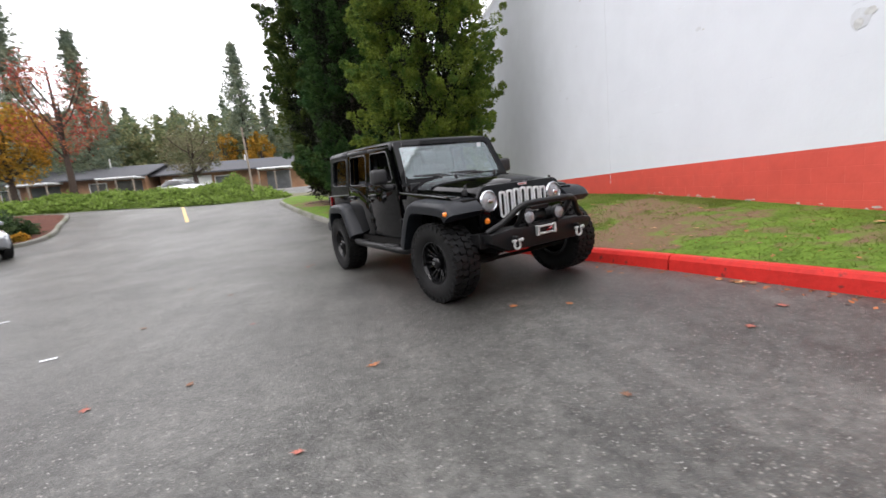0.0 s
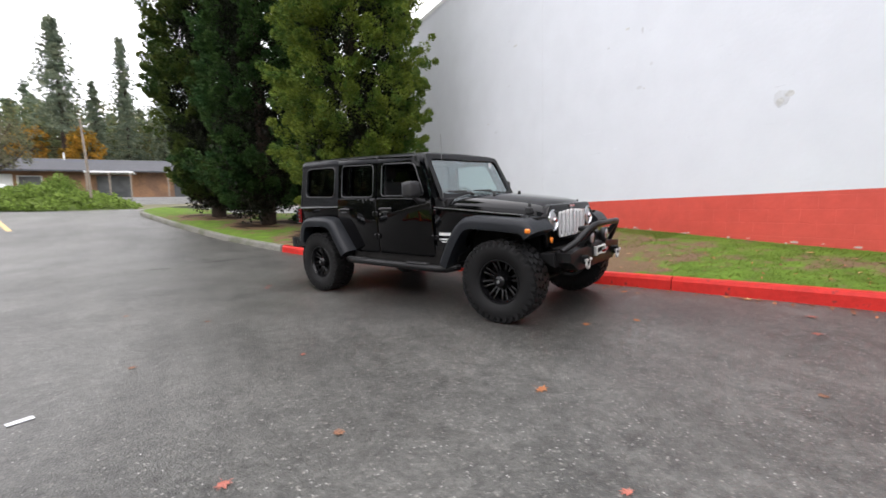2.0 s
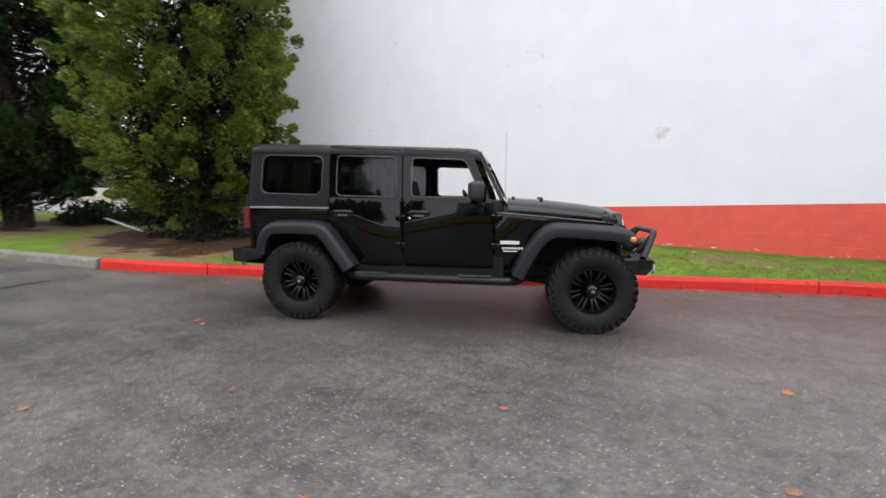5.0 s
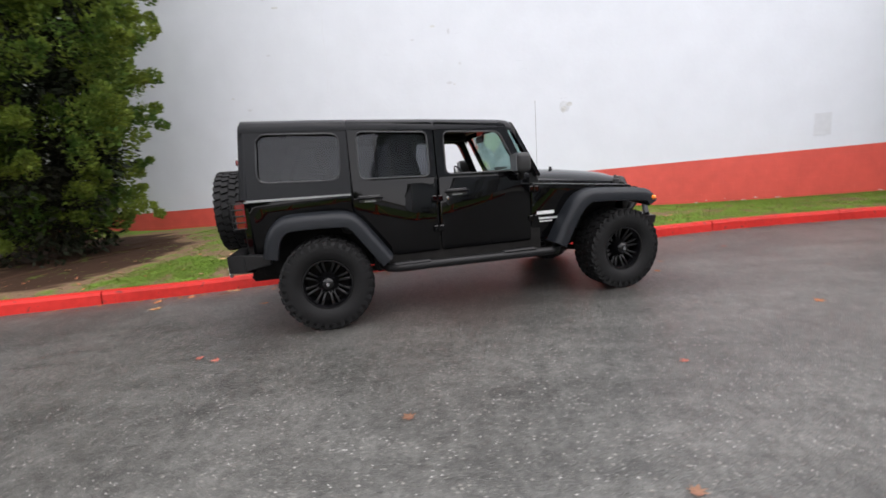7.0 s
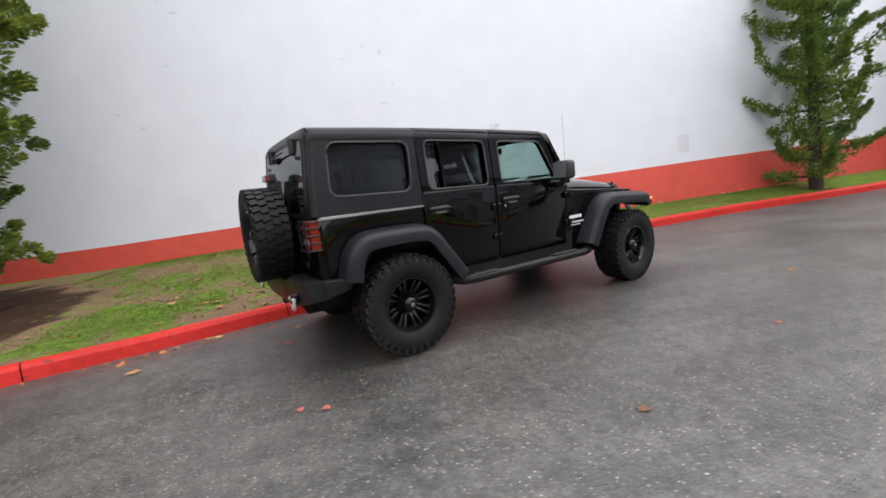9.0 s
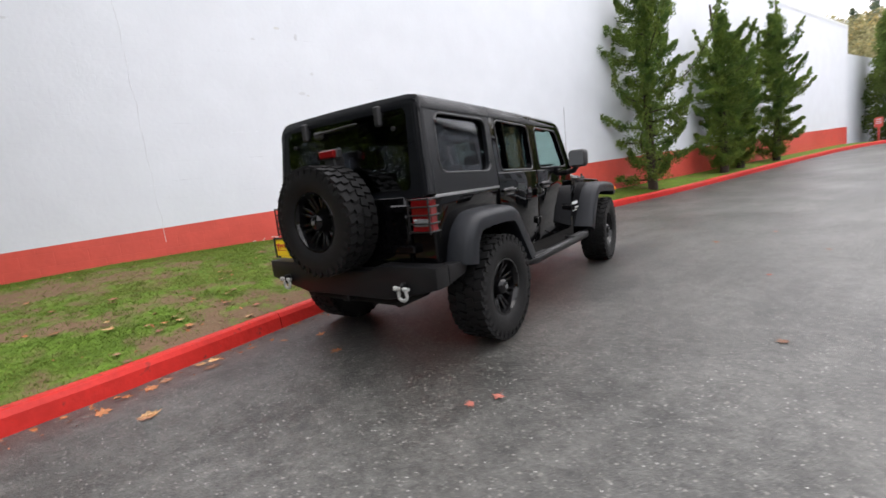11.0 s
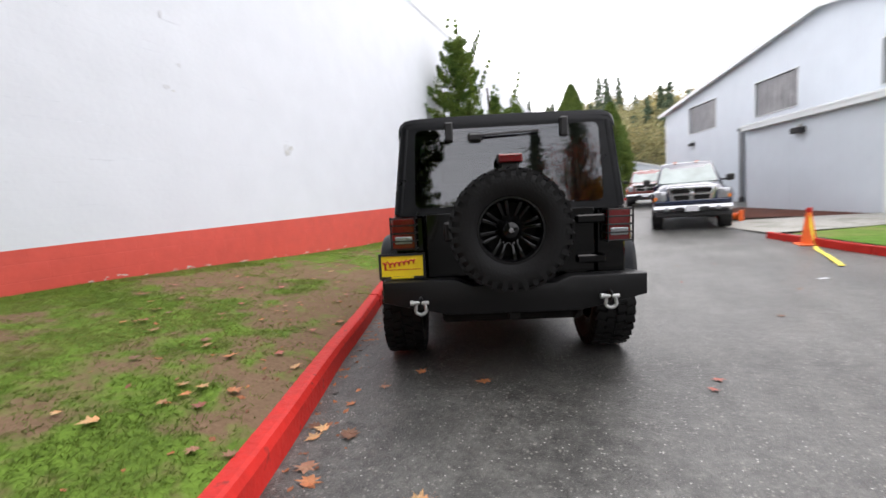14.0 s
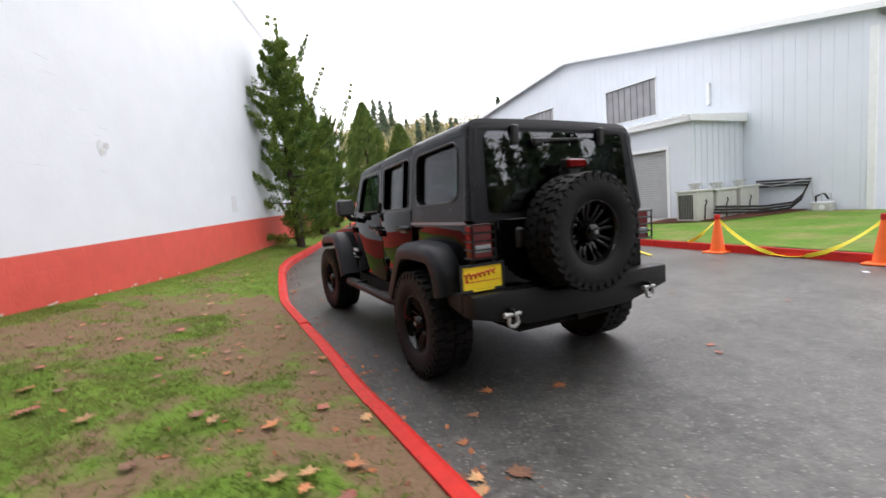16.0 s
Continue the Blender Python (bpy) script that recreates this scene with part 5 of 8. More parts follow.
hvac(-7.35, 1.72, 0.78, 0.66, 0.93, "sage green air conditioning unit with dark louvres")
hvac(-8.3, 1.80, 1.0, 0.66, 0.90, "sage green air conditioning unit beside a louvred one")
hvac(-9.4, 1.88, 1.0, 0.66, 0.92, "weathered air conditioning unit against the hall")
tagged(part("timber", box_bm(-9.8, -7.4, 2.35, 2.47, 0.22, 0.30, bevel=0.01), WOOD_POLE, None), "weathered timber lying beside the machines", "timber")
bpy.data.objects["timber"].matrix_world = YARD @ pose(0, 0, -0.12)
pipes = thing("pipe_run", YARD @ pose(0, 0, -0.12), "black insulated pipes climbing the hall wall", "pipes")
for k in range(3):
    o = 0.085 * k
    part("pipe", tube_bm([(-7.55, 2.16 + o * 0.3, 0.50 + o), (-9.3, 2.55 + o * 0.4, 0.36 + o), (-10.1, 2.95 + o * 0.5, 0.40 + o), (-10.32, 3.12 + o * 0.4, 0.62 + o), (-10.36, 3.38 - o * 0.5, 1.24 - o), (-10.36, 1.9, 1.26 - o)], 0.034, 8), BLACK_PLASTIC, pipes, smooth=60)
part("cable", tube_bm([(-10.3, 1.95, 1.2), (-10.25, 2.4, 1.08), (-10.25, 2.9, 1.16), (-10.28, 3.4, 1.3), (-10.3, 3.45, 0.6)], 0.015, 6), STEEL, pipes)
meter = thing("gas_meter", YARD @ pose(-10.2, 3.75, 0.08), "grey gas meter with black hoses on the hall wall", "meter")
part("body", box_bm(-0.14, 0.14, -0.27, 0.22, 0.0, 0.36, bevel=0.03), STEEL, meter)
part("dial", lathe_bm([(0.07, 0.14), (0.07, 0.16), (0, 0.165)], 14, "x", (0, 0, 0.2)), TRIM, meter)
part("riser", tube_bm([(0, -0.2, 0.3), (0, -0.2, 0.52), (0, 0.0, 0.6), (0, 0.1, 0.42)], 0.03, 6), BLACK_PLASTIC, meter)
part("riser", tube_bm([(0.04, -0.05, 0.34), (0.06, -0.05, 0.62), (0.02, 0.15, 0.58), (0, 0.18, 0.34)], 0.02, 6), STEEL, meter)
down = thing("downpipe", YARD @ pose(-10.38, -10.65, 0.1), "black rain pipe on the hall wall", "pipe")
part("shaft", box_bm(-0.07, 0.09, -0.09, 0.09, 0.5, 3.6, bevel=0.02), SIDING_DARK, down)
part("shoe", box_bm(-0.08, 0.11, -0.12, 0.12, 0.0, 0.5, bevel=0.03), BLACK_PLASTIC, down)
part("hopper", box_bm(-0.08, 0.13, -0.14, 0.14, 3.6, 3.72, bevel=0.02), BLACK_PLASTIC, down)
shed = thing("low_building", pose(0, -36, 0.5), "low white building with a sloping roof at the lane's end", "building")
part("wall", prism_bm([(-9, -0.5), (4, -0.5), (4, 5.0), (-9, 1.2)], -4, 0, axis="y"), SIDING, shed)
part("roof_edge", prism_bm([(-9.1, 1.2), (4, 5.0), (4, 5.16), (-9.1, 1.36)], -4.1, 0.1, axis="y"), TRIM, shed)


# ---------------------------------------------------------------- cones and tape
def cone_proto(x, y):
    top = thing("traffic_cone", pose(x, y, gh(x, y)), "orange plastic traffic cone on the asphalt", "cone", "cones along the verge")
    part("base", box_bm(-0.19, 0.19, -0.19, 0.19, 0, 0.035, bevel=0.012), CONE_ORANGE, top)
    part("body", lathe_bm([(0.135, 0.03), (0.125, 0.06), (0.045, 0.62), (0.032, 0.69), (0.026, 0.695), (0.026, 0.66)], 22, "z"), CONE_ORANGE, top, smooth=50)
    part("tip", lathe_bm([(0.043, 0.615), (0.052, 0.66), (0.045, 0.71), (0.03, 0.712)], 16, "z"), KERB_RED, top)
    return top


CONES = [(-3.72, 0.75), (-4.46, 3.55), (-5.2, 5.75), (-6.5, 7.15)]
cone_1 = cone_proto(*CONES[0])
for x, y in CONES[1:]:
    copy_thing(cone_1, pose(x, y, gh(x, y), 0, 0, 20))
lying = copy_thing(cone_1, pose(-3.75, -4.6, gh(-3.75, -4.6) + 0.16, 90, 0, 60))
lying["label"] = "orange traffic cone lying on its side by the truck"


def tape(a, b, sag, label, twist=0.6):
    """A sagging ribbon of warning tape between two points; it rests on the ground where it would hang below."""
    n = 36
    v = []
    for i in range(n + 1):
        t = i / n
        p = Vector(a).lerp(Vector(b), t)
        p.z -= sag * 4 * t * (1 - t)
        p.z = max(p.z, gh(p.x, p.y) + 0.012)
        d = (Vector(b) - Vector(a)).normalized()
        s = Vector((-d.y, d.x, 0))
        k = twist * math.sin(t * 9)
        w = (Vector((0, 0, 1)) * math.cos(k) + s * math.sin(k)) * 0.035
        if p.z < gh(p.x, p.y) + 0.05:
            w = s * 0.035
        v += [p + w, p - w + Vector((0, 0, 0.001))]
    f = [(2 * i, 2 * i + 1, 2 * i + 3, 2 * i + 2) for i in range(n)]
    ob = mesh_from("warning_tape", v, f, TAPE_YELLOW)
    md = ob.modifiers.new("thickness", "SOLIDIFY")
    md.thickness = 0.002
    tagged(ob, label, "tape", "tapes between the cones")


def cone_top(i):
    return (*CONES[i], gh(*CONES[i]) + 0.64)


tape(cone_top(0), (-3.55, 2.0, gh(-3.55, 2.0) + 0.02), 0.3, "loose yellow warning tape trailing on the asphalt")
tape((-3.55, 2.0, gh(-3.55, 2.0) + 0.02), (-3.35, 3.2, gh(-3.35, 3.2) + 0.02), 0.0, "loose yellow warning tape lying on the asphalt")
tape((-4.35, 2.45, gh(-4.35, 2.45) + 0.03), cone_top(1), 0.12, "yellow warning tape drooping from a cone")
tape(cone_top(1), cone_top(2), 0.62, "yellow warning tape sagging between two cones")
tape(cone_top(2), cone_top(3), 0.6, "yellow warning tape sagging between two cones")


# ---------------------------------------------------------------- the black off-road car
def glass_material(name, tint, gloss_rough=0.01, sheen=0.04):
    """A thin pane: tinted see-through with a mirror-like sheen towards grazing."""
    m = bpy.data.materials.new(name)
    m.use_nodes = True
    n, l = m.node_tree.nodes, m.node_tree.links
    n.clear()
    out = n.new("ShaderNodeOutputMaterial")
    mix = n.new("ShaderNodeMixShader")
    tr = n.new("ShaderNodeBsdfTransparent")
    tr.inputs["Color"].default_value = (*tint, 1)
    gl = n.new("ShaderNodeBsdfGlossy")
    gl.inputs["Roughness"].default_value = gloss_rough
    gl.inputs["Color"].default_value = (0.95, 0.97, 1.0, 1)
    lw = n.new("ShaderNodeLayerWeight")
    lw.inputs["Blend"].default_value = 0.5
    pw = n.new("ShaderNodeMath")
    pw.operation, pw.inputs[1].default_value = "POWER", 4.0
    l.new(lw.outputs["Facing"], pw.inputs[0])
    fr = n.new("ShaderNodeMapRange")
    fr.inputs["To Min"].default_value, fr.inputs["To Max"].default_value = sheen, 0.75
    l.new(pw.outputs[0], fr.inputs["Value"])
    l.new(fr.outputs[0], mix.inputs[0])
    l.new(tr.outputs[0], mix.inputs[1])
    l.new(gl.outputs[0], mix.inputs[2])
    l.new(mix.outputs[0], out.inputs["Surface"])
    return m


PAINT = material("gloss_black_paint", (0.0015, 0.0015, 0.0018), 0.03, scale=3, var=0.15, spec=0.30)
TEXTURED = material("textured_black_hardtop", (0.0056, 0.0063, 0.0080), 0.32, spec=0.26, scale=60, var=0.15, bump=0.12, bump_scale=350)
FLARE = material("grey_black_flare_plastic", (0.0100, 0.0116, 0.0146), 0.40, spec=0.28, scale=40, var=0.15, bump=0.1, bump_scale=300)
RUBBER = material("tyre_rubber", (0.006, 0.006, 0.0063), 0.6, spec=0.28, scale=14, var=0.2, bump=0.25, bump_scale=60)
RIM_BLACK = material("gloss_black_alloy", (0.0035, 0.0035, 0.004), 0.10, scale=10, var=0.2, spec=0.4)
POWDER = material("powder_coated_steel", (0.007, 0.007, 0.0076), 0.40, spec=0.33, scale=50, var=0.2, bump=0.1, bump_scale=250)
UNDER = material("grimy_underbody", (0.011, 0.0105, 0.010), 0.85, spec=0.15, scale=12, var=0.4)
CHROME = material("chrome", (0.55, 0.56, 0.58), 0.22, metal=1.0, scale=20, var=0.05)
SATIN = material("satin_bright_trim", (0.26, 0.265, 0.27), 0.35, metal=0.6, scale=20, var=0.06)
SEAL = material("grey_window_seal", (0.035, 0.036, 0.038), 0.32, scale=20, var=0.1)
SILVER = material("silver_letter_paint", (0.72, 0.73, 0.74), 0.4, metal=0.2, scale=20, var=0.06)
RED_LENS = material("red_lens", (0.15, 0.005, 0.006), 0.12, scale=60, var=0.2, coat=0.5)
CLEAR_LENS = material("clear_lens", (0.38, 0.39, 0.41), 0.10, metal=0.45, scale=60, var=0.4, coat=0.4)
AMBER_LENS = material("amber_lens", (0.85, 0.22, 0.02), 0.2, scale=60, var=0.15, coat=0.5)
PLATE_YELLOW = material("yellow_plate", (0.90, 0.66, 0.02), 0.45, scale=20, var=0.05)
PLATE_RED = material("red_print", (0.55, 0.04, 0.02), 0.45, scale=20, var=0.05)
SEAT_CLOTH = material("charcoal_seat_cloth", (0.040, 0.040, 0.043), 0.85, scale=60, var=0.2)
TINTED_SIDE = glass_material("dark_tinted_side_glass", (0.34, 0.35, 0.365), sheen=0.024)
TINTED = glass_material("dark_tinted_glass", (0.30, 0.31, 0.32), sheen=0.08)
CLEAR = glass_material("windscreen_glass", (0.62, 0.76, 0.73), sheen=0.20)

JEEP = pose(0.427 + 0.042, 7.361 + 0.016, 0.027, 0, 0, -68.86) @ pose(0, 0, 0, 1.6, 0, 0)
car = thing("off_road_car", JEEP, "black four-door off-road car with big mud tyres parked along the kerb", "car")
BELT = 1.19


def tumble(bm):
    """Leans the upper body inwards and draws the lower body in towards the sill."""
    for v in bm.verts:
        if v.co.z < BELT and abs(v.co.y) > 0.1:
            v.co.y -= math.copysign((BELT - v.co.z) * 0.055, v.co.y)
        if v.co.z > BELT:
            v.co.y -= math.copysign((v.co.z - BELT) * 0.105, v.co.y) if abs(v.co.y) > 0.1 else 0
    return bm


def side_plate(name, pts, y0, y1, mat, parent, label="", bevel=0.008, both=True, smooth=40):
    out = []
    for s in ((-1, 1) if both else (-1,)):
        bm = prism_bm(pts, s * y0, s * y1, bevel=bevel)
        out.append(part(name, tumble(bm), mat, parent, label, smooth=smooth))
    return out


# floor and underbody
part("floor_pan", box_bm(0.45, 2.15, -0.78, 0.78, 0.44, 0.72, bevel=0.02), UNDER, car)
part("floor_pan", box_bm(-0.6, 0.45, -0.52, 0.52, 0.46, 0.92, bevel=0.02), UNDER, car)
part("firewall", box_bm(2.05, 2.3, -0.7, 0.7, 0.6, 1.16), UNDER, car)
part("engine_bay", box_bm(2.3, 3.2, -0.5, 0.5, 0.62, 1.02), UNDER, car)
for s in (-1, 1):
    part("frame_rail", box_bm(-0.7, 3.4, s * 0.42 - 0.05, s * 0.42 + 0.05, 0.46, 0.6, bevel=0.01), UNDER, car)
for x in (0.0, 2.947):
    ax = part("axle", tube_bm([(x, -0.8, 0.425), (x, 0.8, 0.425)], 0.045, 10), UNDER, car)
    part("differential", lathe_bm([(0.03, -0.13), (0.12, -0.08), (0.14, 0), (0.12, 0.08), (0.03, 0.12)], 16, "x", (x, 0.0 if x == 0 else -0.25, 0.425)), UNDER, ax)
part("propeller_shaft", tube_bm([(0.1, 0, 0.44), (1.5, 0.05, 0.5), (2.85, -0.2, 0.46)], 0.035, 8), UNDER, car)
part("transfer_skid", box_bm(1.0, 1.75, -0.35, 0.35, 0.40, 0.5, bevel=0.03), UNDER, car)
part("fuel_skid", box_bm(0.35, 1.0, -0.05, 0.62, 0.36, 0.5, bevel=0.04), UNDER, car)
part("engine_skid", prism_bm([(2.05, 0.40), (2.55, 0.40), (3.3, 0.52), (3.3, 0.62), (2.05, 0.62)], -0.40, 0.40, bevel=0.02), UNDER, car)
part("rear_crossmember", box_bm(-0.7, -0.35, -0.5, 0.5, 0.42, 0.62, bevel=0.02), UNDER, car)
part("track_bar", tube_bm([(3.12, -0.62, 0.40), (3.12, 0.62, 0.47)], 0.022, 8), UNDER, car)
part("steering_rod", tube_bm([(3.2, -0.66, 0.38), (3.2, 0.66, 0.38)], 0.02, 8), UNDER, car)
for s in (-1, 1):
    part("control_arm", tube_bm([(2.95, s * 0.46, 0.36), (2.2, s * 0.40, 0.44)], 0.03, 8), UNDER, car)
    part("control_arm", tube_bm([(0.0, s * 0.48, 0.36), (0.75, s * 0.42, 0.44)], 0.03, 8), UNDER, car)
    part("spring", tube_bm([(2.9, s * 0.42, 0.45), (2.9, s * 0.42, 0.85)], 0.065, 10), UNDER, car)
    part("wheel_liner", box_bm(2.32, 2.36, min(s * 0.45, s * 0.78), max(s * 0.45, s * 0.78), 0.55, 1.0), UNDER, car)
    part("wheel_liner", box_bm(0.50, 0.54, min(s * 0.45, s * 0.78), max(s * 0.45, s * 0.78), 0.52, 1.0), UNDER, car)
part("muffler", tube_bm([(-0.52, -0.35, 0.5), (-0.52, 0.38, 0.5)], 0.1, 14), UNDER, car)
part("tail_pipe", tube_bm([(-0.52, -0.35, 0.5), (-0.62, -0.42, 0.48), (-0.70, -0.46, 0.44)], 0.03, 10), UNDER, car)
for s in (-1, 1):
    for x, lean in ((0.12, 0.25), (2.85, -0.2)):
        part("shock_absorber", tube_bm([(x, s * 0.55, 0.36), (x + lean * 0.4, s * 0.5, 0.82)], 0.03, 8), UNDER, car)

# quarter panels, doors, front wings
quarter = rounded([(-0.63, 0.68), (-0.635, BELT), (0.285, BELT - 0.008), (0.285, 1.0), (-0.27, 1.0), (-0.44, 0.68)], 0.03, 2)
side_plate("quarter_panel", quarter, 0.72, 0.815, PAINT, car)
for s in (-1, 1):
    part("wheel_well", box_bm(-0.45, 0.62, s * 0.5, s * 0.74, 0.95, 1.02), UNDER, car)
    part("wheel_well", box_bm(2.3, 3.3, s * 0.48, s * 0.74, 0.98, 1.03), UNDER, car)
rear_door_low = rounded([(0.295, 1.04), (0.295, 1.30), (1.085, 1.285), (1.085, 0.585), (0.64, 0.585), (0.50, 0.66)], 0.03, 2)
front_door_low = rounded([(1.098, 0.585), (1.098, 1.285), (2.02, 1.26), (2.03, 0.585)], 0.03, 2)
rear_doors = side_plate("rear_door", rear_door_low, 0.745, 0.826, PAINT, car, "gloss black rear door")
front_doors = side_plate("front_door", front_door_low, 0.745, 0.826, PAINT, car, "gloss black front door with the window down")
side_plate("sill", [(0.5, 0.5), (0.5, 0.58), (2.2, 0.58), (2.2, 0.5)], 0.70, 0.80, PAINT, car)
wing = rounded([(2.045, 0.56), (2.04, 1.155), (3.18, 1.06), (3.2, 1.0), (2.6, 0.98), (2.30, 0.58)], 0.03, 2)
side_plate("front_wing", wing, 0.66, 0.805, PAINT, car)

RING = lambda pts, r=0.05: rounded(pts, r, 4)


def window_ring(name, outer, inner, y0, y1, mat, parent, glass=None, r_out=0.03, r_in=0.06):
    for i, s in enumerate((-1, 1)):
        bm = bmesh.new()
        add_ring_plate(bm, RING(outer, r_out), RING(inner, r_in), s * y0, s * y1)
        p = parent[i] if isinstance(parent, list) else parent
        ring = part(name, tumble(bm), mat, p, smooth=35)
        if glass:
            bm = prism_bm(RING([(a, b) for a, b in inner], r_in), s * (y0 + 0.010), s * (y0 + 0.014))
            g = part("window_glass", tumble(bm), glass, p, "dark tinted side glass")
            g.visible_shadow = False
        loop = [(a, s * y1, b) for a, b in RING(inner, r_in)]
        part("window_seal", tumble(tube_bm(loop + loop[:2], 0.0075, 6)), SEAL, p, "thin grey seal round the window", smooth=60)


window_ring("door_frame", [(0.305, 1.285), (1.085, 1.275), (1.085, 1.79), (0.305, 1.82)], [(0.375, 1.315), (1.025, 1.30), (1.025, 1.705), (0.385, 1.735)], 0.762, 0.815, PAINT, rear_doors, TINTED_SIDE)
window_ring("door_frame", [(1.098, 1.275), (2.0, 1.255), (1.80, 1.75), (1.098, 1.79)], [(1.18, 1.305), (1.915, 1.295), (1.735, 1.675), (1.185, 1.70)], 0.762, 0.815, PAINT, front_doors)
for i, s in enumerate((-1, 1)):
    bm = box_bm(0.53, 0.55, min(s * 0.765, s * 0.81), max(s * 0.765, s * 0.81), 1.30, 1.73)
    part("window_divider", tumble(bm), PAINT, rear_doors[i])
    for x, z in ((1.08, 1.085), (1.08, 0.80), (2.06, 1.10), (2.06, 0.81)):
        d = front_doors[i]
        bm = box_bm(x - 0.055, x + 0.05, min(s * 0.815, s * 0.842), max(s * 0.815, s * 0.842), z - 0.03, z + 0.03, bevel=0.008)
        add_tube(bm, [(x - 0.005, s * 0.842, z - 0.035), (x - 0.005, s * 0.842, z + 0.035)], 0.011, 8)
        part("hinge", tumble(bm), PAINT, d)
    for d, x in ((rear_doors[i], 0.45), (front_doors[i], 1.27)):
        bm = box_bm(x - 0.1, x + 0.1, min(s * 0.80, s * 0.832), max(s * 0.80, s * 0.832), 1.10, 1.165, bevel=0.012)
        part("handle_cup", bm, BLACK_PLASTIC, d)
        part("handle", tube_bm([(x - 0.11, s * 0.83, 1.14), (x - 0.07, s * 0.862, 1.145), (x + 0.07, s * 0.862, 1.145), (x + 0.11, s * 0.83, 1.14)], 0.014, 8), PAINT, d, smooth=60)
        part("handle_glint", box_bm(x - 0.05, x + 0.05, min(s * 0.828, s * 0.84), max(s * 0.828, s * 0.84), 1.105, 1.118), SATIN, d)
    part("keyhole", lathe_bm([(0.014, 0.0), (0.014, 0.008), (0.0, 0.009)], 12, "y", (1.175, s * 0.826, 1.085)) if s > 0 else lathe_bm([(0.014, 0.0), (0.014, -0.008), (0.0, -0.009)], 12, "y", (1.175, s * 0.826, 1.085)), CHROME, front_doors[i])
    # mirrors
    mir = part("wing_mirror", box_bm(1.80, 1.94, min(s * 0.87, s * 1.06), max(s * 0.87, s * 1.06), 1.27, 1.455, bevel=0.04, seg=3), BLACK_PLASTIC, front_doors[i], "black plastic wing mirror", smooth=50)
    part("mirror_glass", box_bm(1.793, 1.80, min(s * 0.89, s * 1.04), max(s * 0.89, s * 1.04), 1.29, 1.435), DARK_GLASS, mir)
    part("mirror_arm", tube_bm([(1.92, s * 0.80, 1.22), (1.90, s * 0.9, 1.235), (1.88, s * 0.96, 1.30)], 0.03, 8), BLACK_PLASTIC, mir, smooth=60)

# hardtop
top_side_out = [(-0.60, BELT + 0.006), (0.292, BELT), (0.298, 1.82), (-0.55, 1.84)]
top_side_in = [(-0.495, 1.34), (0.205, 1.32), (0.23, 1.73), (-0.46, 1.75)]
hardtop = part("hardtop", tumble(box_bm(-0.56, -0.50, -0.80, 0.80, 1.76, 1.82)), TEXTURED, car, "textured black hardtop with tinted windows", smooth=40)
window_ring("top_side", top_side_out, top_side_in, 0.765, 0.815, TEXTURED, hardtop, TINTED_SIDE, 0.04, 0.09)
for s in (-1, 1):
    part("belt_strip", box_bm(-0.62, 0.288, min(s * 0.812, s * 0.822), max(s * 0.812, s * 0.822), BELT - 0.012, BELT + 0.004), SATIN, car, "bright line along the body seam")


def roof_bm():
    """Crowned roof with rounded edges, falling a little to the front."""
    bm = bmesh.new()
    rows = []
    xs = [-0.60, -0.575, -0.5, 0.0, 0.295, 0.30, 0.31, 0.7, 1.1, 1.105, 1.115, 1.5, 1.78, 1.85, 1.875]
    for x in xs:
        t = (x + 0.6) / 2.475
        zt = 1.885 - 0.085 * t ** 1.5
        if x < -0.58:
            zt -= 0.05
        if x > 1.84:
            zt -= 0.03 * (x - 1.84) / 0.035
        if x in (0.30, 1.105):
            zt -= 0.012
        w = 0.76
        row = []
        for k in (-1.0, -0.985, -0.94, -0.86, -0.5, 0, 0.5, 0.86, 0.94, 0.985, 1.0):
            a = abs(k)
            dz = {1.0: 0.085, 0.985: 0.05, 0.94: 0.022, 0.86: 0.010, 0.5: 0.003, 0: 0}[a]
            row.append(bm.verts.new((x, k * w, zt - dz)))
        rows.append(row)
    for a, b in zip(rows, rows[1:]):
        for i in range(len(a) - 1):
            bm.faces.new((a[i], a[i + 1], b[i + 1], b[i]))
    r = bmesh.ops.extrude_face_region(bm, geom=bm.faces[:])
    bmesh.ops.translate(bm, vec=(0, 0, -0.03), verts=[g for g in r["geom"] if isinstance(g, bmesh.types.BMVert)])
    return bm


part("roof", roof_bm(), TEXTURED, hardtop, smooth=50)
for s in (-1, 1):
    part("corner_pillar", tube_bm([(-0.612, s * 0.770, BELT + 0.01), (-0.582, s * 0.735, 1.50), (-0.553, s * 0.702, 1.80)], 0.05, 14), TEXTURED, hardtop, smooth=60)
# rear of the hardtop with glass gate
bm = bmesh.new()
outer = RING([(-0.80, BELT), (0.80, BELT), (0.735, 1.84), (-0.735, 1.84)], 0.05)
inner = RING([(-0.655, 1.25), (0.655, 1.25), (0.635, 1.785), (-0.635, 1.785)], 0.05)
add_ring_plate(bm, outer, inner, -0.66, -0.60, axis="x")
for v in bm.verts:
    v.co.x += (v.co.z - BELT) * 0.10
part("rear_frame", bm, TEXTURED, hardtop, smooth=40)
gate = prism_bm(RING([(-0.66, 1.245), (0.66, 1.245), (0.64, 1.79), (-0.64, 1.79)], 0.05), -0.668, -0.660, axis="x")
for v in gate.verts:
    v.co.x += (v.co.z - BELT) * 0.10
gate = part("rear_window", gate, TINTED, hardtop, "dark tinted rear glass")
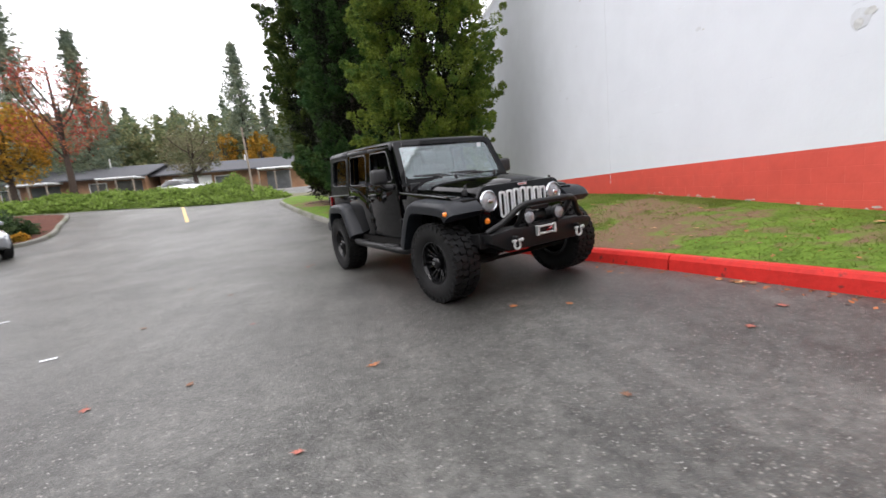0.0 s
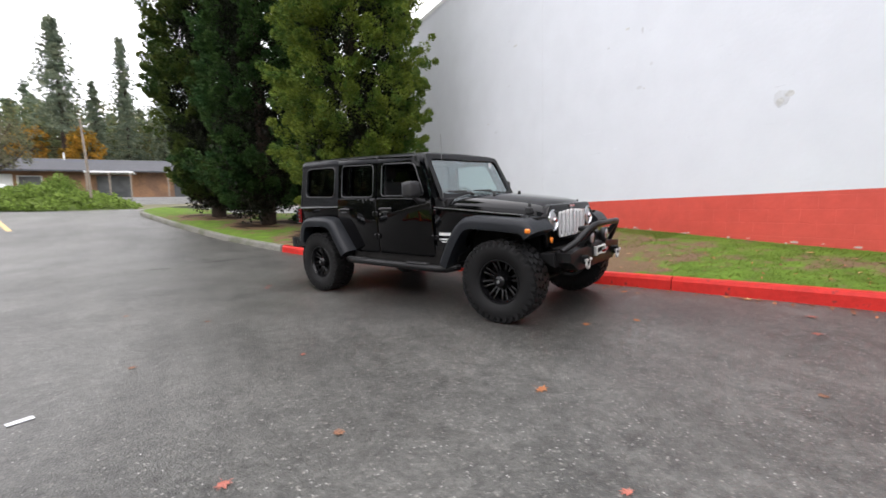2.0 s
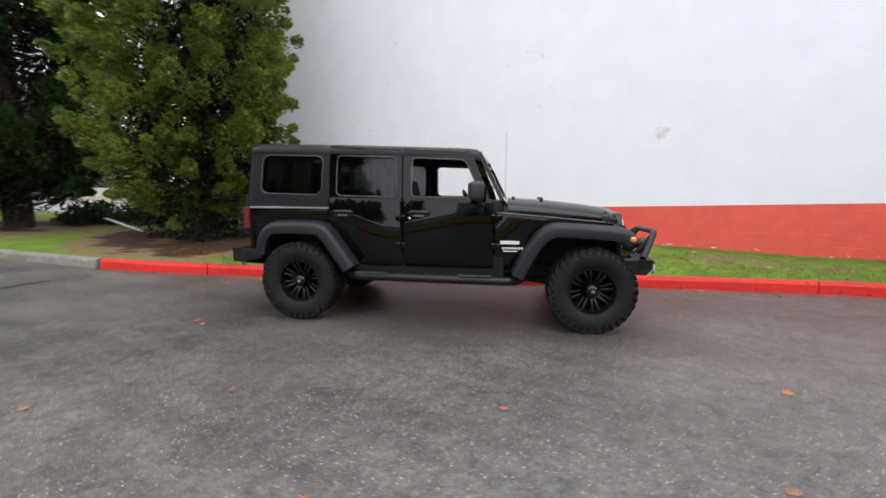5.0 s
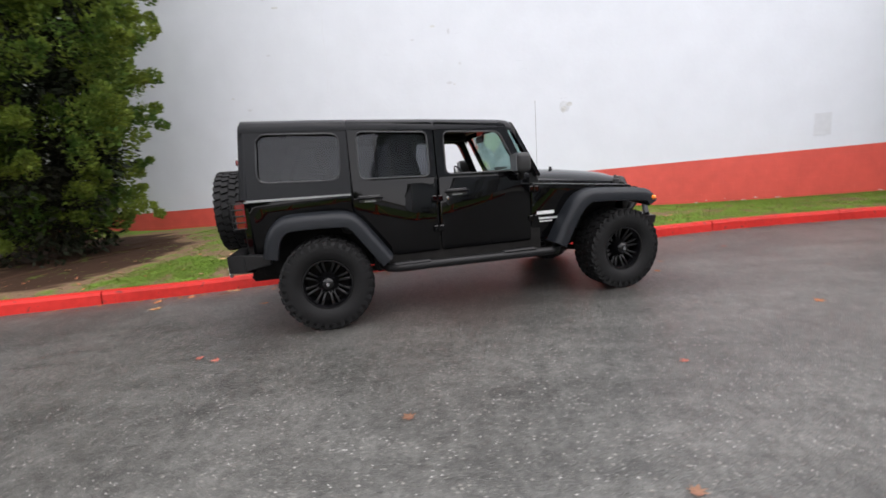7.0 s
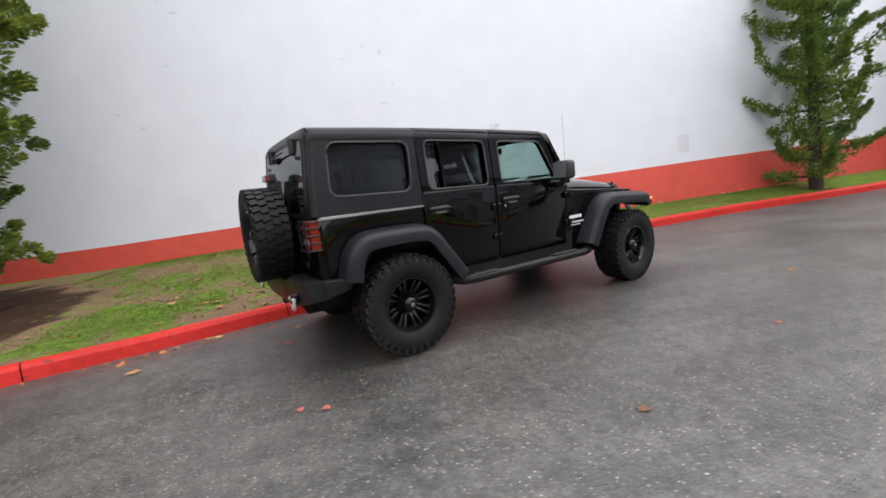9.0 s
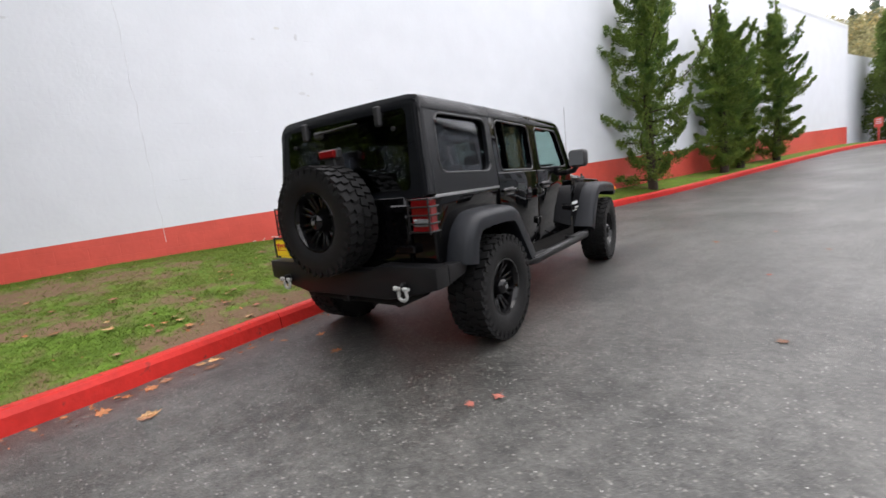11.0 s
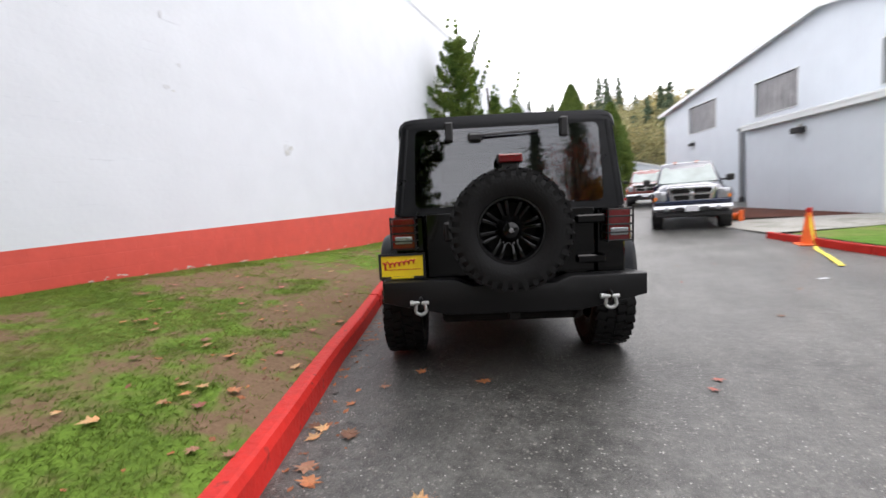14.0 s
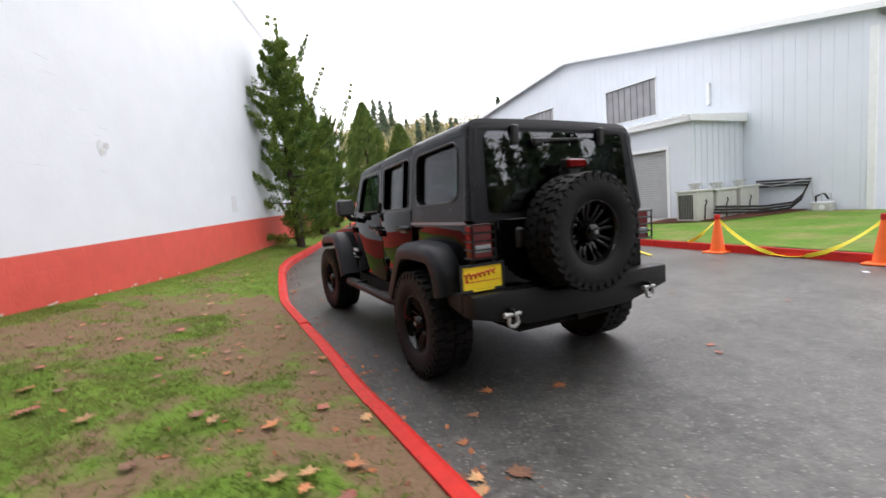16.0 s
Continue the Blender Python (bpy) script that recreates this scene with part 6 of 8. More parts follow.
for s in (-1, 1):
    h = part("glass_hinge", box_bm(-0.64, -0.60, s * 0.40 - 0.028, s * 0.40 + 0.028, 1.70, 1.835, bevel=0.01), BLACK_PLASTIC, gate)
    part("bolt_cover", lathe_bm([(0.016, 0), (0.016, -0.012), (0, -0.014)], 10, "x", (-0.625, s * 0.54, 1.665)), BLACK_PLASTIC, gate)
    part("gas_strut", tube_bm([(-0.58, s * 0.60, 1.30), (-0.55, s * 0.58, 1.70)], 0.01, 6), BLACK_PLASTIC, gate)
part("rear_wiper", tube_bm([(-0.635, 0.24, 1.735), (-0.655, 0.2, 1.73), (-0.655, -0.22, 1.745)], 0.013, 6, r_end=0.007), BLACK_PLASTIC, gate)
part("wiper_motor", box_bm(-0.66, -0.62, 0.17, 0.27, 1.69, 1.75, bevel=0.015), BLACK_PLASTIC, gate)

# tailgate and rear corners
tail = part("tailgate", box_bm(-0.665, -0.60, -0.60, 0.60, 0.74, BELT + 0.02, bevel=0.015), PAINT, car, "gloss black tailgate carrying the spare wheel", smooth=40)
for z in (0.84, 0.88, 1.06, 1.10):
    part("tailgate_rib", box_bm(-0.672, -0.665, -0.56, -0.12, z, z + 0.014), PAINT, tail)
part("tailgate_handle", box_bm(-0.695, -0.66, 0.40, 0.47, 1.0, 1.14, bevel=0.015), BLACK_PLASTIC, tail)
for z in (0.84, 1.12):
    part("tailgate_hinge", box_bm(-0.70, -0.64, -0.66, -0.46, z - 0.03, z + 0.03, bevel=0.01), PAINT, tail)
for s in (-1, 1):
    part("rear_corner", box_bm(-0.645, -0.58, min(s * 0.61, s * 0.812), max(s * 0.61, s * 0.812), 0.66, BELT, bevel=0.012), PAINT, car)
    lamp = part("tail_lamp", box_bm(-0.70, -0.62, min(s * 0.665, s * 0.832), max(s * 0.665, s * 0.832), 0.955, 1.185, bevel=0.012), RED_LENS, car, "red and clear tail lamp behind a wire guard")
    part("reversing_lens", box_bm(-0.708, -0.70, min(s * 0.69, s * 0.81), max(s * 0.69, s * 0.81), 1.0, 1.05, bevel=0.004), CLEAR_LENS, lamp)
    bm = bmesh.new()
    for z in (0.965, 1.02, 1.075, 1.13, 1.18):
        add_tube(bm, [(-0.65, s * 0.655, z), (-0.722, s * 0.66, z), (-0.722, s * 0.838, z), (-0.62, s * 0.842, z)], 0.006, 5)
    for y in (0.665, 0.835):
        add_tube(bm, [(-0.722, s * y, 0.95), (-0.722, s * y, 1.19)], 0.007, 5)
    part("lamp_guard", bm, POWDER, lamp)
stop = part("high_brake_lamp", box_bm(-0.79, -0.72, -0.085, 0.075, 1.525, 1.582, bevel=0.008), RED_LENS, car, "red high-level brake lamp above the spare wheel")
part("lamp_housing", box_bm(-0.765, -0.70, -0.092, 0.082, 1.518, 1.589, bevel=0.01), BLACK_PLASTIC, stop)
part("brake_lamp_bracket", box_bm(-0.76, -0.66, -0.06, 0.06, 1.10, 1.53, bevel=0.01), BLACK_PLASTIC, stop)

# rear number plate: yellow dealer card with red script-like bars
plate = part("number_plate", box_bm(-0.712, -0.700, 0.615, 0.925, 0.765, 0.925, bevel=0.003), PLATE_YELLOW, car, "yellow dealer plate with red script and a black frame")
bm = bmesh.new()
add_ring_plate(bm, [(0.605, 0.755), (0.935, 0.755), (0.935, 0.935), (0.605, 0.935)], [(0.622, 0.772), (0.918, 0.772), (0.918, 0.918), (0.622, 0.918)], -0.72, -0.710, axis="x")
part("plate_frame", bm, BLACK_PLASTIC, plate)
script = [(-0.7135, 0.905 - 0.0066 * k - 0.011 * math.sin(k * 1.25), 0.845 + 0.0009 * k + (0.030 if k < 6 else 0.016) * math.cos(k * 1.25)) for k in range(36)]
part("print_stroke", tube_bm(script, 0.0068, 5), PLATE_RED, plate, "red script-like flourish", smooth=60)
part("print_bar", box_bm(-0.7145, -0.7125, 0.64, 0.90, 0.818, 0.823), PLATE_RED, plate)
part("print_bar", box_bm(-0.7235, -0.72, 0.69, 0.85, 0.758, 0.772), PLATE_YELLOW, plate)
part("plate_bracket", box_bm(-0.70, -0.60, 0.68, 0.86, 0.80, 0.90), BLACK_PLASTIC, plate)

# bonnet, grille, lamps
bm = bmesh.new()
rows = []
for x, zc, zs, w in ((2.16, 1.285, 1.17, 0.70), (2.30, 1.275, 1.16, 0.69), (2.6, 1.255, 1.135, 0.66), (2.95, 1.215, 1.105, 0.615), (3.15, 1.185, 1.085, 0.585), (3.25, 1.16, 1.07, 0.57), (3.29, 1.12, 1.05, 0.56)):
    rows.append([bm.verts.new((x, k * w, zs + (zc - zs) * (1 - abs(k) ** 5) - (0.0 if abs(k) < 1 else 0.035) + (0.012 if abs(k) < 0.45 else 0))) for k in (-1, -0.985, -0.93, -0.8, -0.5, -0.4, 0, 0.4, 0.5, 0.8, 0.93, 0.985, 1)])
for a, b in zip(rows, rows[1:]):
    for i in range(len(a) - 1):
        bm.faces.new((a[i], a[i + 1], b[i + 1], b[i]))
r = bmesh.ops.extrude_face_region(bm, geom=bm.faces[:])
bmesh.ops.translate(bm, vec=(0, 0, -0.025), verts=[g for g in r["geom"] if isinstance(g, bmesh.types.BMVert)])
hood = part("bonnet", bm, PAINT, car, "gloss black bonnet with rubber catches", smooth=35)
part("cowl", prism_bm([(2.0, 1.14), (2.17, 1.14), (2.17, 1.24), (2.1, 1.265), (2.0, 1.26)], -0.70, 0.70, bevel=0.01), BLACK_PLASTIC, car)
for s in (-1, 1):
    c = part("bonnet_catch", box_bm(3.10, 3.17, s * 0.60 - 0.02, s * 0.60 + 0.02, 1.06, 1.13, bevel=0.012), BLACK_PLASTIC, hood)
    part("catch_strap", box_bm(3.12, 3.15, s * 0.585 - 0.012, s * 0.585 + 0.012, 1.10, 1.165, bevel=0.006), BLACK_PLASTIC, c)
    part("bonnet_stop", lathe_bm([(0.018, 0), (0.02, 0.03), (0.012, 0.045)], 10, "z", (2.52, s * 0.28, 1.255)), BLACK_PLASTIC, hood)
    part("washer_jet", box_bm(2.2, 2.235, s * 0.3 - 0.015, s * 0.3 + 0.015, 1.285, 1.305, bevel=0.005), BLACK_PLASTIC, hood)
for y0, y1 in ((0.45, -0.05), (-0.10, -0.58)):
    wp = part("wiper", tube_bm([(2.13, y0, 1.275), (2.105, y0 - 0.05, 1.305), (2.085, y1, 1.325)], 0.009, 6), BLACK_PLASTIC, car)
    part("wiper_blade", box_bm(2.075, 2.09, min(y0, y1) - 0.02, max(y0, y1) - 0.12, 1.318, 1.335), BLACK_PLASTIC, wp)
grille_out = RING([(-0.56, 0.70), (0.56, 0.70), (0.585, 1.02), (0.50, 1.145), (-0.50, 1.145), (-0.585, 1.02)], 0.05)
grille = part("grille_panel", prism_bm(grille_out, 3.235, 3.315, axis="x", bevel=0.02), PAINT, car, "black seven-slot grille with chrome inserts", smooth=40)
for k in range(7):
    y = (k - 3) * 0.092
    bm = bmesh.new()
    zt = 1.085 - 0.012 * abs(k - 3) * 0.5
    o = RING([(y - 0.036, 0.80), (y + 0.036, 0.80), (y + 0.036, zt), (y - 0.036, zt)], 0.03)
    i_ = RING([(y - 0.022, 0.82), (y + 0.022, 0.82), (y + 0.022, zt - 0.022), (y - 0.022, zt - 0.022)], 0.02)
    add_ring_plate(bm, o, i_, 3.31, 3.335, axis="x")
    slot = part("grille_slot", bm, SILVER, grille, "chrome slot surround", smooth=50)
    part("slot_mesh", prism_bm(i_, 3.312, 3.319, axis="x"), UNDER, slot)
part("badge_bar", box_bm(3.318, 3.33, -0.06, 0.06, 1.105, 1.13, bevel=0.004), CHROME, grille)
for s in (-1, 1):
    hl = part("headlamp", lathe_bm([(0.105, 0.0), (0.112, 0.02), (0.100, 0.03), (0.092, 0.016)], 28, "x", (3.30, s * 0.445, 0.985)), CHROME, grille, "round headlamp with a chrome ring", smooth=50)
    part("headlamp_lens", lathe_bm([(0.094, 0.012), (0.085, 0.022), (0.05, 0.028), (0.0, 0.030)], 28, "x", (3.30, s * 0.445, 0.985)), CLEAR_LENS, hl, smooth=60)
    part("headlamp_bulb", lathe_bm([(0.03, 0.04), (0.025, 0.052), (0, 0.055)], 12, "x", (3.30, s * 0.445, 0.985)), CHROME, hl)
    part("turn_lamp", lathe_bm([(0.032, 0.0), (0.03, 0.02), (0.0, 0.03)], 20, "x", (3.305, s * 0.485, 0.79)), AMBER_LENS, grille, "round amber turn lamp", smooth=60)

# windscreen
bm = bmesh.new()
wo = RING([(-0.795, 1.22), (0.795, 1.22), (0.735, 1.765), (-0.735, 1.765)], 0.05)
wi = RING([(-0.715, 1.30), (0.715, 1.30), (0.67, 1.715), (-0.67, 1.715)], 0.06)
add_ring_plate(bm, wo, wi, 0.0, 0.045, axis="x")
for v in bm.verts:
    v.co.x += 2.09 - (v.co.z - 1.27) * 0.50
ws = part("windscreen_frame", bm, PAINT, car, smooth=40)
bm = prism_bm(wi, 0.02, 0.025, axis="x")
for v in bm.verts:
    v.co.x += 2.09 - (v.co.z - 1.27) * 0.50
g = part("windscreen", bm, CLEAR, ws, "greenish clear windscreen")
g.visible_shadow = False
part("windscreen_sticker", box_bm(1.925, 1.93, 0.50, 0.56, 1.62, 1.69), PAPER, ws)

# antenna on the right wing
ant = part("antenna_base", lathe_bm([(0.02, 0), (0.016, 0.03), (0.006, 0.05)], 10, "z", (2.14, -0.74, 1.155)), BLACK_PLASTIC, car)
part("antenna_mast", tube_bm([(2.14, -0.74, 1.19), (2.14, -0.74, 1.95)], 0.0022, 5), SATIN, ant)

for s in (-1, 1):
    part("wing_seam", prism_bm([(2.06, 1.150), (3.10, 1.064), (3.10, 1.072), (2.06, 1.158)], s * 0.80, s * 0.809), SATIN, car)

# badges as plain bars
for s in (-1, 1):
    part("side_badge", tumble(box_bm(2.10, 2.29, min(s * 0.803, s * 0.811), max(s * 0.803, s * 0.811), 0.835, 0.868)), SILVER, car)
    for k in range(9):
        part("badge_bar", tumble(box_bm(2.09 + k * 0.027, 2.109 + k * 0.027, min(s * 0.803, s * 0.81), max(s * 0.803, s * 0.81), 0.783, 0.803)), SILVER, car)
    part("side_badge", tumble(box_bm(2.13, 2.27, min(s * 0.803, s * 0.81), max(s * 0.803, s * 0.81), 0.758, 0.768)), SILVER, car)


# wing flares
def flare_bm(path, s, y_in=0.755, y_out=0.975):
    bm = bmesh.new()
    p = resample(path, 0.05)
    sec = [(y_in, 0.05), (y_out - 0.06, 0.035), (y_out - 0.015, 0.015), (y_out, -0.02), (y_out - 0.003, -0.09), (y_out - 0.03, -0.095), (y_in, -0.05)]
    rows = []
    for i, q in enumerate(p):
        d = p[min(i + 1, len(p) - 1)] - p[max(i - 1, 0)]
        d /= np.linalg.norm(d)
        nx, nz = -d[1], d[0]
        rows.append([bm.verts.new((q[0] + nx * o, s * y, q[1] + nz * o)) for y, o in sec])
    k = len(sec)
    for a, b in zip(rows, rows[1:]):
        for j in range(k):
            bm.faces.new((a[j], a[(j + 1) % k], b[(j + 1) % k], b[j]))
    bm.faces.new(rows[0])
    bm.faces.new(rows[-1][::-1])
    return bm


REAR_FLARE = [(-0.475, 0.70), (-0.43, 0.88), (-0.335, 0.985), (-0.2, 1.01), (0.17, 1.005), (0.30, 0.955), (0.42, 0.80), (0.585, 0.565)]
FRONT_FLARE = [(2.245, 0.545), (2.36, 0.77), (2.48, 0.945), (2.60, 1.015), (2.75, 1.02), (3.15, 0.995), (3.29, 0.965), (3.36, 0.88)]
for s in (-1, 1):
    part("wheel_flare", flare_bm(REAR_FLARE, s), FLARE, car, "grey-black plastic wheel flare", smooth=45)
    f = part("wheel_flare", flare_bm(FRONT_FLARE, s, 0.58), FLARE, car, "grey-black plastic wheel flare", smooth=45)
    part("marker_lamp", box_bm(3.29, 3.345, min(s * 0.955, s * 0.987), max(s * 0.955, s * 0.987), 0.90, 0.945, bevel=0.012), AMBER_LENS, f, "amber side marker")
    # step tube
    st = part("side_step", tube_bm([(0.50, s * 0.74, 0.50), (0.56, s * 0.88, 0.49), (0.66, s * 0.91, 0.485), (2.15, s * 0.91, 0.475), (2.26, s * 0.88, 0.475), (2.34, s * 0.74, 0.49)], 0.042, 12), POWDER, car, "black tubular side step", smooth=60)
    for x in (0.78, 1.85):
        part("step_pad", box_bm(x - 0.17, x + 0.17, s * 0.91 - 0.035, s * 0.91 + 0.035, 0.515, 0.53, bevel=0.006), BLACK_PLASTIC, st)
        part("step_bracket", tube_bm([(x, s * 0.55, 0.52), (x, s * 0.88, 0.49)], 0.02, 6), POWDER, st)


# ---- wheels
def tyre_bm(r=0.42, w=0.15):
    """Mud tyre with sidewall ring and chunky tread blocks."""
    bm = bmesh.new()
    prof = [(0.225, -w * 0.80), (0.245, -w * 0.92), (0.30, -w * 1.02), (0.345, -w * 1.03), (0.375, -w * 0.99), (0.398, -w * 0.9), (0.402, -w * 0.4), (0.402, w * 0.4), (0.398, w * 0.9), (0.375, w * 0.99), (0.345, w * 1.03), (0.30, w * 1.02), (0.245, w * 0.92), (0.225, w * 0.80)]
    add_lathe(bm, prof, 56, "y", close=True)
    return bm


def tread_bm(w=0.15):
    bm = bmesh.new()
    n = 34
    for k in range(n):
        a = 2 * math.pi * k / n
        for y0, y1, off, ln, hh, rr in ((-w * 1.0, -w * 0.55, 0.0, 0.052 + 0.008 * (k % 2), 0.02, 0.408), (w * 0.55, w * 1.0, 0.5, 0.052 + 0.008 * (k % 2), 0.02, 0.408), (-w * 0.5, -w * 0.06, 0.45, 0.054, 0.019, 0.411), (w * 0.06, w * 0.5, 0.95, 0.054, 0.019, 0.411)):
            b = a + off * 2 * math.pi / n
            m = Matrix.Rotation(b, 4, "Y") @ Matrix.Translation((0, 0, rr)) @ Matrix.Rotation(0.25 if y0 < 0 else -0.25, 4, "Z")
            add_box(bm, -ln / 2, ln / 2, y0, y1, -hh / 2, hh / 2, m=m)
        for s in (-1, 1):
            m = Matrix.Rotation(a + (0 if s < 0 else math.pi / n), 4, "Y") @ Matrix.Translation((0, s * w * 0.99, 0.383))
            add_box(bm, -0.019, 0.019, -0.006, 0.006, -0.022 - 0.022 * (k % 2), 0.022, m=m)
    return bm


def rim_bm(w=0.15):
    bm = bmesh.new()
    add_lathe(bm, [(0.228, -w * 0.86), (0.236, -w * 0.80), (0.222, -w * 0.72), (0.205, -w * 0.35), (0.20, w * 0.3), (0.228, w * 0.8), (0.19, w * 0.8), (0.185, -w * 0.3), (0.205, -w * 0.72), (0.215, -w * 0.86)], 40, "y", close=True)
    return bm


def spoke_bm(w=0.15):
    """One split spoke, facing -y: two flat bars that rise from the hub to the rim, joined by a web."""
    bm = bmesh.new()
    for k in (-1, 1):
        face = [(k * 0.003, 0.065), (k * 0.020, 0.065), (k * 0.043, 0.208), (k * 0.015, 0.208)]
        add_prism(bm, face, 0.0, 0.05, bevel=0.003, seg=1)
    add_prism(bm, [(-0.034, 0.055), (0.034, 0.055), (0.030, 0.10), (-0.030, 0.10)], 0.006, 0.05)
    for v in bm.verts:
        d = math.hypot(v.co.x, v.co.z)
        v.co.y += -w * 0.30 - 0.36 * (d - 0.065)
    return bm


TYRE_ME, TREAD_ME, RIM_ME, SPOKE_ME = tyre_bm(), tread_bm(), rim_bm(), spoke_bm()


def wheel(x, y, z, turn, label, spin=0.0, size=(0.98, 1.0, 0.98)):
    """A wheel whose face looks along -y before the turn."""
    m = pose(x, y, z, 0, 0, turn) @ Matrix.Diagonal((*size, 1)) @ Matrix.Rotation(spin, 4, "Y")
    rim = part("wheel", RIM_ME.copy(), RIM_BLACK, car, label, smooth=40)
    rim.matrix_basis = m
    part("tyre", TYRE_ME.copy(), RUBBER, rim, "chunky black mud tyre", smooth=30)
    tagged(part("tread", TREAD_ME.copy(), RUBBER, rim), kind="stuff")
    part("brake_disc", lathe_bm([(0.0, 0.01), (0.185, 0.01), (0.185, 0.035), (0.0, 0.035)], 28, "y"), UNDER, rim)
    for k in range(8):
        sp = part("spoke", SPOKE_ME.copy(), RIM_BLACK, rim, smooth=60)
        sp.matrix_basis = Matrix.Rotation(2 * math.pi * k / 8, 4, "Y")
    part("hub_cap", lathe_bm([(0.0, -0.132), (0.030, -0.129), (0.052, -0.118), (0.066, -0.098), (0.072, -0.07), (0.075, 0.0)], 24, "y"), RIM_BLACK, rim, smooth=50)
    part("hub_badge", lathe_bm([(0.0, -0.136), (0.016, -0.135), (0.016, -0.128)], 10, "y"), SATIN, rim)
    for k in range(12):
        a = 2 * math.pi * (k + 0.5) / 12
        part("rim_bolt", lathe_bm([(0.0, -0.134), (0.007, -0.132), (0.007, -0.118)], 6, "y", (0.215 * math.cos(a), 0, 0.215 * math.sin(a))), RIM_BLACK, rim)
    return rim


wheel(0.0, -0.835, 0.418, 0, "black alloy wheel with mud tyre", 0.5)
wheel(0.0, 0.835, 0.418, 180, "black alloy wheel with mud tyre", 0.2)
wheel(2.975, -0.835, 0.418, 4, "black alloy wheel with mud tyre", 0.55)
wheel(2.975, 0.835, 0.418, 184, "black alloy wheel with mud tyre", 0.9)
wheel(-0.845, 0.025, 1.08, -90, "spare wheel with mud tyre on the tailgate", 0.52, (0.955, 0.9, 0.955))
part("spare_carrier", lathe_bm([(0.12, 0.0), (0.12, 0.12), (0.08, 0.14)], 16, "x", (-0.80, 0.025, 1.085)), POWDER, tail)


# ---- bumpers
def shackle(x, y, z, front):
    d = 1 if front else -1
    bm = bmesh.new()
    add_tube(bm, [(x, y - 0.033 * math.cos(a) * (1.25 if math.sin(a) > 0.2 else 1), z - 0.055 - 0.045 * math.sin(a)) for a in np.linspace(-0.6, math.pi + 0.6, 14)], 0.012, 7)
    add_tube(bm, [(x, y - 0.055, z - 0.02), (x, y + 0.055, z - 0.02)], 0.013, 8)
    add_lathe(bm, [(0.018, 0), (0.018, 0.022)], 8, "y", (x, y + 0.048, z - 0.02))
    return bm


rb_out = [(-0.96, 0.745), (-0.42, 0.745), (-0.30, 0.70), (0.30, 0.70), (0.42, 0.745), (0.96, 0.745), (0.96, 0.60), (0.80, 0.565), (0.48, 0.50), (-0.48, 0.50), (-0.80, 0.565), (-0.96, 0.60)]
rb = part("rear_bumper", prism_bm([(a * 0.94, b) for a, b in rb_out], -0.80, -0.66, axis="x", bevel=0.012), POWDER, car, "black steel rear bumper with silver shackles", smooth=30)
for s in (-1, 1):
    part("bumper_wing", prism_bm([(-0.665, 0.60), (-0.665, 0.74), (-0.44, 0.72), (-0.46, 0.64)], s * 0.80, s * 0.905, bevel=0.008), POWDER, rb)
    tab = part("shackle_tab", box_bm(-0.86, -0.80, s * 0.64 - 0.014, s * 0.64 + 0.014, 0.565, 0.645, bevel=0.012), POWDER, rb)
    part("shackle", shackle(-0.845, s * 0.64, 0.625, False), STEEL, tab, "galvanised bow shackle", smooth=60)
part("hitch_receiver", box_bm(-0.79, -0.66, -0.04, 0.04, 0.45, 0.52, bevel=0.008), UNDER, rb)

fb_pts = [(-0.67, 0.69), (-0.45, 0.715), (0.45, 0.715), (0.67, 0.69), (0.66, 0.60), (0.46, 0.50), (-0.46, 0.50), (-0.66, 0.60)]
fb = part("front_bumper", prism_bm(fb_pts, 3.42, 3.60, axis="x", bevel=0.015), POWDER, car, "black steel winch bumper with a hoop and driving lamps", smooth=30)
for s in (-1, 1):
    part("bumper_wing", prism_bm([(3.28, 0.62), (3.28, 0.68), (3.45, 0.70), (3.45, 0.55)], s * 0.56, s * 0.70, bevel=0.01), POWDER, fb)
    tab = part("shackle_tab", box_bm(3.60, 3.68, s * 0.42 - 0.015, s * 0.42 + 0.015, 0.56, 0.65, bevel=0.012), POWDER, fb)
    part("shackle", shackle(3.665, s * 0.42, 0.625, True), STEEL, tab, "galvanised bow shackle", smooth=60)
    dl = part("driving_lamp", lathe_bm([(0.03, -0.05), (0.065, -0.03), (0.075, 0.02), (0.068, 0.03), (0.062, 0.02)], 24, "x", (3.60, s * 0.20, 0.80)), BLACK_PLASTIC, fb, "round black driving lamp", smooth=50)
    part("lamp_lens", lathe_bm([(0.063, 0.018), (0.045, 0.032), (0, 0.036)], 24, "x", (3.60, s * 0.20, 0.80)), CLEAR_LENS, dl, smooth=60)
    part("lamp_foot", box_bm(3.58, 3.62, s * 0.20 - 0.02, s * 0.20 + 0.02, 0.70, 0.74), BLACK_PLASTIC, dl)
    part("frame_horn", box_bm(3.2, 3.45, s * 0.42 - 0.05, s * 0.42 + 0.05, 0.5, 0.62), UNDER, fb)
part("hoop", tube_bm([(3.50, -0.64, 0.70), (3.58, -0.50, 0.78), (3.66, -0.38, 0.90), (3.69, -0.31, 0.935), (3.70, -0.2, 0.94), (3.70, 0.2, 0.94), (3.69, 0.31, 0.935), (3.66, 0.38, 0.90), (3.58, 0.50, 0.78), (3.50, 0.64, 0.70)], 0.03, 12), POWDER, fb, "black bumper hoop", smooth=60)
for s in (-1, 1):
    part("hoop_leg", tube_bm([(3.69, s * 0.30, 0.93), (3.60, s * 0.30, 0.80), (3.52, s * 0.30, 0.71)], 0.025, 10), POWDER, fb, smooth=60)
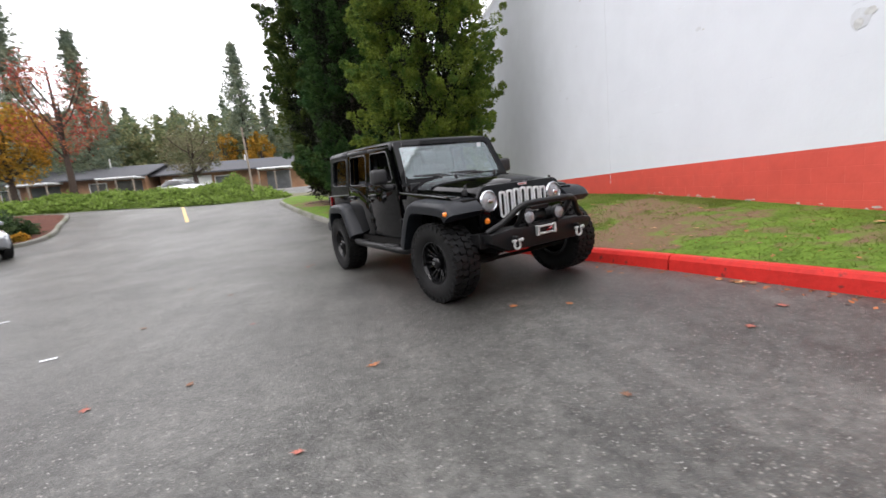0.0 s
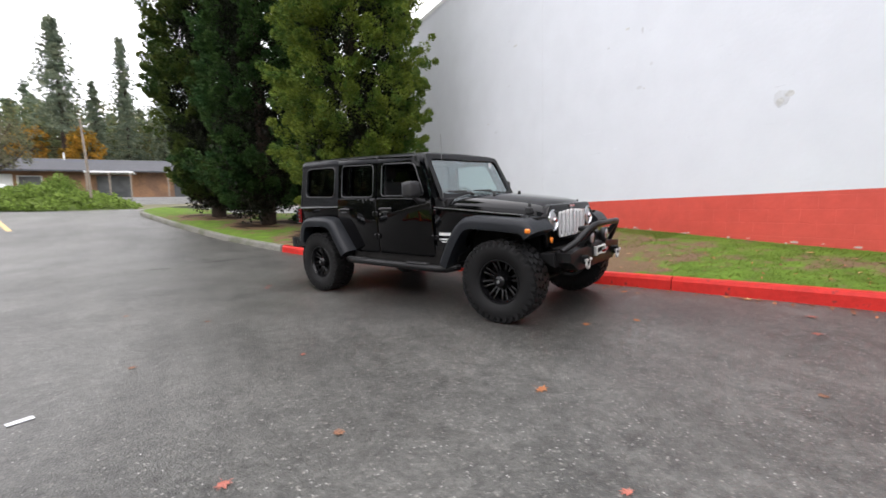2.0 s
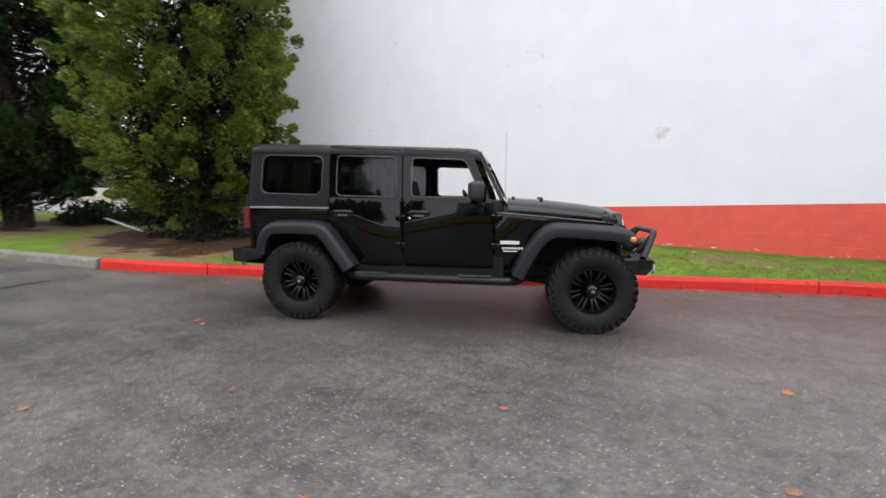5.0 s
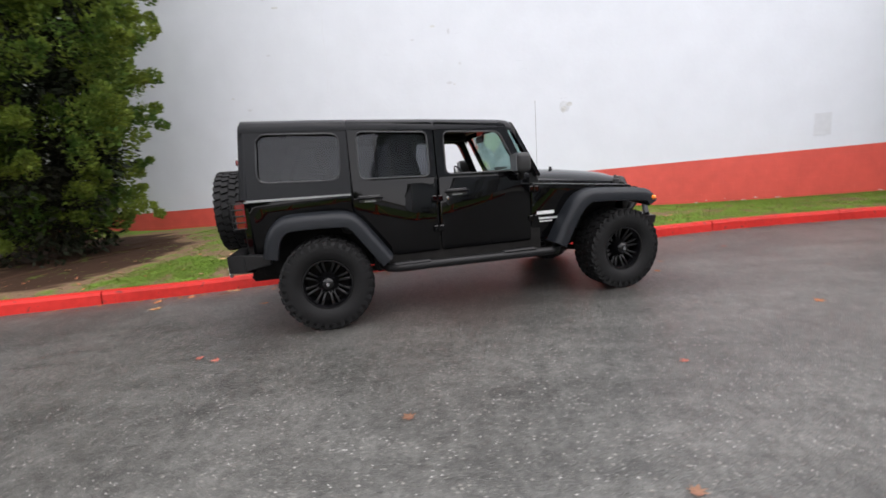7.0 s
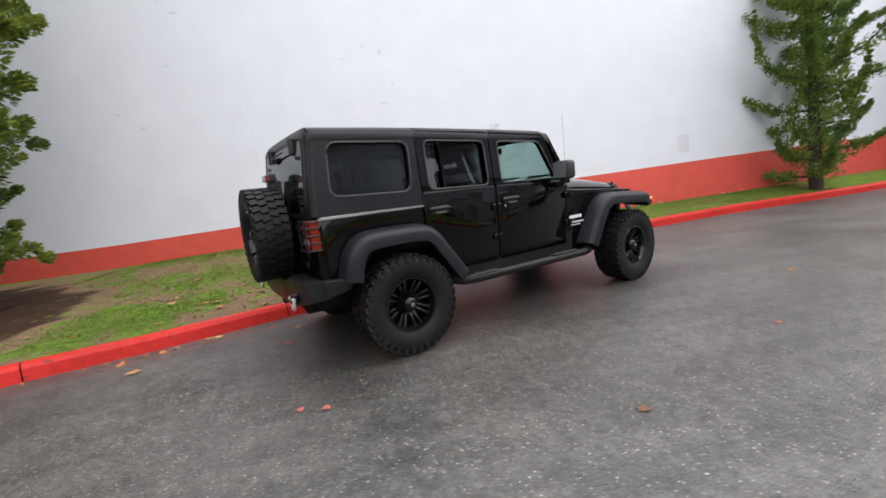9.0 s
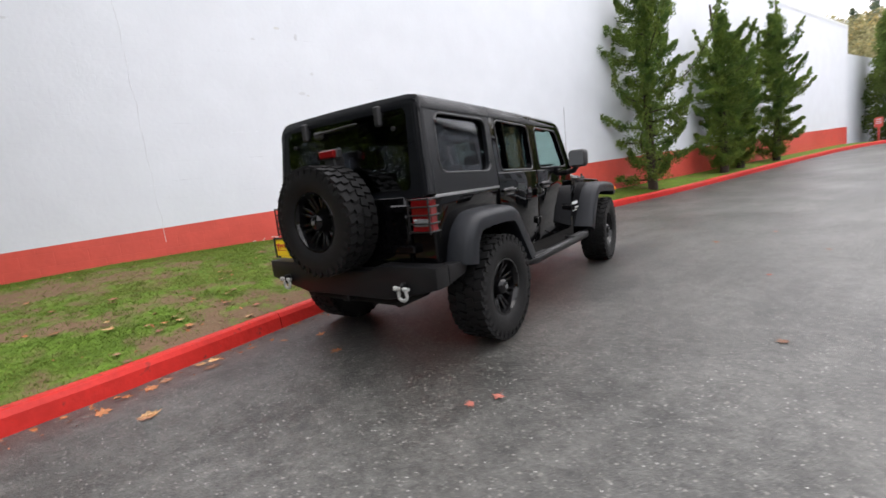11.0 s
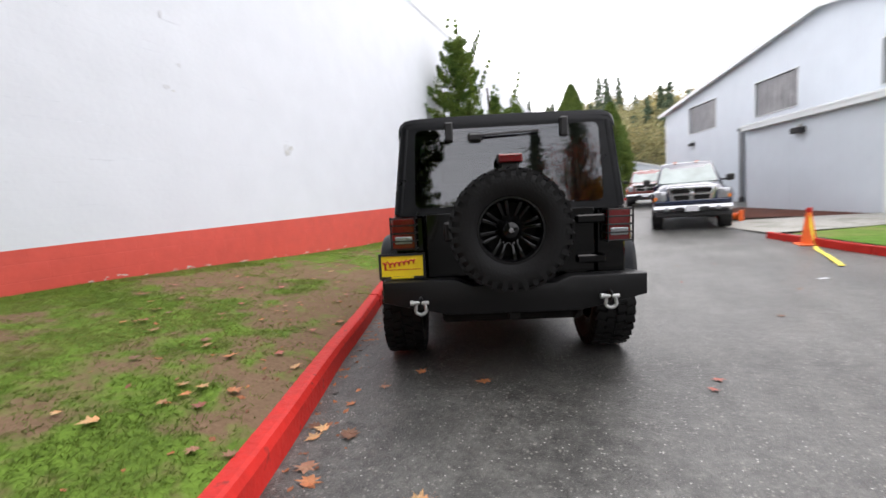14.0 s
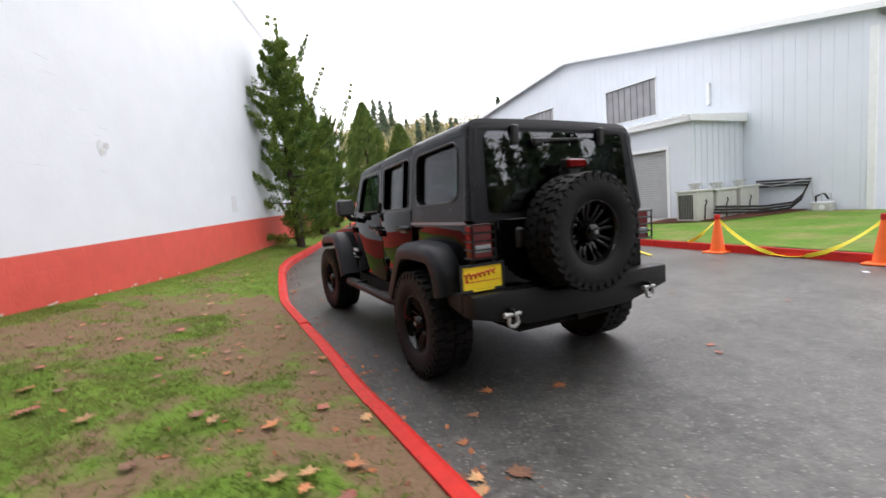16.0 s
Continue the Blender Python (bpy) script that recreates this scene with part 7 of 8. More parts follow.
winch = part("winch", lathe_bm([(0.05, -0.2), (0.065, -0.19), (0.065, -0.08), (0.045, -0.08), (0.045, 0.08), (0.065, 0.08), (0.065, 0.19), (0.05, 0.2)], 18, "y", (3.50, 0, 0.79)), POWDER, fb, "black winch", smooth=40)
part("winch_box", box_bm(3.44, 3.56, -0.13, 0.13, 0.85, 0.90, bevel=0.012), POWDER, winch)
fl = part("fairlead", box_bm(3.605, 3.645, -0.13, -0.10, 0.60, 0.70, bevel=0.006), STEEL, fb, "silver roller fairlead")
for a in ((3.605, 3.645, 0.10, 0.13, 0.60, 0.70), (3.61, 3.64, -0.10, 0.10, 0.605, 0.625), (3.61, 3.64, -0.10, 0.10, 0.675, 0.695)):
    part("roller", box_bm(*a, bevel=0.006), STEEL, fl)
part("winch_hook", tube_bm([(3.66, -0.02, 0.64), (3.70, -0.02, 0.66), (3.705, 0.0, 0.68)], 0.014, 6), RED_LENS, fl, "red winch hook")
part("radiator_support", box_bm(3.2, 3.42, -0.45, 0.45, 0.58, 0.70), UNDER, car)


# ---- cabin
def car_seat(x, y, back=0.62):
    seat = part("seat", box_bm(x - 0.25, x + 0.25, y - 0.24, y + 0.24, 0.80, 0.98, bevel=0.05, seg=3), SEAT_CLOTH, car, "charcoal cloth car seat", smooth=50)
    m = Matrix.Translation((x - 0.24, y, 0.95)) @ Matrix.Rotation(radians(-14), 4, "Y")
    part("backrest", box_bm(-0.06, 0.07, -0.23, 0.23, 0, back, bevel=0.05, seg=3, m=m), SEAT_CLOTH, seat, smooth=50)
    part("headrest", box_bm(-0.04, 0.05, -0.13, 0.13, back + 0.04, back + 0.22, bevel=0.04, seg=3, m=m), SEAT_CLOTH, seat, smooth=50)
    for k in (-0.06, 0.06):
        bm = tube_bm([(0, k, back - 0.02), (0, k, back + 0.1)], 0.007, 6)
        bmesh.ops.transform(bm, matrix=m, verts=bm.verts)
        part("headrest_post", bm, SATIN, seat)


for x, y, b in ((1.25, -0.36, 0.56), (1.25, 0.36, 0.56), (0.42, -0.36, 0.46), (0.42, 0.36, 0.46)):
    car_seat(x, y, b)
dash = part("dashboard", box_bm(1.78, 2.06, -0.70, 0.70, 0.95, 1.255, bevel=0.05, seg=3), BLACK_PLASTIC, car, "black dashboard", smooth=50)
bm = lathe_bm([(0.175, -0.014), (0.189, 0), (0.175, 0.014), (0.161, 0)], 28, "x", close=True)
add_box(bm, -0.02, 0.02, -0.16, 0.16, -0.02, 0.02)
add_box(bm, -0.03, 0.02, -0.06, 0.06, -0.12, 0.05)
bmesh.ops.transform(bm, matrix=pose(1.66, 0.36, 1.22, 0, -24, 0), verts=bm.verts)
part("steering_wheel", bm, BLACK_PLASTIC, car, smooth=50)
rv = part("rear_view_mirror", box_bm(1.79, 1.815, -0.12, 0.12, 1.62, 1.69, bevel=0.012), BLACK_PLASTIC, ws)
part("mirror_stalk", tube_bm([(1.81, 0, 1.68), (1.87, 0, 1.74)], 0.012, 6), BLACK_PLASTIC, rv)
for s in (-1, 1):
    for x in (0.28, 1.09):
        part("roll_bar", tube_bm([(x, s * 0.68, 1.1), (x, s * 0.63, 1.74), (x, 0, 1.77)], 0.035, 8), SEAT_CLOTH, car, smooth=60)
    part("roll_bar", tube_bm([(-0.45, s * 0.66, 1.15), (-0.2, s * 0.63, 1.72), (1.09, s * 0.63, 1.74), (1.80, s * 0.62, 1.72)], 0.035, 8), SEAT_CLOTH, car, smooth=60)
for m_ in (TYRE_ME, TREAD_ME, RIM_ME, SPOKE_ME):
    m_.free()

for s in (-1, 1):
    part("belt_trim", tube_bm([(-0.60, s * 0.816, BELT + 0.004), (0.285, s * 0.816, BELT - 0.002)], 0.006, 6), SATIN, car, "thin pale seal under the hardtop", smooth=60)


# ---------------------------------------------------------------- parked vehicles
CAR_SILVER = material("silver_car_paint", (0.42, 0.44, 0.47), 0.25, metal=0.5, scale=4, var=0.06, coat=0.5)
CAR_NAVY = material("navy_car_paint", (0.012, 0.02, 0.05), 0.2, metal=0.2, scale=4, var=0.1, coat=0.5)
CAR_WHITE = material("white_car_paint", (0.75, 0.76, 0.77), 0.25, scale=4, var=0.04, coat=0.5)
ROAD_TYRE = material("road_tyre_rubber", (0.014, 0.014, 0.015), 0.75, scale=14, var=0.2, spec=0.25)
ALLOY = material("silver_alloy", (0.45, 0.46, 0.47), 0.3, metal=0.7, scale=14, var=0.1)


def plain_wheel(parent, x, y, r, w, spokes=7):
    s = 1 if y > 0 else -1
    t = part("wheel", lathe_bm([(r * 0.66, -w * 0.9), (r * 0.9, -w), (r * 0.98, -w * 0.8), (r, -w * 0.3), (r, w * 0.3), (r * 0.98, w * 0.8), (r * 0.9, w), (r * 0.66, w * 0.9)], 30, "y", (x, y, r), close=True), ROAD_TYRE, parent, "black road tyre on a silver rim", smooth=40)
    part("rim", lathe_bm([(r * 0.66, 0.85 * w * s), (r * 0.62, 0.6 * w * s), (r * 0.6, -0.2 * w * s), (r * 0.55, -0.2 * w * s), (r * 0.57, 0.55 * w * s), (r * 0.6, 0.85 * w * s)], 28, "y", (x, y, r), close=True), ALLOY, t, smooth=40)
    for k in range(spokes):
        a = 2 * math.pi * k / spokes
        bm = box_bm(-0.025, 0.025, min(s * w * 0.35, s * w * 0.65), max(s * w * 0.35, s * w * 0.65), 0.0, r * 0.6, m=Matrix.Translation((x, y, r)) @ Matrix.Rotation(a, 4, "Y"))
        part("spoke", bm, ALLOY, t)
    part("hub", lathe_bm([(0.06, 0.3 * w * s), (0.05, 0.72 * w * s), (0.0, 0.75 * w * s)], 14, "y", (x, y, r)), ALLOY, t, smooth=50)


def loft(sections, closed_ends=True):
    """Skins a row of equal-length outlines."""
    bm = bmesh.new()
    rows = [[bm.verts.new(p) for p in sec] for sec in sections]
    k = len(rows[0])
    for a, b in zip(rows, rows[1:]):
        for i in range(k):
            bm.faces.new((a[i], a[(i + 1) % k], b[(i + 1) % k], b[i]))
    if closed_ends:
        bm.faces.new(rows[0])
        bm.faces.new(rows[-1][::-1])
    return bm


def car_section(x, w, z0, zb, zt, wt):
    """A closed cross-section: sill, waist and top."""
    return [(x, -w * 0.93, z0), (x, -w, z0 + (zb - z0) * 0.45), (x, -w * 0.97, zb), (x, -wt, zt), (x, -wt * 0.6, zt + 0.025), (x, wt * 0.6, zt + 0.025), (x, wt, zt), (x, w * 0.97, zb), (x, w, z0 + (zb - z0) * 0.45), (x, w * 0.93, z0)]


def saloon(m, paint, label):
    top = thing("parked_car", m, label, "car", "parked cars")
    secs = [(-2.25, 0.70, 0.35, 0.62, 0.72, 0.6), (-2.15, 0.82, 0.25, 0.78, 0.93, 0.66), (-1.5, 0.87, 0.2, 0.84, 0.98, 0.68), (0.9, 0.88, 0.2, 0.84, 0.96, 0.70), (1.6, 0.86, 0.22, 0.74, 0.84, 0.62), (2.15, 0.78, 0.26, 0.62, 0.70, 0.55), (2.3, 0.62, 0.34, 0.55, 0.60, 0.45)]
    part("body", loft([car_section(*q) for q in secs]), paint, top, smooth=50)
    cab = [(-1.55, 0.70, 0.95, 0.97, 1.0, 0.68), (-0.85, 0.72, 0.95, 1.1, 1.38, 0.55), (0.1, 0.74, 0.95, 1.1, 1.43, 0.56), (0.45, 0.74, 0.95, 1.08, 1.38, 0.56), (1.15, 0.72, 0.92, 0.94, 0.97, 0.66)]
    part("glasshouse", loft([car_section(*q) for q in cab]), DARK_GLASS, top, "dark car windows", smooth=50)
    part("roof", loft([car_section(x, 0.56, 1.37, 1.39, z, 0.50) for x, z in ((-0.9, 1.40), (-0.3, 1.455), (0.2, 1.455), (0.5, 1.40))]), paint, top, smooth=50)
    for s in (-1, 1):
        for x in (-1.4, 1.4):
            plain_wheel(top, x, s * 0.80, 0.325, 0.105)
            part("wheel_arch", lathe_bm([(0.33, s * 0.70), (0.37, s * 0.70), (0.37, s * 0.893), (0.33, s * 0.893)], 28, "y", (x, 0, 0.33), close=True), BLACK_PLASTIC, top)
        part("headlamp", box_bm(2.0, 2.2, min(s * 0.45, s * 0.72), max(s * 0.45, s * 0.72), 0.56, 0.66, bevel=0.03), CLEAR_LENS, top)
        part("tail_lamp", box_bm(-2.2, -2.1, min(s * 0.45, s * 0.78), max(s * 0.45, s * 0.78), 0.68, 0.8, bevel=0.02), RED_LENS, top)
        part("wing_mirror", box_bm(0.75, 0.9, min(s * 0.86, s * 1.0), max(s * 0.86, s * 1.0), 0.95, 1.06, bevel=0.03), paint, top)
        part("door_seam", box_bm(-0.2, -0.19, min(s * 0.85, s * 0.884), max(s * 0.85, s * 0.884), 0.3, 0.9), BLACK_PLASTIC, top)
    return top


def at_ground(x, y, turn):
    return pose(x, y, gh(x, y), 0, 0, turn)


saloon(at_ground(-12.15, 15.0, -42), CAR_SILVER, "silver saloon parked beside the planted island")
saloon(pose(-14.9, 38.5, 2.2, 0, 0, 150), CAR_WHITE, "white saloon parked behind the ivy bank")


CAR_SLATE = material("slate_blue_paint", (0.016, 0.022, 0.045), 0.12, scale=4, var=0.1, metal=0.2, coat=0.6)


TRUCK_CHROME = material("bright_chrome", (0.55, 0.56, 0.58), 0.2, metal=0.85, scale=20, var=0.06)
# opaque pale teal: the sky's reflection is put into the base colour
TRUCK_SCREEN = material("sky_painted_windscreen", (0.22, 0.275, 0.265), 0.08, scale=2, var=0.3, spec=0.8)
CAR_RED = material("dull_red_paint", (0.16, 0.035, 0.03), 0.2, scale=4, var=0.1, metal=0.1, coat=0.5)


def pickup(m, low_paint, paint, label):
    """A full-size pickup seen mostly from the front."""
    top = thing("pickup_truck", m, label, "truck", "parked pickup trucks")
    part("lower_body", loft([car_section(*q) for q in [(-4.9, 0.95, 0.55, 0.9, 1.0, 0.9), (0.72, 0.98, 0.55, 0.92, 1.0, 0.93), (0.86, 0.93, 0.6, 0.92, 0.98, 0.86)]]), low_paint, top, smooth=40)
    part("bonnet", loft([car_section(*q) for q in [(-0.75, 0.94, 1.0, 1.12, 1.30, 0.78), (0.2, 0.93, 1.0, 1.12, 1.27, 0.74), (0.72, 0.89, 0.98, 1.08, 1.18, 0.66), (0.84, 0.82, 0.96, 1.02, 1.06, 0.6)]]), paint, top, smooth=40)
    part("cab", loft([car_section(*q) for q in [(-2.6, 0.92, 1.0, 1.28, 1.32, 0.82), (-2.5, 0.9, 1.0, 1.3, 1.9, 0.68), (-1.6, 0.9, 1.0, 1.3, 1.97, 0.70), (-1.35, 0.9, 1.0, 1.3, 1.92, 0.70), (-0.65, 0.93, 1.0, 1.25, 1.30, 0.82)]]), paint, top, smooth=40)
    screen = prism_bm(RING([(-0.78, 1.33), (0.78, 1.33), (0.66, 1.85), (-0.66, 1.85)], 0.08), 0, 0.01, axis="x")
    for v in screen.verts:
        v.co.x += -0.60 - (v.co.z - 1.33) * 1.28
    part("windscreen", screen, TRUCK_SCREEN, top, "windscreen with a pale sky reflection painted in")
    part("bed", box_bm(-4.9, -2.65, -0.96, 0.96, 0.9, 1.32, bevel=0.05), paint, top)
    gr = part("grille", prism_bm(RING([(-0.50, 0.78), (0.50, 0.78), (0.62, 1.20), (-0.62, 1.20)], 0.08), 0.80, 0.90, axis="x", bevel=0.025), TRUCK_CHROME, top, "chrome cross-bar grille", smooth=40)
    for y0, y1 in ((-0.45, -0.06), (0.06, 0.45)):
        for z0, z1 in ((0.84, 0.96), (1.02, 1.14)):
            part("grille_opening", prism_bm(RING([(y0 * (0.9 + 0.17 * (z0 - 0.84) / 0.3), z0), (y1 * (0.9 + 0.17 * (z0 - 0.84) / 0.3), z0), (y1 * (0.9 + 0.17 * (z1 - 0.84) / 0.3) + (0.01 if y1 > 0.1 else 0), z1), (y0 * (0.9 + 0.17 * (z1 - 0.84) / 0.3) - (0.01 if y0 < -0.1 else 0), z1)], 0.03), 0.885, 0.905, axis="x"), UNDER, gr)
    part("grille_emblem", lathe_bm([(0.07, 0.0), (0.06, 0.02), (0.0, 0.03)], 14, "x", (0.90, 0, 0.99)), TRUCK_CHROME, gr)
    bp = part("front_bumper", prism_bm([(0.80, 0.50), (0.94, 0.53), (1.0, 0.61), (0.95, 0.69), (0.80, 0.70)], -0.95, 0.95, bevel=0.03), TRUCK_CHROME, top, "chrome front bumper", smooth=40)
    part("bumper_valance", box_bm(0.78, 0.94, -0.9, 0.9, 0.36, 0.50, bevel=0.03), BLACK_PLASTIC, bp)
    part("number_plate", box_bm(1.0, 1.01, -0.16, 0.16, 0.52, 0.67), PAPER, bp)
    part("bumper_intake", box_bm(0.93, 1.002, -0.42, -0.19, 0.555, 0.64, bevel=0.015), BLACK_PLASTIC, bp)
    part("bumper_intake", box_bm(0.93, 1.002, 0.19, 0.42, 0.555, 0.64, bevel=0.015), BLACK_PLASTIC, bp)
    for s in (-1, 1):
        part("fog_lamp", lathe_bm([(0.06, 0.96), (0.06, 1.0), (0.04, 1.012), (0, 1.014)], 16, "x", (0, s * 0.62, 0.60)), CLEAR_LENS, bp, smooth=50)
        wing_arch = loft([[(x, s * y, z) for y, z in ((0.80, 0.74), (0.99, 0.78), (1.02, 0.92), (0.985, 1.06), (0.90, 1.13), (0.78, 1.12))] for x in (-0.62, -0.2, 0.3, 0.62)] + [[(0.80, s * y, z) for y, z in ((0.78, 0.76), (0.90, 0.80), (0.92, 0.92), (0.90, 1.02), (0.84, 1.07), (0.76, 1.07))]])
        part("wing", wing_arch, paint, top, smooth=50)
    part("navy_band", box_bm(0.82, 0.94, -0.93, 0.93, 0.735, 0.82, bevel=0.015), low_paint, top)
    for s in (-1, 1):
        hl = part("headlamp", box_bm(0.70, 0.88, min(s * 0.60, s * 0.92), max(s * 0.60, s * 0.92), 0.82, 1.10, bevel=0.05, seg=2), CLEAR_LENS, top, "clear headlamp", smooth=40)
        part("turn_lens", box_bm(0.72, 0.885, min(s * 0.84, s * 0.925), max(s * 0.84, s * 0.925), 0.84, 0.95, bevel=0.02), AMBER_LENS, hl)
        mr = part("wing_mirror", box_bm(-0.95, -0.80, min(s * 1.02, s * 1.24), max(s * 1.02, s * 1.24), 1.30, 1.50, bevel=0.04), BLACK_PLASTIC, top, "black wing mirror")
        part("mirror_arm", box_bm(-0.92, -0.86, min(s * 0.9, s * 1.05), max(s * 0.9, s * 1.05), 1.32, 1.37), BLACK_PLASTIC, mr)
        sg = prism_bm(RING([(-2.4, 1.34), (-0.85, 1.34), (-1.45, 1.82), (-2.4, 1.84)], 0.05), 0, 0.012)
        for v in sg.verts:
            v.co.y = s * (0.915 - (v.co.z - 1.3) * 0.36 + (v.co.y if v.co.y else 0))
        part("side_window", sg, DARK_GLASS, top)
        part("tow_hook", box_bm(0.92, 1.0, s * 0.42 - 0.03, s * 0.42 + 0.03, 0.42, 0.48, bevel=0.01), BLACK_PLASTIC, bp)
        for x in (0.0, -3.57):
            plain_wheel(top, x, s * 0.84, 0.39, 0.13, 8)
            part("wheel_arch", lathe_bm([(0.43, s * 0.72), (0.48, s * 0.72), (0.48, s * 1.0), (0.43, s * 1.0)], 28, "y", (x, 0, 0.42), close=True), BLACK_PLASTIC, top)
        part("roof_lamp", box_bm(-1.45, -1.38, s * 0.3 - 0.05, s * 0.3 + 0.05, 1.975, 2.0, bevel=0.01), AMBER_LENS, top)


pickup(at_ground(-2.25, -3.6, 87), CAR_NAVY, CAR_SLATE, "navy blue pickup truck with chrome grille and bumper")
pickup(at_ground(-1.55, -15.2, 86), CAR_RED, CAR_RED, "dull red pickup truck with chrome grille up the lane")

# small sign at the lane's end
sign = thing("small_sign", pose(5.1, -29.3, 0.5), "small faded red sign on a post", "sign")
part("post", box_bm(-0.04, 0.04, -0.04, 0.04, -0.2, 1.4), WALL_RED, sign)
part("panel", box_bm(-0.2, 0.2, 0.04, 0.07, 0.9, 1.5, bevel=0.01), WALL_RED, sign)
for z in (1.38, 1.26, 1.14):
    part("text_bar", box_bm(-0.13, 0.13, 0.07, 0.074, z - 0.03, z + 0.02), PAPER, sign)


# ---------------------------------------------------------------- litter, leaves and turf
def maple_leaf(rng, size):
    """A five-lobed leaf, a little curled, with a stalk."""
    tips = [(0, 1.0), (0.72, 0.62), (0.92, -0.05), (0.45, -0.35), (-0.45, -0.35), (-0.92, -0.05), (-0.72, 0.62)]
    notch = [(0.24, 0.42), (0.42, 0.22), (0.38, -0.1), (0.0, -0.45), (-0.38, -0.1), (-0.42, 0.22), (-0.24, 0.42)]
    ring = []
    for t, q in zip(tips, notch):
        ring += [t, q]
    v = [(0, 0, 0.0)]
    cu = rng.uniform(0.02, 0.22)
    for x, y in ring:
        x, y = x * rng.uniform(0.85, 1.15), y * rng.uniform(0.85, 1.15)
        v.append((x * size, y * size, size * cu * (x * x * 0.5 + 0.35 * y * y) + size * rng.uniform(-0.05, 0.08)))
    f = [(0, 1 + i, 1 + (i + 1) % 14) for i in range(14)]
    k = len(v)
    v += [(0.02 * size, -0.4 * size, 0.01), (-0.02 * size, -0.4 * size, 0.01), (0.1 * size, -1.2 * size, 0.02)]
    f.append((k, k + 1, k + 2))
    return v, f


LEAF_RNG = random.Random(300)
LEAF_MESHES = []
for col, c2 in (((0.50, 0.20, 0.08), (0.38, 0.13, 0.05)), ((0.30, 0.15, 0.085), (0.20, 0.095, 0.06)), ((0.52, 0.32, 0.15), (0.44, 0.21, 0.09)), ((0.42, 0.14, 0.10), (0.30, 0.09, 0.065))):
    lm = material("maple_leaf_tint", tuple(0.8 * c for c in col), 0.65, scale=60, var=0.3, color2=c2, patch=(0.4, 0.6), rand=0.3)
    for _ in range(2):
        v, f = maple_leaf(LEAF_RNG, 0.075)
        me = bpy.data.meshes.new("maple_leaf")
        me.from_pydata(v, [], f)
        me.materials.append(lm)
        LEAF_MESHES.append(me)
LEAF_LABELS = ["orange fallen maple leaf", "brown curled fallen maple leaf", "yellow-tan fallen maple leaf", "red fallen maple leaf"]


def drop_leaf(x, y, z, where, scale=1.0, kind=None):
    k = kind if kind is not None else LEAF_RNG.randrange(8)
    ob = new("maple_leaf", LEAF_MESHES[k])
    ob.matrix_world = pose(x, y, z + 0.006, LEAF_RNG.uniform(-5, 5), LEAF_RNG.uniform(-5, 5), LEAF_RNG.uniform(0, 360)) @ Matrix.Scale(scale, 4)
    tagged(ob, f"{LEAF_LABELS[k // 2]} lying on the {where}", "leaf", f"fallen leaves on the {where}")


LAWN_TREE = None


def lawn_z(x, y):
    """Height of the turf by a ray from above onto the lawn's mesh."""
    global LAWN_TREE
    if LAWN_TREE is None:
        from mathutils.bvhtree import BVHTree
        LAWN_TREE = BVHTree.FromPolygons([v.co[:] for v in lawn_1.data.vertices], [tuple(p.vertices) for p in lawn_1.data.polygons])
    hit = LAWN_TREE.ray_cast(Vector((x, y, 5)), Vector((0, 0, -1)))
    return hit[0].z if hit[0] else None


for x, y in ((2.54, 2.41), (3.06, 2.65), (-1.3, 3.02), (-1.84, 2.85), (1.74, 3.52), (1.27, 3.71), (1.27, 1.91), (-0.42, 1.93), (-0.05, 2.86), (-1.29, 3.01), (-1.89, 6.01), (-1.22, 4.37), (-1.09, 7.72), (-2.7, 6.82), (-2.4, 4.78), (-1.04, 7.89)):
    drop_leaf(x, y, gh(x, y), "asphalt", LEAF_RNG.uniform(0.5, 0.85), LEAF_RNG.choice((0, 1, 2, 7)))
for x, y in ((0.87, 9.47), (0.63, 9.74), (0.86, 9.62), (0.26, 9.47), (0.28, 9.45), (1.14, 9.02), (0.95, 9.04), (0.9, 8.15), (1.16, 8.71), (0.3, 9.47), (0.98, 9.36), (0.4, 8.17), (0.92, 9.06)):
    drop_leaf(x, y, gh(x, y), "asphalt", LEAF_RNG.uniform(0.7, 1.15), LEAF_RNG.choice((0, 1, 4, 5, 2)))
for x, y in ((1.89, 9.32), (3.49, 8.53), (3.74, 8.24), (3.1, 8.05), (2.6, 8.62), (2.65, 9.14), (1.71, 9.14), (1.89, 9.21), (2.18, 8.75), (3.71, 6.62), (2.13, 7.89), (3.13, 8.68), (4.39, 2.47), (2.76, 6.5), (2.0, 9.75), (1.21, 9.6), (1.9, 9.46), (1.7, 9.37), (1.37, 9.67), (3.53, 8.58), (2.5, 8.69), (3.58, 6.73), (3.03, 9.78), (2.57, 9.97), (4.46, 7.92), (3.6, 8.65), (3.71, 9.54)):
    z = lawn_z(x, y)
    if z is not None:
        drop_leaf(x, y, z + 0.02, "turf", LEAF_RNG.uniform(0.6, 1.05))
for k in range(120):
    i = LEAF_RNG.randrange(len(near_line))
    p = near_line[i]
    if not (1.5 < p[1] < 11.5) or (p[1] < 5 and LEAF_RNG.random() < 0.4):
        continue
    off = LEAF_RNG.uniform(0.04, 0.16) + (LEAF_RNG.random() ** 3) * 0.55
    x, y = p[0] - 0.9 * off, p[1] - 0.38 * off
    drop_leaf(x, y, gh(x, y), "asphalt", LEAF_RNG.uniform(0.45, 1.0))
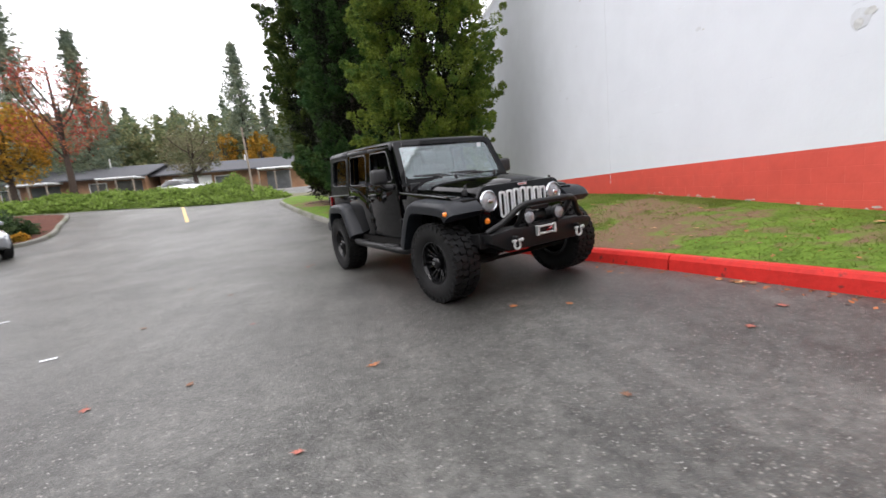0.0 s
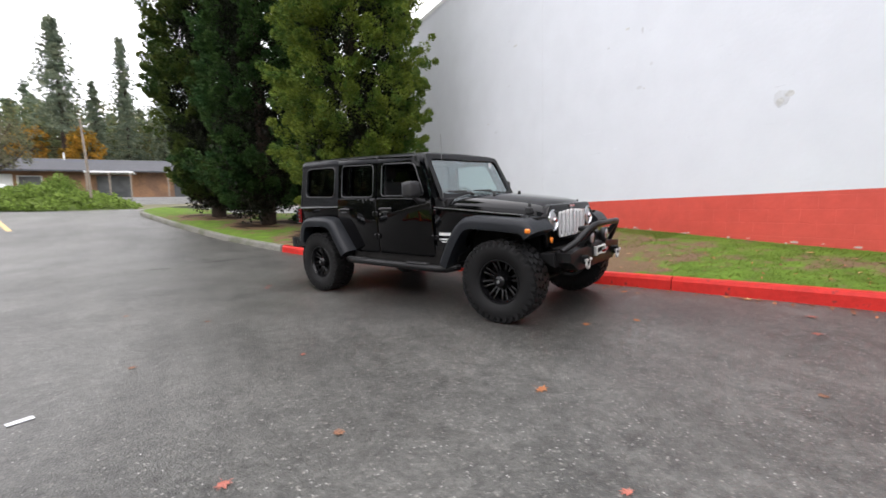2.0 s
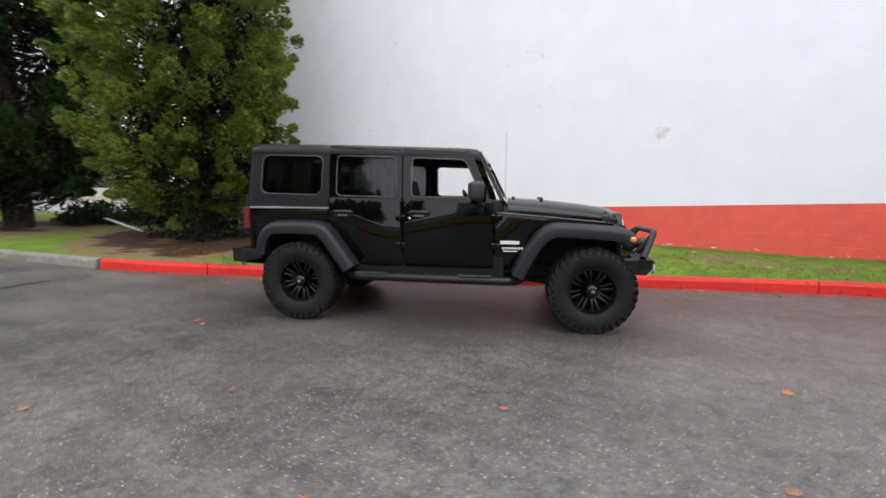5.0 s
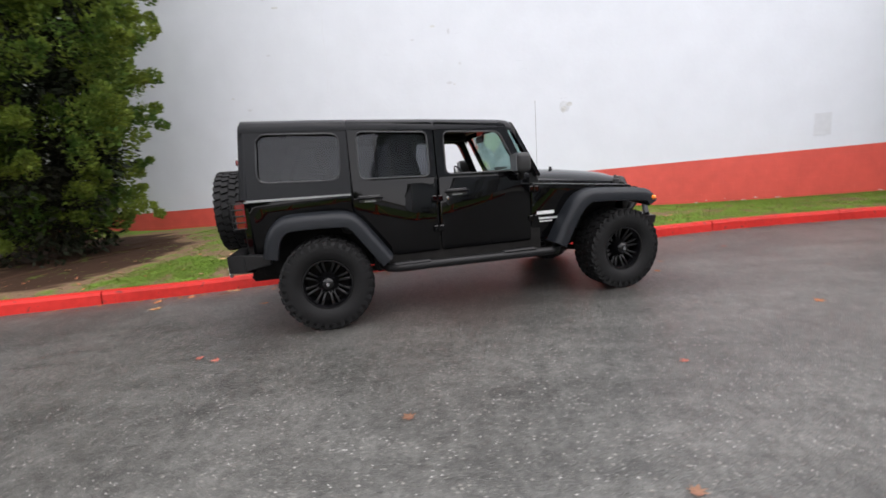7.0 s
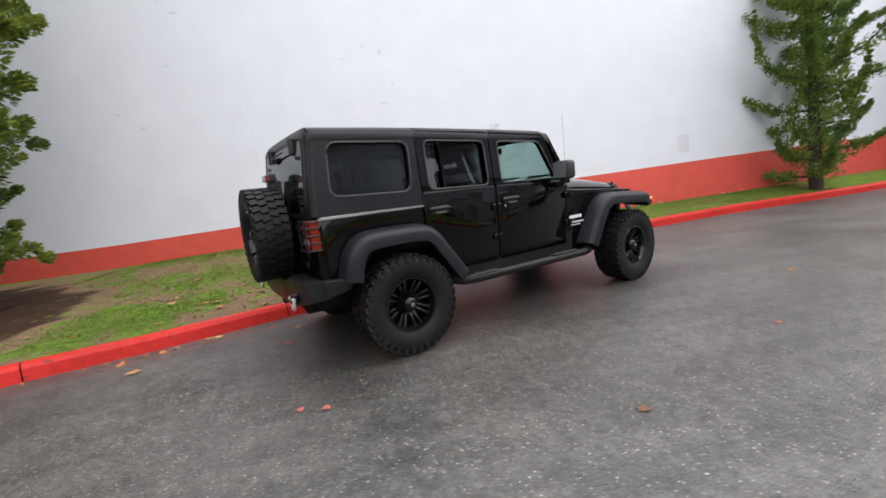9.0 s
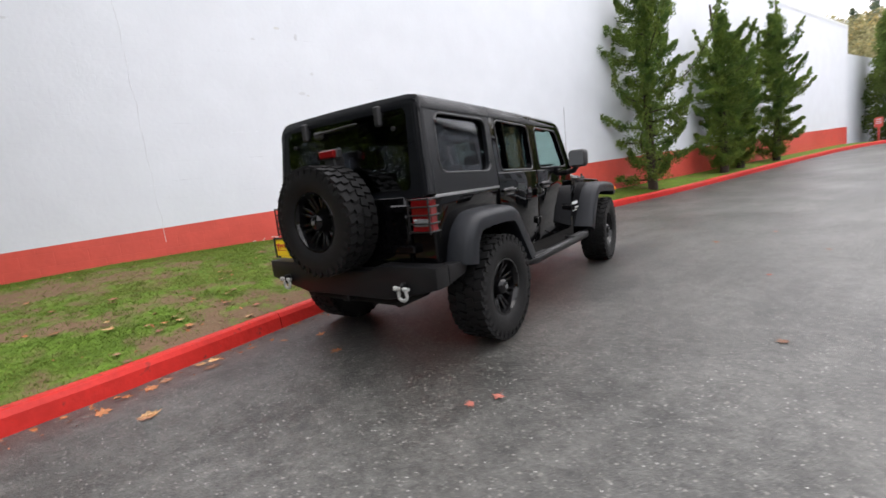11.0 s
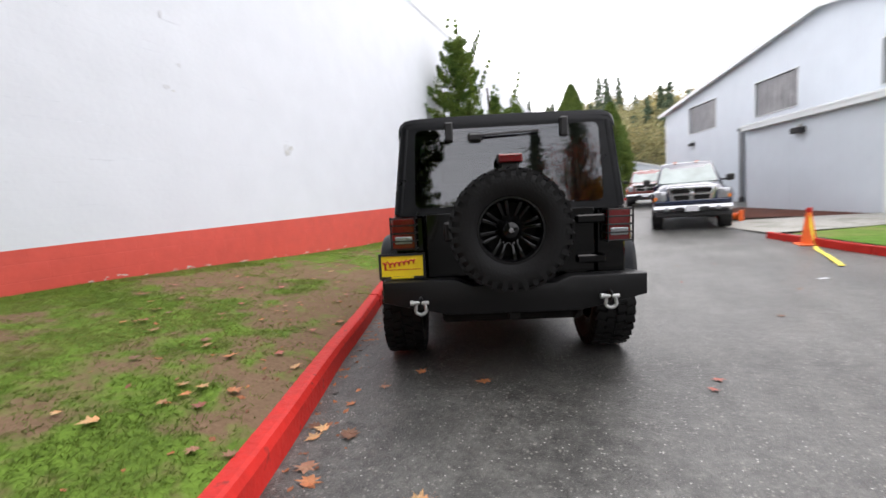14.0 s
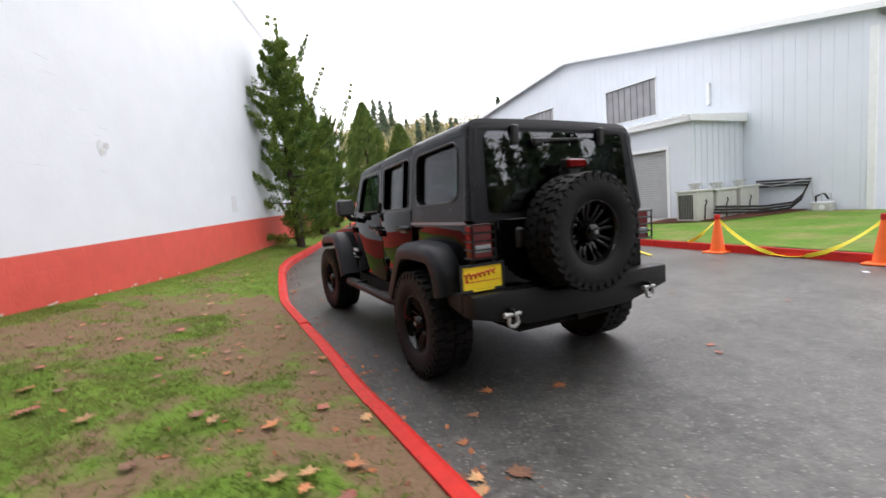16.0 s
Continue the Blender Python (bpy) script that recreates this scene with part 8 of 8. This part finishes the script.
for k in range(130):
    x, y = LEAF_RNG.uniform(1.3, 5.2), LEAF_RNG.uniform(-2, 12)
    z = lawn_z(x, y)
    if z is not None:
        drop_leaf(x, y, z + 0.015, "turf", LEAF_RNG.uniform(0.35, 0.85))
for k in range(14):
    x, y = 3.48 + LEAF_RNG.gauss(0, 0.13), 3.2 + LEAF_RNG.gauss(0, 0.13)
    if x < 3.40 + (3.2 - y) * 0.3:
        drop_leaf(x, y, gh(x, y) + 0.01 * (k % 4), "asphalt", LEAF_RNG.uniform(0.7, 1.1), LEAF_RNG.choice((4, 5, 0)))

# paper scrap, small stones and a cable mark on the asphalt
scrap = tagged(part("paper_scrap", box_bm(-0.06, 0.06, -0.026, 0.026, 0, 0.004), PAPER, None), "white paper scrap lying on the asphalt", "litter")
scrap.matrix_world = pose(-2.84, 4.1, gh(-2.84, 4.1) + 0.004, 0, 0, 28)
scrap = tagged(part("paper_scrap", box_bm(-0.05, 0.05, -0.03, 0.03, 0, 0.004), PAPER, None), "small pale scrap lying on the asphalt", "litter")
scrap.matrix_world = pose(-4.57, 6.04, gh(-4.57, 6.04) + 0.004, 0, 0, 60)
# pale board, one end on the turf and the other on the low shrub
way = Vector((1.64, 16.72, 0.86)) - Vector((1.72, 14.98, 0.565))
board = tagged(part("board", box_bm(-0.04, 0.04, 0, way.length, -0.012, 0.012, bevel=0.004), BOARD, None), "thin weathered pale board leaning on a low shrub", "board")
board.matrix_world = Matrix.Translation((1.72, 14.98, 0.565)) @ way.to_track_quat("Y", "Z").to_matrix().to_4x4()
tar = material("black_tar_seal", (0.011, 0.011, 0.012), 0.85, spec=0.1, scale=20, var=0.3)
for pts in ([(-1.92, 11.5), (-1.55, 11.56), (-1.08, 11.6)], [(-2.9, 11.1), (-2.72, 11.16), (-2.55, 11.18)]):
    line = resample(pts, 0.12)
    wob = random.Random(7)
    v = []
    for p in line:
        w = wob.uniform(0.02, 0.04)
        v += [(p[0], p[1] + w, gh(*p) + 0.005), (p[0], p[1] - w, gh(*p) + 0.005)]
    tagged(mesh_from("tar_seam", v, [(2 * i, 2 * i + 1, 2 * i + 3, 2 * i + 2) for i in range(len(line) - 1)], tar), "dark tar seam across the asphalt", "road marking", kind="structure")


def turf_blades():
    """Tufts of grass on the strip by the wall, thicker where the turf is green."""
    rng = np.random.default_rng(400)
    pts = []
    want = 34000
    tries = 0
    while len(pts) < want and tries < want * 4:
        tries += 1
        y = rng.uniform(-4, 12.2) if rng.uniform() < 0.35 else rng.uniform(5.5, 11.6)
        x = rng.uniform(kerb_x(y) + 0.15, WALL_X)
        if turf_cover(x, y) + rng.normal() * 0.26 < 0.55:
            continue
        z = lawn_z(x, y)
        if z is None:
            continue
        pts.append((x, y, z))
    p = np.array(pts)
    k = 3
    p = np.repeat(p, k, axis=0) + rng.normal(size=(len(p) * k, 3)) * np.array([0.014, 0.014, 0])
    n = len(p)
    a = rng.uniform(0, 2 * np.pi, n)
    h = rng.uniform(0.006, 0.024, n)
    w = rng.uniform(0.003, 0.006, n)
    lean = rng.normal(size=(n, 2)) * 0.03
    base = np.stack([np.cos(a) * w, np.sin(a) * w, np.zeros(n)], -1)
    tip = p + np.stack([lean[:, 0], lean[:, 1], h], -1)
    v = np.stack([p - base, p + base, tip], 1).reshape(-1, 3)
    v[:, 2] -= np.tile([0.004, 0.004, 0], n)
    tagged(quick_mesh("grass", v, np.arange(3 * n).reshape(-1, 3), BLADE), "short green grass blades in patches", "grass", kind="stuff")


turf_blades()


def gutter_litter():
    """Crumbled brown leaf bits along the foot of the kerb and in the bare strip behind it."""
    rng = np.random.default_rng(500)
    c = []
    for _ in range(3200):
        p = near_line[rng.integers(len(near_line))]
        if not -1 < p[1] < 12:
            continue
        if rng.uniform() < 0.6:
            o = 0.02 + abs(rng.normal()) * 0.13
            x, y = p[0] - 0.93 * o, p[1] - 0.36 * o
            z = gh(x, y) + 0.004
        else:
            o = 0.2 + abs(rng.normal()) * 0.7
            x, y = p[0] + 0.93 * o, p[1] + 0.36 * o
            z = lawn_z(x, y)
            if z is None or x > WALL_X:
                continue
            z += 0.006
        c.append((x, y, z))
    c = np.array(c)
    n = len(c)
    a = rng.uniform(0, 6.28, n)
    s = rng.uniform(0.006, 0.03, n)[:, None]
    d = np.stack([np.cos(a), np.sin(a), rng.normal(size=n) * 0.25], -1)
    e = np.stack([-np.sin(a), np.cos(a), rng.normal(size=n) * 0.25], -1)
    v = np.stack([c - d * s, c + e * s * 0.6, c + d * s * 1.1, c - e * s * 0.7], 1).reshape(-1, 3)
    tagged(quick_mesh("leaf_litter", v, np.arange(4 * n).reshape(-1, 4), DRY_LEAF), "crumbled brown leaf litter along the kerb", "leaves", kind="stuff")


gutter_litter()
